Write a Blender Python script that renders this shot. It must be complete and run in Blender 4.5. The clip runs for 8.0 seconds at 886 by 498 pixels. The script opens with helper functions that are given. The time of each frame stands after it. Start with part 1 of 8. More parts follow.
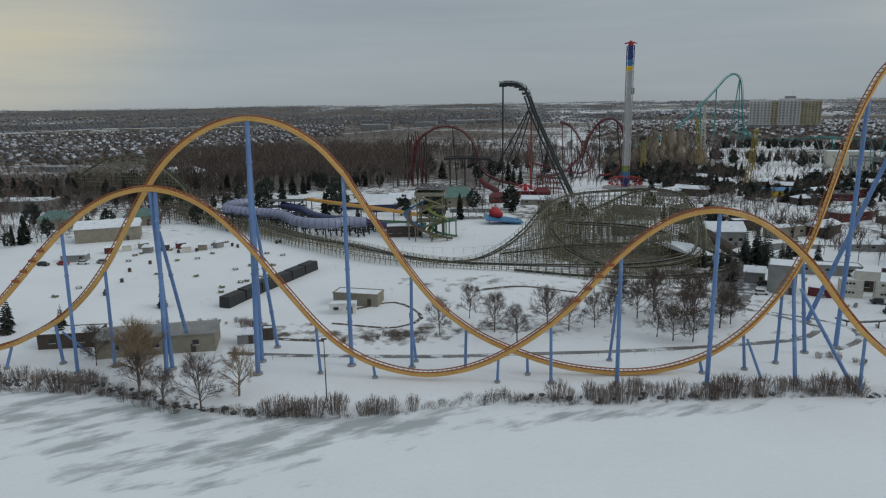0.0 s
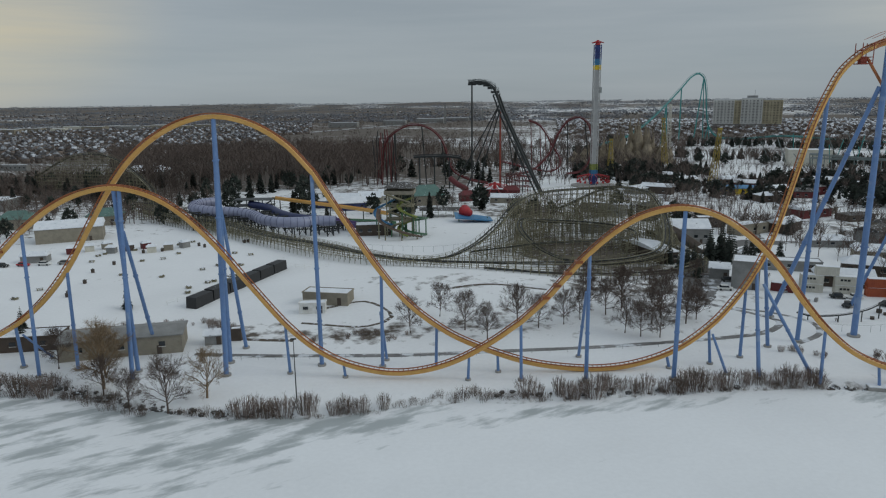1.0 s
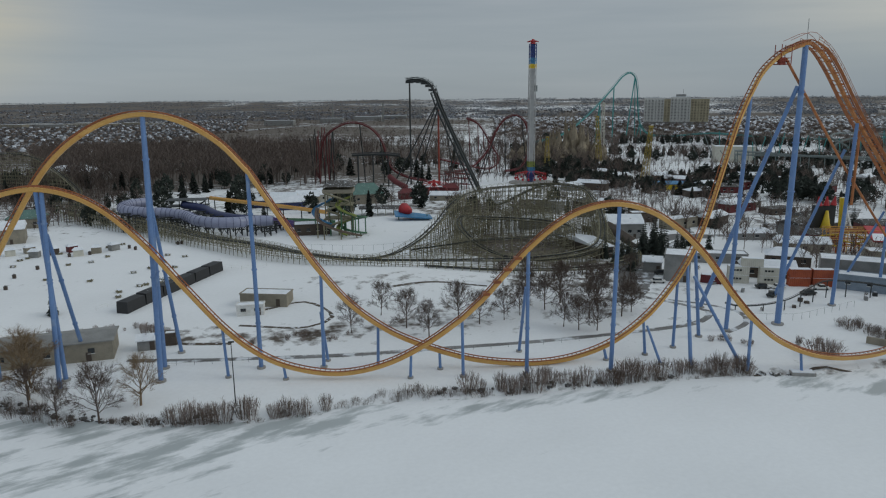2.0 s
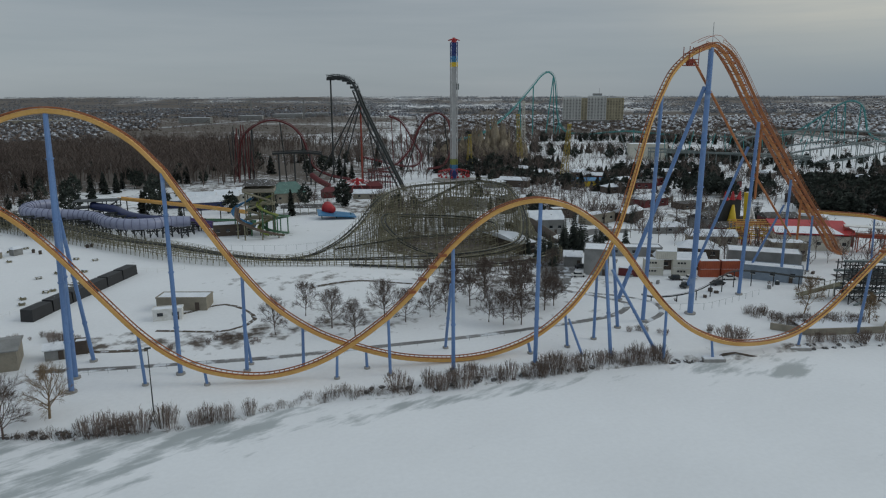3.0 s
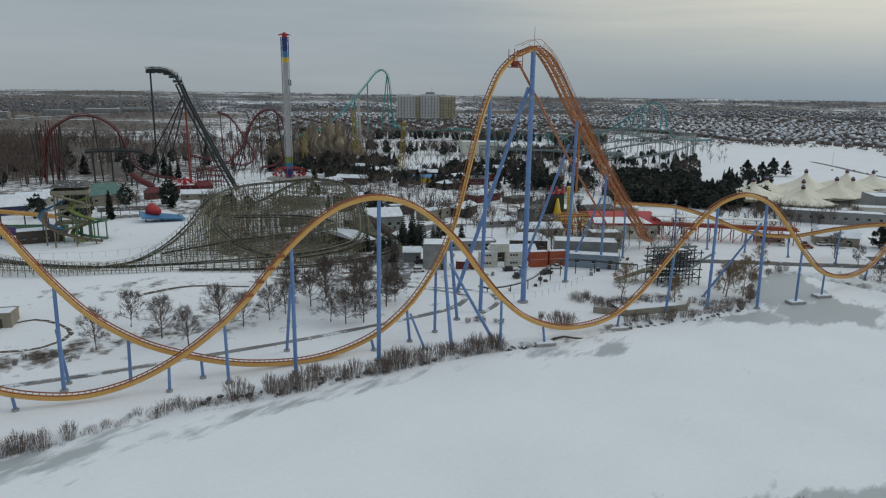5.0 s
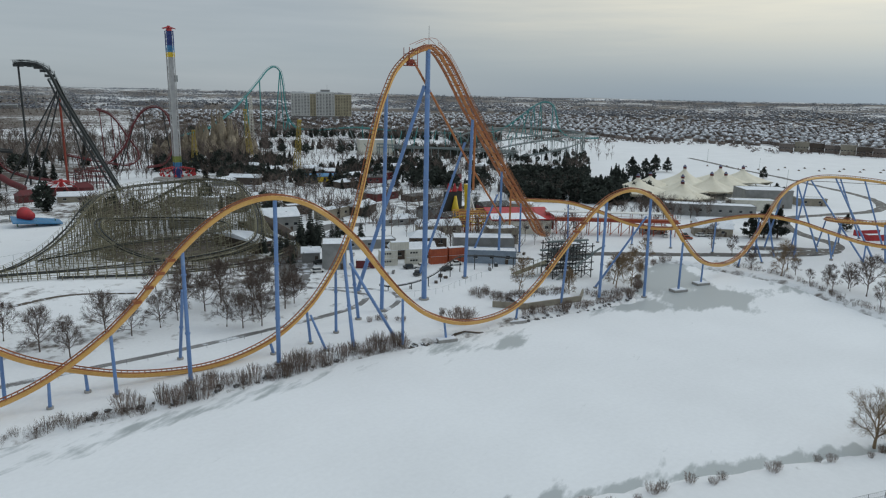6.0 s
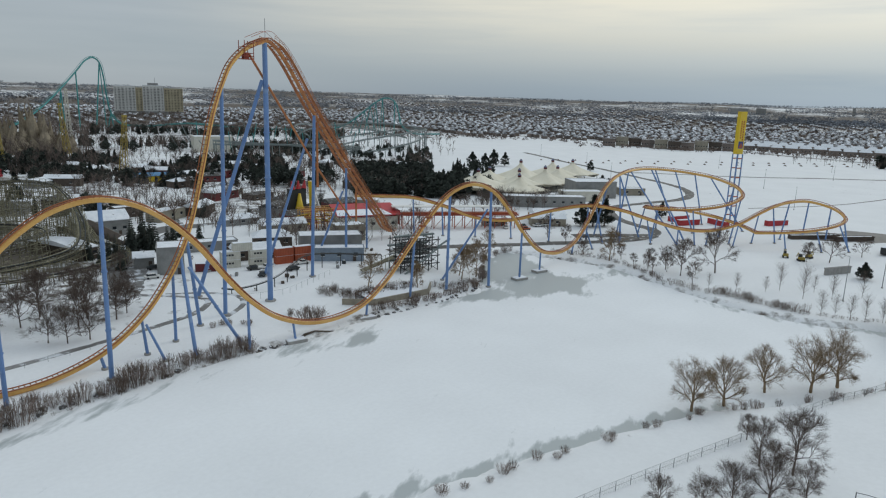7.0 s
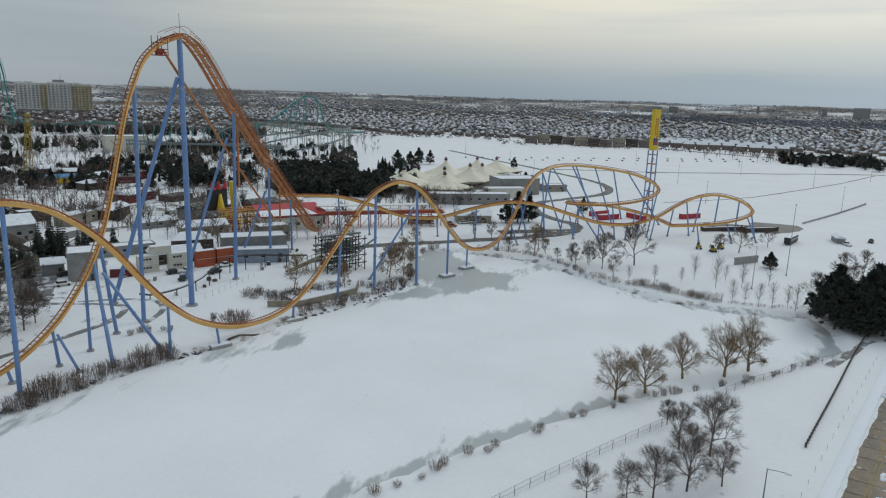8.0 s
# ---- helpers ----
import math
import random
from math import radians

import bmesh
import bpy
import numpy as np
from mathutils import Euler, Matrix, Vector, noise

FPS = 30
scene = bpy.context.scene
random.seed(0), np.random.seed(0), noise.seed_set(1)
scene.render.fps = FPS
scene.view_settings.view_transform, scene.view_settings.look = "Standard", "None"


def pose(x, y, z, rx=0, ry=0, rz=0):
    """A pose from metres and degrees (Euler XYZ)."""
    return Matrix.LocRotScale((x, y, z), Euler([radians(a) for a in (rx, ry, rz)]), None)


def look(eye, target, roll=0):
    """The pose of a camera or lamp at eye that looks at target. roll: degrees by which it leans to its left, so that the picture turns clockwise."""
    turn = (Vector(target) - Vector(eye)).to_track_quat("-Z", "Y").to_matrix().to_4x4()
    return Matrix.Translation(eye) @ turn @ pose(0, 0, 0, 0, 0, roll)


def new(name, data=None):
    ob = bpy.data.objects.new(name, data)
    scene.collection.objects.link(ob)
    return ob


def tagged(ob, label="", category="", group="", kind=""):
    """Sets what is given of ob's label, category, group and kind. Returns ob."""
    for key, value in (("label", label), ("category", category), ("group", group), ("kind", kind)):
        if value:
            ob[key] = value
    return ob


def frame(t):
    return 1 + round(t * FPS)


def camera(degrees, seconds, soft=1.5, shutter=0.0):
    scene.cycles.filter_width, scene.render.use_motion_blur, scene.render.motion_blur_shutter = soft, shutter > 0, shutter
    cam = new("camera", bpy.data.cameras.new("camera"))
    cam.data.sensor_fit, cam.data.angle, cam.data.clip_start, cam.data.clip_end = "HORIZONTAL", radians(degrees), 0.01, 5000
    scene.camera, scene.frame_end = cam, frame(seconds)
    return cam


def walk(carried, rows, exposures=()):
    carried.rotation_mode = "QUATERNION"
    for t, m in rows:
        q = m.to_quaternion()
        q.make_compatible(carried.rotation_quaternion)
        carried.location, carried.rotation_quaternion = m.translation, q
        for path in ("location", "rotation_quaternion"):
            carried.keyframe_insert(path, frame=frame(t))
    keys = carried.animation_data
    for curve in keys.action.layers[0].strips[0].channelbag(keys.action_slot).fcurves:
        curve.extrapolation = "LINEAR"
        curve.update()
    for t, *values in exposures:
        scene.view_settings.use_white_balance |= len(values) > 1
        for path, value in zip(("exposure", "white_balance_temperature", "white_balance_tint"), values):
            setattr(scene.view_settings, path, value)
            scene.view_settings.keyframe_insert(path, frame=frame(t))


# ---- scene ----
# camera: hangs still over the frozen lake and turns to the right
EYE = 59.0
cam = camera(65.8, 8.0, soft=1.18)
ROWS = [  # seconds, turn to the right, pitch, roll
    (0.0, 0.04, -11.89, -0.82),
    (0.5, 0.67, -11.94, -0.77),
    (1.0, 2.60, -12.06, -0.65),
    (1.5, 5.26, -12.17, -0.55),
    (2.8, 12.46, -12.45, -0.29),
    (3.0, 14.13, -12.49, -0.16),
    (3.5, 19.02, -12.61, 0.05),
    (4.0, 23.49, -12.69, 0.17),
    (4.2, 24.87, -12.69, 0.25),
    (5.3, 29.61, -12.61, 0.93),
    (5.5, 31.46, -12.62, 0.99),
    (6.0, 36.36, -12.62, 1.21),
    (6.5, 42.06, -12.62, 1.48),
    (7.0, 49.38, -12.61, 1.78),
    (7.1, 51.35, -12.60, 1.81),
    (7.2, 53.40, -12.58, 1.84),
    (7.3, 54.75, -12.57, 1.86),
    (7.5, 55.62, -12.56, 1.87),
    (8.0, 55.62, -12.57, 1.87),
]
walk(cam, [(t, pose(0, 0, EYE, 90 + pitch, 0, -turn) @ pose(0, 0, 0, 0, 0, roll)) for t, turn, pitch, roll in ROWS],
     exposures=[(0.0, -0.68, 5990, 5), (3.0, -0.77, 5990, 5), (4.2, -0.70, 5990, 5), (5.5, -0.50, 5990, 5), (6.5, -0.39, 5990, 5), (8.0, -0.49, 5990, 5)])

# world: overcast winter sky, brighter and creamy low in two places
world = bpy.data.worlds.new("overcast")
scene.world = world
world.use_nodes = True
wn, wl = world.node_tree.nodes, world.node_tree.links
wn.clear()


def wnode(kind, **values):
    n = wn.new(kind)
    for key, value in values.items():
        n.inputs[key].default_value = value
    return n


w_out = wn.new("ShaderNodeOutputWorld")
sky = wn.new("ShaderNodeTexSky")
sky.sky_type = "NISHITA"
sky.sun_disc = False
sky.sun_elevation = radians(38)
sky.sun_rotation = radians(105)
sky.dust_density = 0.3
bg_sky = wnode("ShaderNodeBackground", Strength=0.05)
w_grey = wnode("ShaderNodeHueSaturation", Saturation=0.25)
wl.new(sky.outputs[0], w_grey.inputs["Color"])
w_tc = wn.new("ShaderNodeTexCoord")
w_map = wnode("ShaderNodeMapping", Scale=(1.0, 1.0, 13.0))
wl.new(w_tc.outputs["Generated"], w_map.inputs[0])
w_noise = wnode("ShaderNodeTexNoise", Scale=2.2, Detail=5.0, Roughness=0.55)
wl.new(w_map.outputs[0], w_noise.inputs[0])
w_ramp = wn.new("ShaderNodeValToRGB")
w_ramp.color_ramp.elements[0].position, w_ramp.color_ramp.elements[0].color = 0.34, (0.70, 0.76, 0.81, 1)
w_ramp.color_ramp.elements[1].position, w_ramp.color_ramp.elements[1].color = 0.68, (0.98, 1.0, 1.02, 1)
wl.new(w_noise.outputs[0], w_ramp.inputs[0])


# directions with heights stretched, so that thin places in the cloud are wide and low
w_tall = wnode("ShaderNodeMapping", Scale=(1.0, 1.0, 2.6))
wl.new(w_tc.outputs["Generated"], w_tall.inputs[0])
w_flat = wn.new("ShaderNodeVectorMath")
w_flat.operation = "NORMALIZE"
wl.new(w_tall.outputs[0], w_flat.inputs[0])


def glow_towards(azimuth, elevation, width):
    """0 to 1: how near a direction is to a thin place in the clouds."""
    d = Vector((math.sin(radians(azimuth)) * math.cos(radians(elevation)), math.cos(radians(azimuth)) * math.cos(radians(elevation)), math.sin(radians(elevation))))
    dot = wn.new("ShaderNodeVectorMath")
    dot.operation = "DOT_PRODUCT"
    dot.inputs[1].default_value = d
    wl.new(w_flat.outputs[0], dot.inputs[0])
    rng = wnode("ShaderNodeMapRange", **{"From Min": math.cos(radians(width)), "From Max": 1.0})
    rng.interpolation_type = "SMOOTHERSTEP"
    wl.new(dot.outputs["Value"], rng.inputs[0])
    return rng.outputs[0]


w_break = wnode("ShaderNodeMapRange", **{"From Min": 0.36, "From Max": 0.62, "To Min": 0.55, "To Max": 1.0})
wl.new(w_noise.outputs[0], w_break.inputs[0])
w_colour = w_ramp.outputs[0]
for azimuth, elevation, width, cream in ((74, 25, 50, (2.3, 1.9, 1.28, 1)), (-42, 15, 26, (1.9, 1.42, 0.68, 1)), (40, 44, 30, (1.25, 1.22, 1.15, 1))):
    mix = wn.new("ShaderNodeMixRGB")
    mix.inputs[2].default_value = cream
    amount = wn.new("ShaderNodeMath")
    amount.operation = "MULTIPLY"
    wl.new(glow_towards(azimuth, elevation, width), amount.inputs[0])
    wl.new(w_break.outputs[0], amount.inputs[1])
    wl.new(amount.outputs[0], mix.inputs[0])
    wl.new(w_colour, mix.inputs[1])
    w_colour = mix.outputs[0]
# an overcast sky grows brighter towards the zenith
w_sep = wn.new("ShaderNodeSeparateXYZ")
wl.new(w_tc.outputs["Generated"], w_sep.inputs[0])
w_high = wnode("ShaderNodeMapRange", **{"From Min": 0.12, "From Max": 0.8, "To Min": 0.335, "To Max": 0.80})
w_high.interpolation_type = "SMOOTHSTEP"
wl.new(w_sep.outputs[2], w_high.inputs[0])
# a bluish darker bank of cloud lies along the horizon
w_low = wnode("ShaderNodeMapRange", **{"From Min": 0.125, "From Max": 0.0, "To Min": 0.0, "To Max": 0.9})
w_low.interpolation_type = "SMOOTHSTEP"
w_wave = wn.new("ShaderNodeMath")
w_wave.operation = "MULTIPLY_ADD"
w_wave.inputs[1].default_value = -0.06
wl.new(w_noise.outputs[0], w_wave.inputs[0])
w_shift = wn.new("ShaderNodeMath")
w_shift.inputs[1].default_value = 0.03
wl.new(w_sep.outputs[2], w_shift.inputs[0])
wl.new(w_shift.outputs[0], w_wave.inputs[2])
wl.new(w_wave.outputs[0], w_low.inputs[0])
w_bank = wn.new("ShaderNodeMixRGB")
w_bank.inputs[2].default_value = (0.34, 0.43, 0.55, 1)
w_side = wnode("ShaderNodeMapRange", **{"To Min": 0.25, "To Max": 1.0})
wl.new(glow_towards(76, 2, 56), w_side.inputs[0])
w_much = wn.new("ShaderNodeMath")
w_much.operation = "MULTIPLY"
wl.new(w_low.outputs[0], w_much.inputs[0])
wl.new(w_side.outputs[0], w_much.inputs[1])
wl.new(w_much.outputs[0], w_bank.inputs[0])
wl.new(w_colour, w_bank.inputs[1])
w_colour = w_bank.outputs[0]
# the bank also hides the bright air behind it
w_veil = wn.new("ShaderNodeMixRGB")
w_veil.blend_type = "MULTIPLY"
w_veil.inputs[2].default_value = (0.56, 0.66, 0.78, 1)
wl.new(w_much.outputs[0], w_veil.inputs[0])
wl.new(w_grey.outputs[0], w_veil.inputs[1])
wl.new(w_veil.outputs[0], bg_sky.inputs[0])
bg_cloud = wnode("ShaderNodeBackground")
wl.new(w_colour, bg_cloud.inputs[0])
wl.new(w_high.outputs[0], bg_cloud.inputs[1])
w_add = wn.new("ShaderNodeAddShader")
wl.new(bg_sky.outputs[0], w_add.inputs[0])
wl.new(bg_cloud.outputs[0], w_add.inputs[1])
wl.new(w_add.outputs[0], w_out.inputs[0])

sun = new("sun", bpy.data.lights.new("sun", "SUN"))
sun.data.energy, sun.data.angle, sun.data.color = 0.9, radians(25), (1.0, 0.95, 0.86)
sun.matrix_world = look((290, -78, 234), (0, 0, 0))
# ---------------------------------------------------------------- materials
def material(name, colour, rough=0.7, metal=0.0, second=None, scale=0.6, fine=9.0, amount=0.5, bump=0.15, spot=None, spot_at=0.62, random_tint=0.0):
    """A painted or natural surface: broad and fine noise between two colours, worn spots, fine relief."""
    m = bpy.data.materials.new(name)
    m.use_nodes = True
    nt = m.node_tree
    b = nt.nodes["Principled BSDF"]
    b.inputs["Roughness"].default_value, b.inputs["Metallic"].default_value = rough, metal
    second = second or tuple(c * 0.72 for c in colour)
    tc = nt.nodes.new("ShaderNodeTexCoord")
    geo = nt.nodes.new("ShaderNodeNewGeometry")
    broad = nt.nodes.new("ShaderNodeTexNoise")
    broad.inputs["Scale"].default_value, broad.inputs["Detail"].default_value = scale, 4
    tiny = nt.nodes.new("ShaderNodeTexNoise")
    tiny.inputs["Scale"].default_value, tiny.inputs["Detail"].default_value = fine, 3
    for n in (broad, tiny):
        nt.links.new(geo.outputs["Position"], n.inputs["Vector"])
    both = nt.nodes.new("ShaderNodeMixRGB")
    both.inputs[0].default_value = 0.4
    nt.links.new(broad.outputs[0], both.inputs[1])
    nt.links.new(tiny.outputs[0], both.inputs[2])
    ramp = nt.nodes.new("ShaderNodeValToRGB")
    ramp.color_ramp.elements[0].position, ramp.color_ramp.elements[1].position = 0.5 - 0.25 * amount, 0.5 + 0.25 * amount
    ramp.color_ramp.elements[0].color, ramp.color_ramp.elements[1].color = (*second, 1), (*colour, 1)
    nt.links.new(both.outputs[0], ramp.inputs[0])
    out = ramp.outputs[0]
    if spot:
        mask = nt.nodes.new("ShaderNodeTexNoise")
        mask.inputs["Scale"].default_value, mask.inputs["Detail"].default_value = scale * 2.3, 6
        nt.links.new(geo.outputs["Position"], mask.inputs["Vector"])
        step = nt.nodes.new("ShaderNodeMapRange")
        step.inputs["From Min"].default_value, step.inputs["From Max"].default_value = spot_at, spot_at + 0.07
        nt.links.new(mask.outputs[0], step.inputs[0])
        worn = nt.nodes.new("ShaderNodeMixRGB")
        worn.inputs[2].default_value = (*spot, 1)
        nt.links.new(step.outputs[0], worn.inputs[0])
        nt.links.new(out, worn.inputs[1])
        out = worn.outputs[0]
    if random_tint:
        info = nt.nodes.new("ShaderNodeNewGeometry")
        hsv = nt.nodes.new("ShaderNodeHueSaturation")
        rng = nt.nodes.new("ShaderNodeMapRange")
        rng.inputs["To Min"].default_value, rng.inputs["To Max"].default_value = 1 - random_tint, 1 + random_tint
        nt.links.new(info.outputs["Random Per Island"], rng.inputs[0])
        nt.links.new(rng.outputs[0], hsv.inputs["Value"])
        nt.links.new(out, hsv.inputs["Color"])
        out = hsv.outputs[0]
    nt.links.new(out, b.inputs["Base Color"])
    if bump:
        bp = nt.nodes.new("ShaderNodeBump")
        bp.inputs["Strength"].default_value, bp.inputs["Distance"].default_value = bump, 0.05
        nt.links.new(tiny.outputs[0], bp.inputs["Height"])
        nt.links.new(bp.outputs[0], b.inputs["Normal"])
    return m


SNOW = material("snow", (0.80, 0.82, 0.85), 0.8, second=(0.70, 0.73, 0.78), scale=0.05, fine=1.2, amount=0.9, bump=0.3)
ROOF_SNOW = material("roof snow", (0.80, 0.82, 0.85), 0.8, second=(0.66, 0.69, 0.73), scale=0.4, fine=2.0, spot=(0.28, 0.28, 0.29), spot_at=0.66)
YELLOW = material("track yellow paint", (0.70, 0.42, 0.125), 0.45, second=(0.60, 0.33, 0.08), scale=0.25, fine=3.0, bump=0.05, spot=(0.46, 0.19, 0.045), spot_at=0.68)
ORANGE = material("rail orange paint", (0.36, 0.115, 0.03), 0.5, second=(0.22, 0.07, 0.025), scale=0.3, fine=4.0)
BLUE = material("column blue paint", (0.145, 0.25, 0.48), 0.5, second=(0.12, 0.205, 0.40), scale=0.15, fine=2.5, bump=0.05, spot=(0.20, 0.29, 0.47), spot_at=0.6)
CONCRETE = material("concrete", (0.36, 0.35, 0.33), 0.85, scale=0.8, fine=6)
BARK = material("bark", (0.135, 0.102, 0.082), 0.9, second=(0.08, 0.06, 0.05), scale=0.8, fine=12, random_tint=0.25)
WILLOW = material("willow bark", (0.26, 0.185, 0.105), 0.9, second=(0.155, 0.11, 0.066), scale=0.8, fine=12, random_tint=0.25)
NEEDLE = material("evergreen needles", (0.045, 0.056, 0.043), 0.85, second=(0.026, 0.033, 0.027), scale=0.5, fine=5, random_tint=0.4)
BRUSH = material("dry brush", (0.17, 0.125, 0.095), 0.9, second=(0.10, 0.075, 0.06), scale=0.5, fine=8, random_tint=0.35)
TIMBER = material("weathered timber", (0.27, 0.25, 0.165), 0.85, second=(0.12, 0.11, 0.075), scale=0.3, fine=4, random_tint=0.45)
DARKSTEEL = material("dark steel", (0.028, 0.032, 0.032), 0.55, scale=0.4, fine=5)
ASPHALT = material("wet asphalt", (0.085, 0.08, 0.075), 0.6, second=(0.05, 0.048, 0.045), scale=0.25, fine=3, spot=(0.55, 0.56, 0.58), spot_at=0.60)
TAN = material("tan siding", (0.30, 0.27, 0.21), 0.8, scale=0.5, fine=5, spot=(0.24, 0.21, 0.17))
GREYWALL = material("grey cladding", (0.27, 0.27, 0.26), 0.7, scale=0.4, fine=4)
DARKWALL = material("dark brown boards", (0.085, 0.065, 0.05), 0.8, scale=0.6, fine=6)
WHITE = material("white paint", (0.78, 0.78, 0.76), 0.6, second=(0.58, 0.57, 0.53), scale=0.6, fine=5)
OFFWHITE = material("dirty white steel", (0.62, 0.60, 0.52), 0.6, second=(0.50, 0.48, 0.41), scale=0.5, fine=5, spot=(0.35, 0.25, 0.16), spot_at=0.68)
RED = material("red paint", (0.45, 0.025, 0.03), 0.5, second=(0.32, 0.02, 0.025), scale=0.4, fine=4)
RUSTRED = material("rusty red steel", (0.30, 0.055, 0.03), 0.65, second=(0.20, 0.04, 0.025), scale=0.5, fine=5)
BRICKRED = material("orange red steel", (0.40, 0.09, 0.03), 0.6, second=(0.28, 0.06, 0.025), scale=0.4, fine=4)
DARKRED = material("dark red steel", (0.13, 0.018, 0.02), 0.6, scale=0.4, fine=4)
TEAL = material("teal paint", (0.05, 0.28, 0.27), 0.5, second=(0.04, 0.20, 0.20), scale=0.2, fine=3)
GREYTRACK = material("grey green steel", (0.20, 0.235, 0.23), 0.6, scale=0.3, fine=4)
CREAM = material("cream tent fabric", (0.76, 0.72, 0.60), 0.85, second=(0.66, 0.61, 0.48), scale=0.15, fine=1.5, bump=0.1)
GLASS = material("dark window glass", (0.03, 0.035, 0.04), 0.12, scale=0.5, fine=2, bump=0.0)
TARP = material("black tarpaulin", (0.022, 0.022, 0.024), 0.5, scale=0.8, fine=4, spot=(0.5, 0.51, 0.53), spot_at=0.70)
LAVENDER = material("lavender slide plastic", (0.30, 0.32, 0.44), 0.35, second=(0.24, 0.255, 0.36), scale=0.5, fine=3, bump=0.05)
PURPLE = material("purple slide plastic", (0.13, 0.075, 0.24), 0.35, scale=0.4, fine=3, bump=0.05)
DARKBLUE = material("dark blue slide plastic", (0.03, 0.04, 0.12), 0.4, scale=0.4, fine=3, bump=0.05)
LIME = material("lime slide plastic", (0.27, 0.31, 0.07), 0.4, scale=0.4, fine=3, bump=0.05)
GREEN = material("green slide plastic", (0.08, 0.19, 0.10), 0.4, scale=0.4, fine=3, bump=0.05)
SKYBLUE = material("bright blue paint", (0.06, 0.22, 0.42), 0.4, scale=0.5, fine=3)
SIGNYELLOW = material("sign yellow", (0.70, 0.50, 0.02), 0.5, second=(0.60, 0.42, 0.02), scale=0.3, fine=2, bump=0.0)
SIGNBLUE = material("sign blue", (0.03, 0.055, 0.22), 0.5, scale=0.3, fine=2, bump=0.0)
GREENROOF = material("green metal roof", (0.11, 0.20, 0.17), 0.6, scale=0.4, fine=3, spot=(0.7, 0.72, 0.75), spot_at=0.66)
DARKROOF = material("dark shingles", (0.09, 0.085, 0.08), 0.85, scale=0.5, fine=5, spot=(0.6, 0.62, 0.65), spot_at=0.6)
ROCK = material("tan mountain rock", (0.30, 0.25, 0.175), 0.9, second=(0.17, 0.14, 0.10), scale=0.12, fine=1.0, bump=0.4, spot=(0.7, 0.72, 0.75), spot_at=0.70)
HOUSEWALL = material("brick house walls", (0.19, 0.15, 0.125), 0.85, second=(0.11, 0.095, 0.088), scale=0.02, fine=0.3, random_tint=0.5)
HOUSEROOF = material("house roofs under snow", (0.76, 0.78, 0.82), 0.85, second=(0.30, 0.305, 0.32), scale=0.05, fine=0.35, amount=0.35, random_tint=0.3, spot=(0.13, 0.12, 0.115), spot_at=0.56)
DARKHOUSEROOF = material("house roofs with thin snow", (0.52, 0.54, 0.58), 0.85, second=(0.085, 0.08, 0.082), scale=0.03, fine=0.2, amount=0.2, random_tint=0.3, spot=(0.075, 0.07, 0.072), spot_at=0.5)
PAVING = material("slushy paving", (0.24, 0.235, 0.23), 0.7, second=(0.11, 0.105, 0.10), scale=0.12, fine=1.2, spot=(0.62, 0.64, 0.67), spot_at=0.52)
ROADSLUSH = material("brown slush road", (0.17, 0.12, 0.07), 0.5, second=(0.06, 0.046, 0.034), scale=0.3, fine=2.2, spot=(0.42, 0.40, 0.37), spot_at=0.66)
SOIL = material("bare soil", (0.10, 0.08, 0.06), 0.95, scale=0.4, fine=4, spot=(0.6, 0.62, 0.65), spot_at=0.58)
RUBBER = material("black rubber", (0.02, 0.02, 0.02), 0.8)
WIRE = material("galvanised steel", (0.26, 0.27, 0.28), 0.5, metal=0.6)
RIB = material("slide flanges", (0.14, 0.15, 0.24), 0.5)
BUSHWOOD = material("grey brown twigs", (0.25, 0.195, 0.165), 0.9, second=(0.16, 0.125, 0.105), scale=0.5, fine=8, random_tint=0.3)
FARWOOD = material("bare woods", (0.155, 0.120, 0.102), 0.95, second=(0.10, 0.079, 0.068), scale=0.01, fine=0.2, random_tint=0.4, bump=0)
# distance haze is painted into this pale blue-grey, not snow on the twigs
HAZEDWOOD = material("haze-paled leafless woods", (0.30, 0.31, 0.33), 0.95, second=(0.17, 0.175, 0.19), scale=0.004, fine=0.08, random_tint=0.3, bump=0)
LIFTORANGE = material("lift orange steel", (0.46, 0.175, 0.05), 0.55, second=(0.31, 0.105, 0.035), scale=0.4, fine=4)
# far conifers: blue-grey base colour stands in for haze over dark needles
FARCONIFER = material("far woods in haze tint", (0.22, 0.24, 0.275), 0.95, second=(0.14, 0.153, 0.178), scale=0.004, fine=0.08, random_tint=0.4, bump=0)
TOWERGREY = material("light grey steel", (0.46, 0.46, 0.45), 0.55, second=(0.36, 0.36, 0.36), scale=0.3, fine=3)
# ---------------------------------------------------------------- mesh helpers
import functools


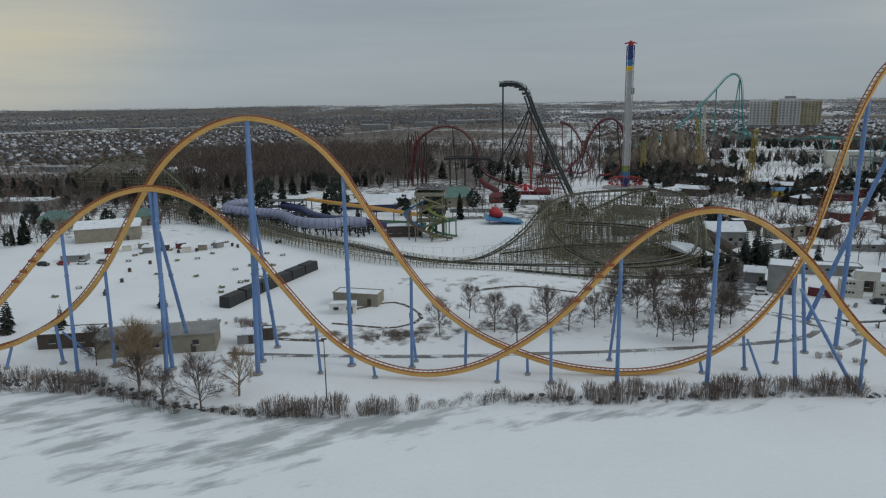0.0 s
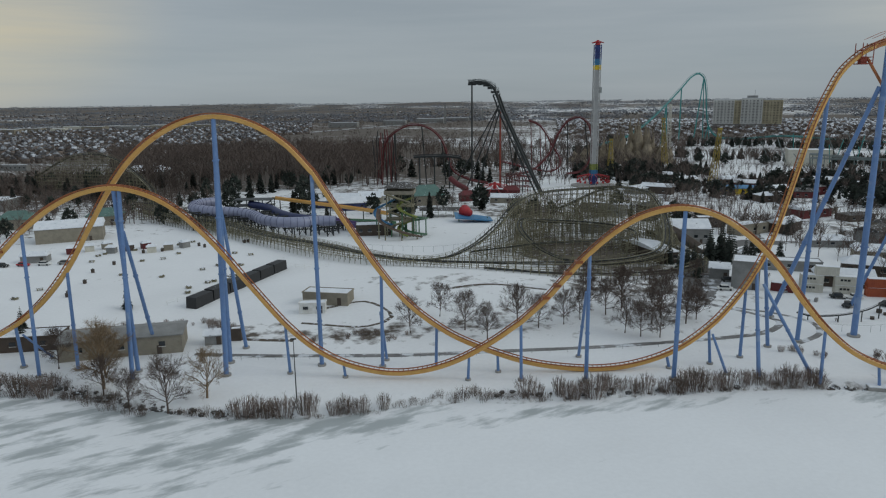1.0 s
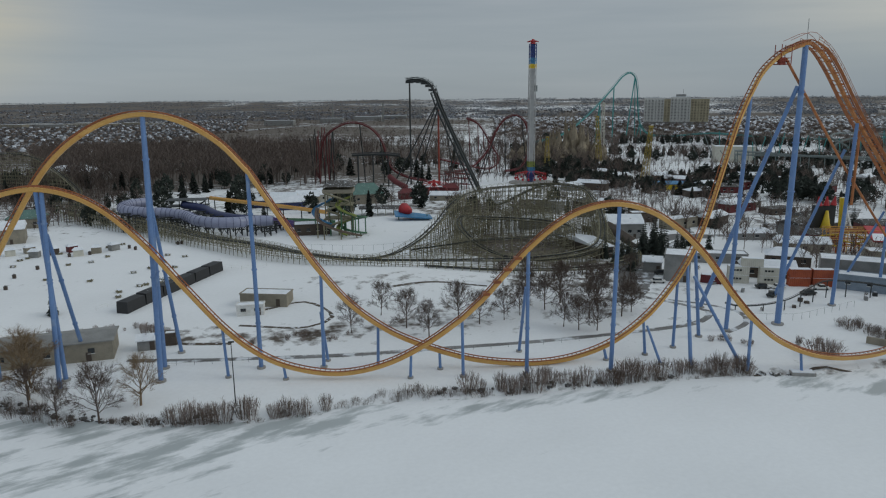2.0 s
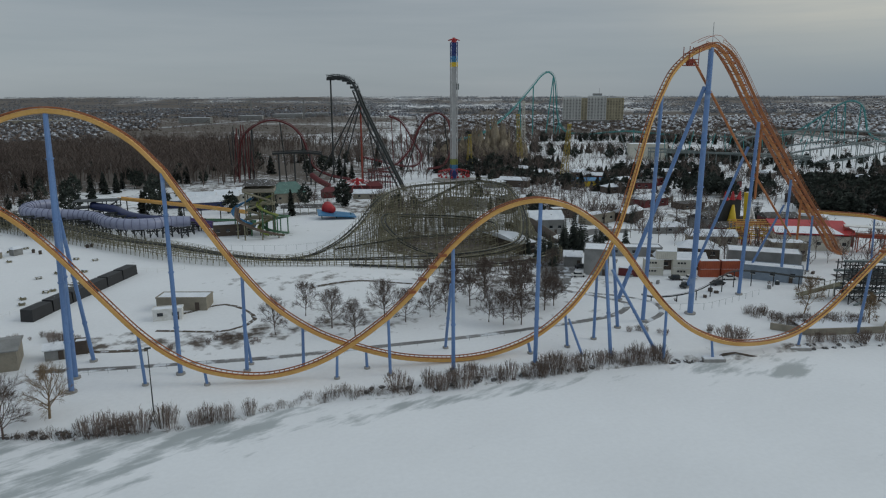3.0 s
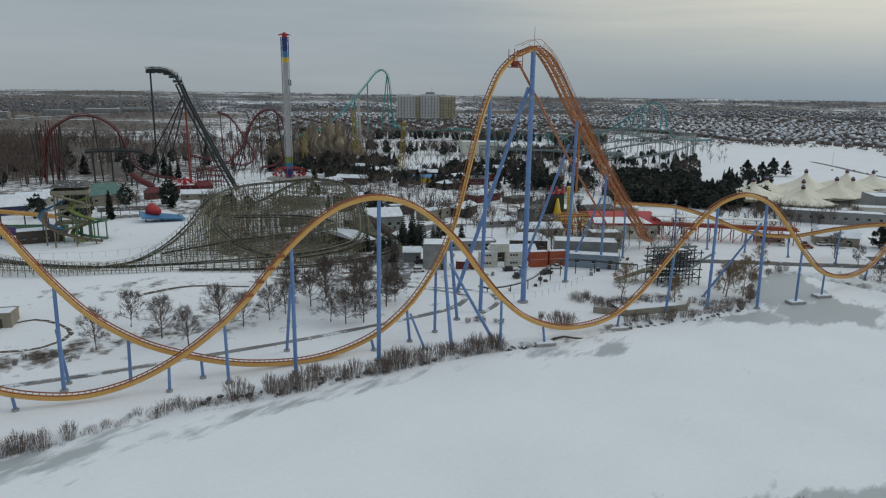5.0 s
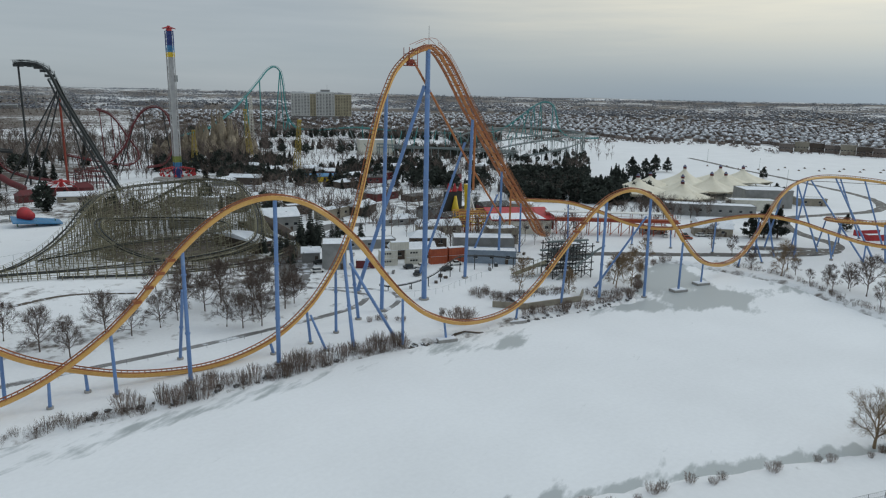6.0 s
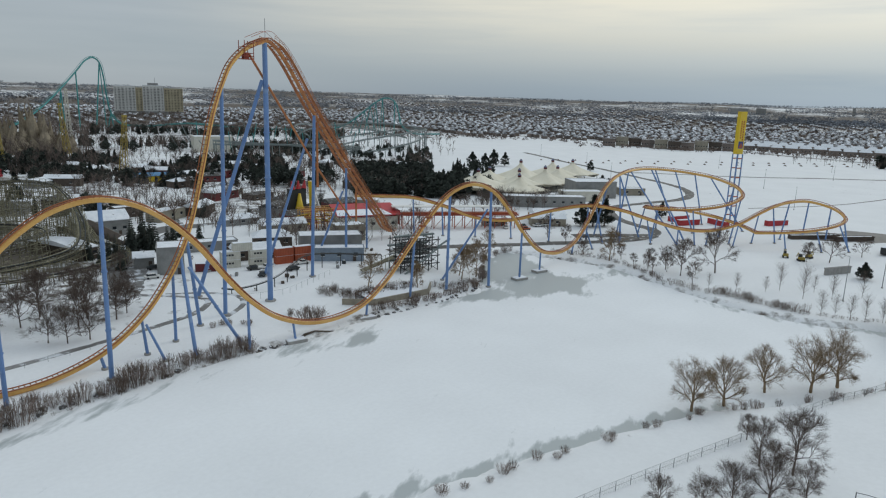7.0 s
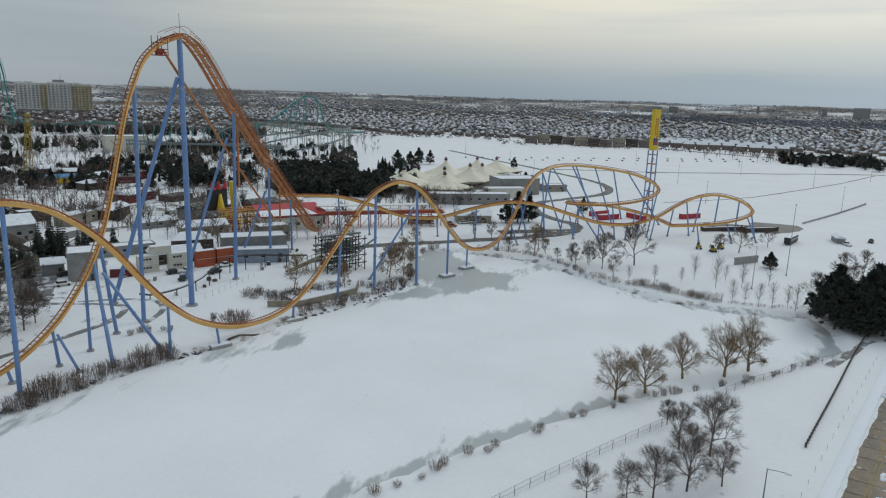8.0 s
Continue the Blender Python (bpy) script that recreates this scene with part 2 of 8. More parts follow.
class Geo:
    """Gathers vertices and faces of one mesh."""

    def __init__(self):
        self.v, self.f, self.m, self.pen = [], [], [], 0

    def use(self, pen):
        """The material slot of the faces that follow."""
        self.pen = pen
        return self

    def add(self, verts, faces):
        n = len(self.v)
        self.v.extend([tuple(p) for p in verts])
        self.f.extend([tuple(i + n for i in face) for face in faces])
        self.m.extend([self.pen] * len(faces))
        return self

    def box(self, x, y, z, sx, sy, sz, turn=0.0, taper=1.0):
        """A box that stands on z, its middle at x, y; taper narrows its top."""
        c, s = math.cos(turn), math.sin(turn)
        pts = []
        for k, h in ((1.0, 0), (taper, sz)):
            for a, b in ((-1, -1), (1, -1), (1, 1), (-1, 1)):
                px, py = a * sx / 2 * k, b * sy / 2 * k
                pts.append((x + px * c - py * s, y + px * s + py * c, z + h))
        return self.add(pts, [(3, 2, 1, 0), (4, 5, 6, 7), (0, 1, 5, 4), (1, 2, 6, 5), (2, 3, 7, 6), (3, 0, 4, 7)])

    def gable(self, x, y, z, sx, sy, rise, turn=0.0, over=0.4, thick=0.25):
        """A pitched roof with eaves, its ridge along sx."""
        c, s = math.cos(turn), math.sin(turn)
        hx, hy = sx / 2 + over, sy / 2 + over
        pts = []
        for dz in (0, thick):
            for a, b, h in ((-hx, -hy, 0), (hx, -hy, 0), (hx, 0, rise), (-hx, 0, rise), (-hx, hy, 0), (hx, hy, 0)):
                pts.append((x + a * c - b * s, y + a * s + b * c, z + h + dz))
        return self.add(pts, [(1, 0, 3, 2), (2, 3, 4, 5), (6, 7, 8, 9), (9, 8, 11, 10), (0, 1, 7, 6), (1, 2, 8, 7), (2, 5, 11, 8), (5, 4, 10, 11), (4, 3, 9, 10), (3, 0, 6, 9),
                              (0, 4, 3), (1, 2, 5)])

    def hip(self, x, y, z, sx, sy, rise, turn=0.0, over=0.4, ridge=0.5):
        c, s = math.cos(turn), math.sin(turn)
        hx, hy = sx / 2 + over, sy / 2 + over
        pts = []
        for a, b, h in ((-hx, -hy, 0), (hx, -hy, 0), (hx, hy, 0), (-hx, hy, 0), (-hx * ridge, 0, rise), (hx * ridge, 0, rise)):
            pts.append((x + a * c - b * s, y + a * s + b * c, z + h))
        return self.add(pts, [(3, 2, 1, 0), (0, 1, 5, 4), (1, 2, 5), (2, 3, 4, 5), (3, 0, 4)])

    def tube(self, points, radius, sides=8, radius_end=None, caps=True):
        """A round bar along points."""
        pts = [Vector(p) for p in points]
        n = len(pts)
        verts = []
        for i, p in enumerate(pts):
            t = (pts[min(i + 1, n - 1)] - pts[max(i - 1, 0)])
            t.normalize()
            side = t.cross(Vector((0, 0, 1)))
            side = side.normalized() if side.length > 0.05 else Vector((1, 0, 0))
            up = side.cross(t)
            r = radius if radius_end is None else radius + (radius_end - radius) * i / (n - 1)
            for k in range(sides):
                a = 2 * math.pi * k / sides
                verts.append(p + side * (r * math.cos(a)) + up * (r * math.sin(a)))
        faces = [(i * sides + k, i * sides + (k + 1) % sides, (i + 1) * sides + (k + 1) % sides, (i + 1) * sides + k) for i in range(n - 1) for k in range(sides)]
        if caps:
            faces.append(tuple(range(sides - 1, -1, -1)))
            faces.append(tuple((n - 1) * sides + k for k in range(sides)))
        return self.add(verts, faces)

    def sweep(self, rings):
        """A skin over rings of equal length."""
        m = len(rings[0])
        verts = [p for ring in rings for p in ring]
        faces = [(i * m + k, i * m + (k + 1) % m, (i + 1) * m + (k + 1) % m, (i + 1) * m + k) for i in range(len(rings) - 1) for k in range(m)]
        faces.append(tuple(range(m - 1, -1, -1)))
        faces.append(tuple((len(rings) - 1) * m + k for k in range(m)))
        return self.add(verts, faces)

    def mesh(self, name, mats, smooth=False):
        me = bpy.data.meshes.new(name)
        me.from_pydata(self.v, [], self.f)
        for m in mats if isinstance(mats, (list, tuple)) else [mats]:
            me.materials.append(m)
        if smooth:
            me.shade_smooth()
        if any(self.m):
            me.polygons.foreach_set("material_index", self.m)
        me.update()
        return me


def thing(name, label, category, at=(0, 0, 0), group="", kind="", turn=0.0):
    """The Empty at a thing's base, to which its parts belong."""
    ob = new(name)
    ob.empty_display_size = 0.5
    ob.matrix_basis = pose(*at, 0, 0, turn)
    return tagged(ob, label, category, group, kind)


def part(name, geo, mats, parent=None, label="", smooth=False, kind=""):
    """One mesh part, built in its thing's own axes."""
    ob = new(name, geo.mesh(name, mats, smooth) if isinstance(geo, Geo) else geo)
    ob.parent = parent
    return tagged(ob, label, kind=kind)


def solid(name, geo, mats, label, category, group="", kind="", smooth=False):
    """A thing that is a single mesh."""
    return tagged(new(name, geo.mesh(name, mats, smooth)), label, category, group, kind)


def spline(points, step=1.0):
    """Points along a smooth curve through the given ones (any number of values each), about step apart."""
    p = np.array(points, float)
    p = np.vstack([2 * p[0] - p[1], p, 2 * p[-1] - p[-2]])
    out = []
    for i in range(1, len(p) - 2):
        a, b, c, d = p[i - 1:i + 3]
        n = max(1, int(np.linalg.norm(c[:3] - b[:3]) / step))
        # centripetal tangents
        ta, tb, tc = (max(np.linalg.norm(v[:3]), 0.01) ** 0.5 for v in (b - a, c - b, d - c))
        m1 = (c - b) + tb * ((b - a) / ta - (c - a) / (ta + tb))
        m2 = (c - b) + tb * ((d - c) / tc - (d - b) / (tb + tc))
        for k in range(n):
            t = k / n
            out.append((2 * t ** 3 - 3 * t * t + 1) * b + (t ** 3 - 2 * t * t + t) * m1 + (3 * t * t - 2 * t ** 3) * c + (t ** 3 - t * t) * m2)
    out.append(p[-2])
    return np.array(out)


# ---------------------------------------------------------------- ground and lake
LAKE = np.array([(-95, 140), (-70, 135), (-47, 126), (-22, 123), (1, 127), (24, 126.5), (53, 129), (84, 129), (95, 127), (120, 128), (140, 126), (162, 123), (176, 134), (200, 149), (214, 150),
                 (219, 134), (222, 110), (207, 72), (203, 53), (205, 37), (216, 17), (190, 9), (173, 15), (155, 23), (138, 34), (128, 42), (108, 50), (91, 56), (72, 63), (50, 62), (10, 20),
                 (-60, -10), (-140, 20), (-170, 100), (-140, 142)], float)


def shore_distance(x, y):
    """Metres to the lake's edge: positive on land."""
    x, y = np.asarray(x, float), np.asarray(y, float)
    best = np.full(x.shape, 1e9)
    inside = np.zeros(x.shape, bool)
    for (ax, ay), (bx, by) in zip(LAKE, np.roll(LAKE, -1, 0)):
        dx, dy = bx - ax, by - ay
        s = np.clip(((x - ax) * dx + (y - ay) * dy) / (dx * dx + dy * dy), 0, 1)
        best = np.minimum(best, np.hypot(x - ax - s * dx, y - ay - s * dy))
        if dy:
            inside ^= ((ay > y) != (by > y)) & (x < dx * (y - ay) / dy + ax)
    return np.where(inside, -best, best)


def ripple(x, y, size, seed=0.0):
    """Cheap smooth unevenness, -1 to 1."""
    a, b = x / size + seed, y / size - seed * 0.7
    return (np.sin(a * 1.0 + 1.7 * np.sin(b * 0.8)) + np.sin(b * 1.3 + 1.3 * np.sin(a * 0.9 + 2)) + np.sin((a + b) * 0.71 + seed)) / 3


def height(x, y):
    """The ground's height."""
    x, y = np.asarray(x, float), np.asarray(y, float)
    d = shore_distance(x, y) + 0.8 * ripple(x, y, 2.3) + 0.5 * ripple(x, y, 0.9, 3)
    s = np.clip((d + 2) / 5, 0, 1)
    z = -1.2 + (s * s * (3 - 2 * s)) * 2.5
    z = z + 0.7 * np.clip((d - 10) / 50, 0, 1) + np.clip(d / 20, 0, 1) * (0.12 * ripple(x, y, 7) + 0.2 * ripple(x, y, 23, 1))
    # the snowy bank before the wooden coaster
    hill = np.exp(-(((x - 8) / 42) ** 2 + ((y - 207) / 22) ** 2))
    z = z + 3.8 * hill
    r = np.hypot(x, y)
    far = np.clip((r - 2200) / 2500, 0, 1)
    z = z + 57 * far ** 1.3 + np.clip((r - 900) / 1500, 0, 1) * (2 + 3 * far) * ripple(x, y, 210, 2) + far * 7 * ripple(x, y, 420, 5)
    return z


@functools.lru_cache(maxsize=None)
def ground_at(x, y):
    """The ground's height at one place."""
    if -185 < x < 260 and -30 < y < 190:
        return float(height(np.array([x]), np.array([y]))[0])
    r = math.hypot(x, y)
    z = 2.0 + 3.8 * math.exp(-(((x - 8) / 42) ** 2 + ((y - 207) / 22) ** 2)) + float(0.12 * ripple(x, y, 7) + 0.2 * ripple(x, y, 23, 1))
    if r < 900:
        return z
    far = min(max((r - 2200) / 2500, 0), 1)
    return z + 57 * far ** 1.3 + min((r - 900) / 1500, 1) * (2 + 3 * far) * float(ripple(x, y, 210, 2)) + far * 7 * float(ripple(x, y, 420, 5))


def lines(fine_a, fine_b, step, mid_a, mid_b, mid_step, end_a, end_b):
    out = list(np.arange(fine_a, fine_b, step))
    out += list(np.arange(fine_b, mid_b, mid_step)) + list(np.arange(fine_a - mid_step, mid_a, -mid_step))
    for start, end, sign in ((mid_b, end_b, 1), (mid_a, end_a, -1)):
        v, d = start, mid_step
        while (end - v) * sign > 0:
            out.append(v)
            d *= 1.14
            v += d * sign
        out.append(end)
    return np.array(sorted(set(out)))


def sheet(name, xs, ys, zfun, mats, attribute=None):
    gx, gy = np.meshgrid(xs, ys)
    gz = zfun(gx, gy)
    verts = np.stack([gx.ravel(), gy.ravel(), gz.ravel()], 1)
    nx, ny = len(xs), len(ys)
    i = (np.arange(ny - 1)[:, None] * nx + np.arange(nx - 1)[None, :]).ravel()
    faces = np.stack([i, i + 1, i + nx + 1, i + nx], 1)
    me = bpy.data.meshes.new(name)
    me.from_pydata(verts.tolist(), [], faces.tolist())
    me.materials.append(mats)
    me.shade_smooth()
    if attribute is not None:
        layer = me.attributes.new("patch", "FLOAT", "POINT")
        layer.data.foreach_set("value", attribute(gx.ravel(), gy.ravel()).astype(np.float32))
    return new(name, me)


def patched(name, base, other, low, high, noise_scale=(0.2, 0.2, 0.2), weight=0.5, rough_other=0.5, turn=0, broad=0.0):
    """Snow broken by patches: where the mesh's patch value plus noise is high, the other surface shows."""
    m = material(name, base, 0.85, second=tuple(c * 0.88 for c in base), scale=0.045, fine=1.1, amount=0.9, bump=0.35)
    nt = m.node_tree
    b = nt.nodes["Principled BSDF"]
    under = b.inputs["Base Color"].links[0].from_socket
    at = nt.nodes.new("ShaderNodeAttribute")
    at.attribute_name = "patch"
    geo = nt.nodes.new("ShaderNodeNewGeometry")
    mp = nt.nodes.new("ShaderNodeMapping")
    mp.vector_type = "TEXTURE"
    mp.inputs["Scale"].default_value = tuple(1 / c for c in noise_scale)
    mp.inputs["Rotation"].default_value = (0, 0, radians(turn))
    nt.links.new(geo.outputs["Position"], mp.inputs[0])
    n = nt.nodes.new("ShaderNodeTexNoise")
    n.inputs["Scale"].default_value, n.inputs["Detail"].default_value, n.inputs["Roughness"].default_value = 1.0, 7, 0.62
    nt.links.new(mp.outputs[0], n.inputs["Vector"])
    ma = nt.nodes.new("ShaderNodeMath")
    ma.operation = "MULTIPLY_ADD"
    ma.inputs[1].default_value = weight
    nt.links.new(n.outputs[0], ma.inputs[0])
    wide = nt.nodes.new("ShaderNodeTexNoise")
    wide.inputs["Scale"].default_value, wide.inputs["Detail"].default_value = 0.016, 5
    nt.links.new(geo.outputs["Position"], wide.inputs["Vector"])
    wm = nt.nodes.new("ShaderNodeMapRange")
    wm.inputs["To Min"].default_value, wm.inputs["To Max"].default_value = -broad * 0.5, broad * 0.5
    nt.links.new(wide.outputs[0], wm.inputs[0])
    sm = nt.nodes.new("ShaderNodeMath")
    nt.links.new(at.outputs["Fac"], sm.inputs[0])
    nt.links.new(wm.outputs[0], sm.inputs[1])
    nt.links.new(sm.outputs[0], ma.inputs[2])
    rg = nt.nodes.new("ShaderNodeMapRange")
    rg.inputs["From Min"].default_value, rg.inputs["From Max"].default_value = low, high
    nt.links.new(ma.outputs[0], rg.inputs[0])
    mix = nt.nodes.new("ShaderNodeMixRGB")
    mix.inputs[2].default_value = (*other, 1)
    nt.links.new(rg.outputs[0], mix.inputs[0])
    nt.links.new(under, mix.inputs[1])
    nt.links.new(mix.outputs[0], b.inputs["Base Color"])
    rr = nt.nodes.new("ShaderNodeMapRange")
    rr.inputs["To Min"].default_value, rr.inputs["To Max"].default_value = 0.85, rough_other
    nt.links.new(rg.outputs[0], rr.inputs[0])
    nt.links.new(rr.outputs[0], b.inputs["Roughness"])
    return m


def blob(x, y, cx, cy, rx, ry, turn=0.0):
    c, s = math.cos(radians(turn)), math.sin(radians(turn))
    u, v = ((x - cx) * c + (y - cy) * s) / rx, (-(x - cx) * s + (y - cy) * c) / ry
    return np.exp(-(u * u + v * v))


def near_line(x, y, pts):
    """Distance to a broken line."""
    best = np.full(x.shape, 1e9)
    for (ax, ay), (bx, by) in zip(pts[:-1], pts[1:]):
        dx, dy = bx - ax, by - ay
        s = np.clip(((x - ax) * dx + (y - ay) * dy) / (dx * dx + dy * dy), 0, 1)
        best = np.minimum(best, np.hypot(x - ax - s * dx, y - ay - s * dy))
    return best


def land_patch(x, y):
    r = np.hypot(x, y)
    az = np.degrees(np.arctan2(x, y))
    d = shore_distance(x, y)
    v = 0.16 * np.exp(-(d / 3.5) ** 2)
    v = v + 0.19 * blob(x, y, -14, 166, 18, 8) + 0.19 * blob(x, y, -2, 205, 28, 8) + 0.12 * blob(x, y, 10, 172, 40, 16) + 0.11 * blob(x, y, 60, 172, 30, 16) + 0.16 * blob(x, y, -45, 170, 12, 8)
    v = v + 0.40 * blob(x, y, 66, 252, 34, 34) + 0.16 * blob(x, y, 60, 200, 34, 12)
    town = np.clip((r - 280) / 80, 0, 1) * (1 - np.clip((r - 900) / 150, 0, 1))
    v = v + town * np.where(az < 48, np.where(az > 10, 0.13, 0.16), 0.0) * np.clip((az + 40) / 12, 0, 1)
    left = np.clip((r - 430) / 120, 0, 1) * np.clip((12 - az) / 10, 0, 1)
    v = v + 0.24 * left * (0.75 + 0.5 * ripple(x, y, 60, 4))
    out = np.clip((r - 900) / 300, 0, 1)
    beyond = np.clip((r - 2300) / 500, 0, 1)
    v = v + np.where(az > 12, 0.42, 0.27) * out * (0.75 + 0.4 * ripple(x, y, 150, 4)) * (1 - 0.12 * beyond) + 0.10 * beyond * ripple(x, y, 330, 7)
    lot = (az > 40) & (r > 330) & (r < 930)
    return np.where(lot, np.minimum(v, 0.02), v)


LAND = patched("snowy ground", (0.81, 0.82, 0.83), (0.10, 0.082, 0.066), 0.50, 0.62, (0.22, 0.22, 0.22), 0.7, 0.9, broad=0.45)
ground = sheet("ground", lines(-130, 240, 1.7, -420, 620, 7, -4900, 4900), lines(0, 180, 1.7, -60, 620, 7, -1500, 4900), height, LAND, land_patch)
tagged(ground, "snow-covered ground with dry grass showing through", "ground", kind="structure")


def ice_patch(x, y):
    d = -shore_distance(x, y)
    v = 0.10 * np.exp(-(d / 3.5) ** 2)
    for cx, cy, rx, ry, turn, k in ((-62, 115, 34, 10, -12, 0.14), (-30, 109, 26, 8, -6, 0.15), (-50, 101, 24, 6, -8, 0.14), (-2, 119, 26, 3.0, 6, 0.19), (24, 121, 18, 2.5, 8, 0.16), (-86, 124, 16, 7, -10, 0.18),
                                  (108, 118, 12, 5, 12, 0.22), (94, 122, 9, 4, 10, 0.15), (190, 134, 18, 9, 25, 0.26), (184, 117, 10, 5, -10, 0.27), (60, 124, 30, 2.5, 3, 0.13),
                                  (192, 12, 22, 4, 0, 0.22), (212, 30, 4, 14, 0, 0.16), (204, 60, 2.5, 20, 5, 0.12)):
        v = v + (k if cx > 50 else 0.82 * k) * blob(x, y, cx, cy, rx, ry, turn)
    v = v + 0.22 * np.exp(-(near_line(x, y, ((60, 68), (74, 62.0), (90, 57.5), (106, 52), (122, 45.6), (134, 39.6))) / 2.0) ** 2)
    v = v + 0.12 * np.exp(-(near_line(x, y, ((-112, 137), (-88, 135), (-74, 131), (-58, 125), (-40, 121.5), (-20, 120.5), (-4, 122))) / 4.5) ** 2)
    v = v + 0.26 * np.exp(-(near_line(x, y, ((215.4, 159.7), (205.8, 140.1), (191.8, 114.4), (183.8, 100.2))) / 5.0) ** 2) + 0.14 * np.exp(-(near_line(x, y, ((150.5, 124.9), (165.3, 119.2), (184.1, 114.9), (194.1, 110.4))) / 5.0) ** 2)
    v = v + 0.09 * blob(x, y, 192, 136, 26, 20, 40) + 0.17 * np.exp(-(near_line(x, y, ((160, 119), (172, 112), (188, 112), (206, 108), (226, 102))) / 4.5) ** 2)
    return v


ICE = patched("snowy ice", (0.83, 0.845, 0.86), (0.40, 0.43, 0.435), 0.48, 0.575, (0.075, 0.24, 0.1), 0.70, 0.45, turn=27)
lake = sheet("water", np.arange(-190, 240, 2.5), np.arange(-20, 162, 2.5), lambda x, y: 0 * x, ICE, ice_patch)
tagged(lake, "frozen lake under snow with grey slush streaks", "frozen lake", kind="structure")
# ---------------------------------------------------------------- the yellow steel coaster along the lake
def track_frames(points, step=1.0):
    """Along a track: places, side and up vectors. Points: x, y, z, bank in degrees."""
    s = spline([(*p, 0) if len(p) == 3 else p for p in points], step)
    p = s[:, :3]
    t = np.gradient(p, axis=0)
    t /= np.linalg.norm(t, axis=1)[:, None]
    side = np.stack([t[:, 1], -t[:, 0], 0 * t[:, 0]], 1)
    side /= np.maximum(np.linalg.norm(side, axis=1), 1e-3)[:, None]
    up = np.cross(side, t)
    b = np.radians(s[:, 3])[:, None]
    return p, side * np.cos(b) + up * np.sin(b), up * np.cos(b) - side * np.sin(b)


def lay_track(points, parent, spine_w=0.85, spine_h=0.95, gauge=0.72, lift=0.72, spine_mat=YELLOW, rail_mat=ORANGE, step=1.0, rail_r=0.13, tie_every=1):
    """A box spine with two tube rails above it and crossties between."""
    p, side, up = track_frames(points, step)
    w, h = spine_w / 2, spine_h / 2
    c = 0.18
    shape = [(-w + c, -h), (w - c, -h), (w, -h + c), (w, h - c), (w - c, h), (-w + c, h), (-w, h - c), (-w, -h + c)]
    spine = Geo().sweep([[p[i] + side[i] * a + up[i] * b for a, b in shape] for i in range(len(p))])
    part("spine", spine, spine_mat, parent, "yellow box-section track spine" if spine_mat is YELLOW else "")
    for k in (-gauge, gauge):
        part("rail", Geo().tube(p + side * k + up * lift, rail_r, 6), rail_mat, parent, smooth=True)
    ties = Geo()
    for i in range(0, len(p), tie_every):
        for k in (-1, 1):
            ties.tube([p[i] + side[i] * (k * gauge) + up[i] * lift, p[i] + side[i] * (k * 0.2) + up[i] * h * 0.9], 0.07, 4, caps=False)
        ties.tube([p[i] - side[i] * gauge + up[i] * lift, p[i] + side[i] * gauge + up[i] * lift], 0.05, 4, caps=False)
    part("crosstie_set", ties, rail_mat, parent, kind="stuff")
    return p


def column(parent, line, base, r=0.42, at=None, drop=0.5, footing=True, low=None, mat=BLUE):
    """A tube column from the ground up to the nearest place of the track line (or of the point at, or up to the height low)."""
    bx, by = base
    tx, ty = at or base
    r = r * 0.88
    k = np.argmin(np.hypot(line[:, 0] - tx, line[:, 1] - ty))
    top = np.array([line[k, 0], line[k, 1], line[k, 2] - drop])
    z = max(ground_at(bx, by), 0.0)
    if low is not None:
        top = np.array([tx, ty, low])
    foot = np.array([bx, by, z + 0.3])
    d = top - foot
    geo = Geo().tube([foot, foot + d * 0.5, top], r, 12, r * 0.86)
    n = np.linalg.norm(d)
    for s in np.arange(10, n - 4, 12):  # bolted flanges
        geo.tube([foot + d * (s / n), foot + d * ((s + 0.3) / n)], r * 1.22, 12)
    col = part("support_column", geo, mat, parent, smooth=False)
    if footing:
        part("footing", Geo().tube([(bx, by, z - 1.6), (bx, by, z + 0.4)], r * 2.0, 12), CONCRETE, col, "round concrete footing")
    return col


coaster = thing("roller_coaster", "tall yellow steel roller coaster on blue tube columns", "roller coaster", (0, 0, 0))
LIFT = [(196, 196.5, 4.0), (190, 193.7, 6.5), (183, 190.4, 12.5), (170, 184.4, 22.5), (155, 177.5, 34.5), (144.5, 172.6, 43.5), (131.4, 166.5, 54.4), (119, 160.6, 66.0), (113.5, 158, 70.0), (109.3, 156.1, 71.5), (102.4, 154.2, 69.4)]
DROP = [(119, 160.6, 66.0), (109.3, 156.1, 71.5), (102.4, 154.2, 69.4), (96.6, 153, 65.0), (93.6, 152.2, 60.4), (89.9, 151, 52.9), (86.3, 149.5, 42.7), (82.8, 148.0, 32.9), (80.1, 146.8, 26.8), (76.3, 145.2, 20.8), (71.9, 143.5, 15.7),
        (65.9, 141.7, 10.3), (57.4, 140.0, 5.3), (48.9, 139.2, 2.7), (40.7, 138.9, 1.8), (31.7, 139.2, 2.3), (23.0, 139.8, 3.9), (10.4, 142.0, 8.2), (4.9, 143.2, 11.2), (-1.5, 144.3, 16.3), (-7.6, 145.1, 23.8),
        (-13.2, 145.6, 32.3), (-21, 146.2, 44.9)]
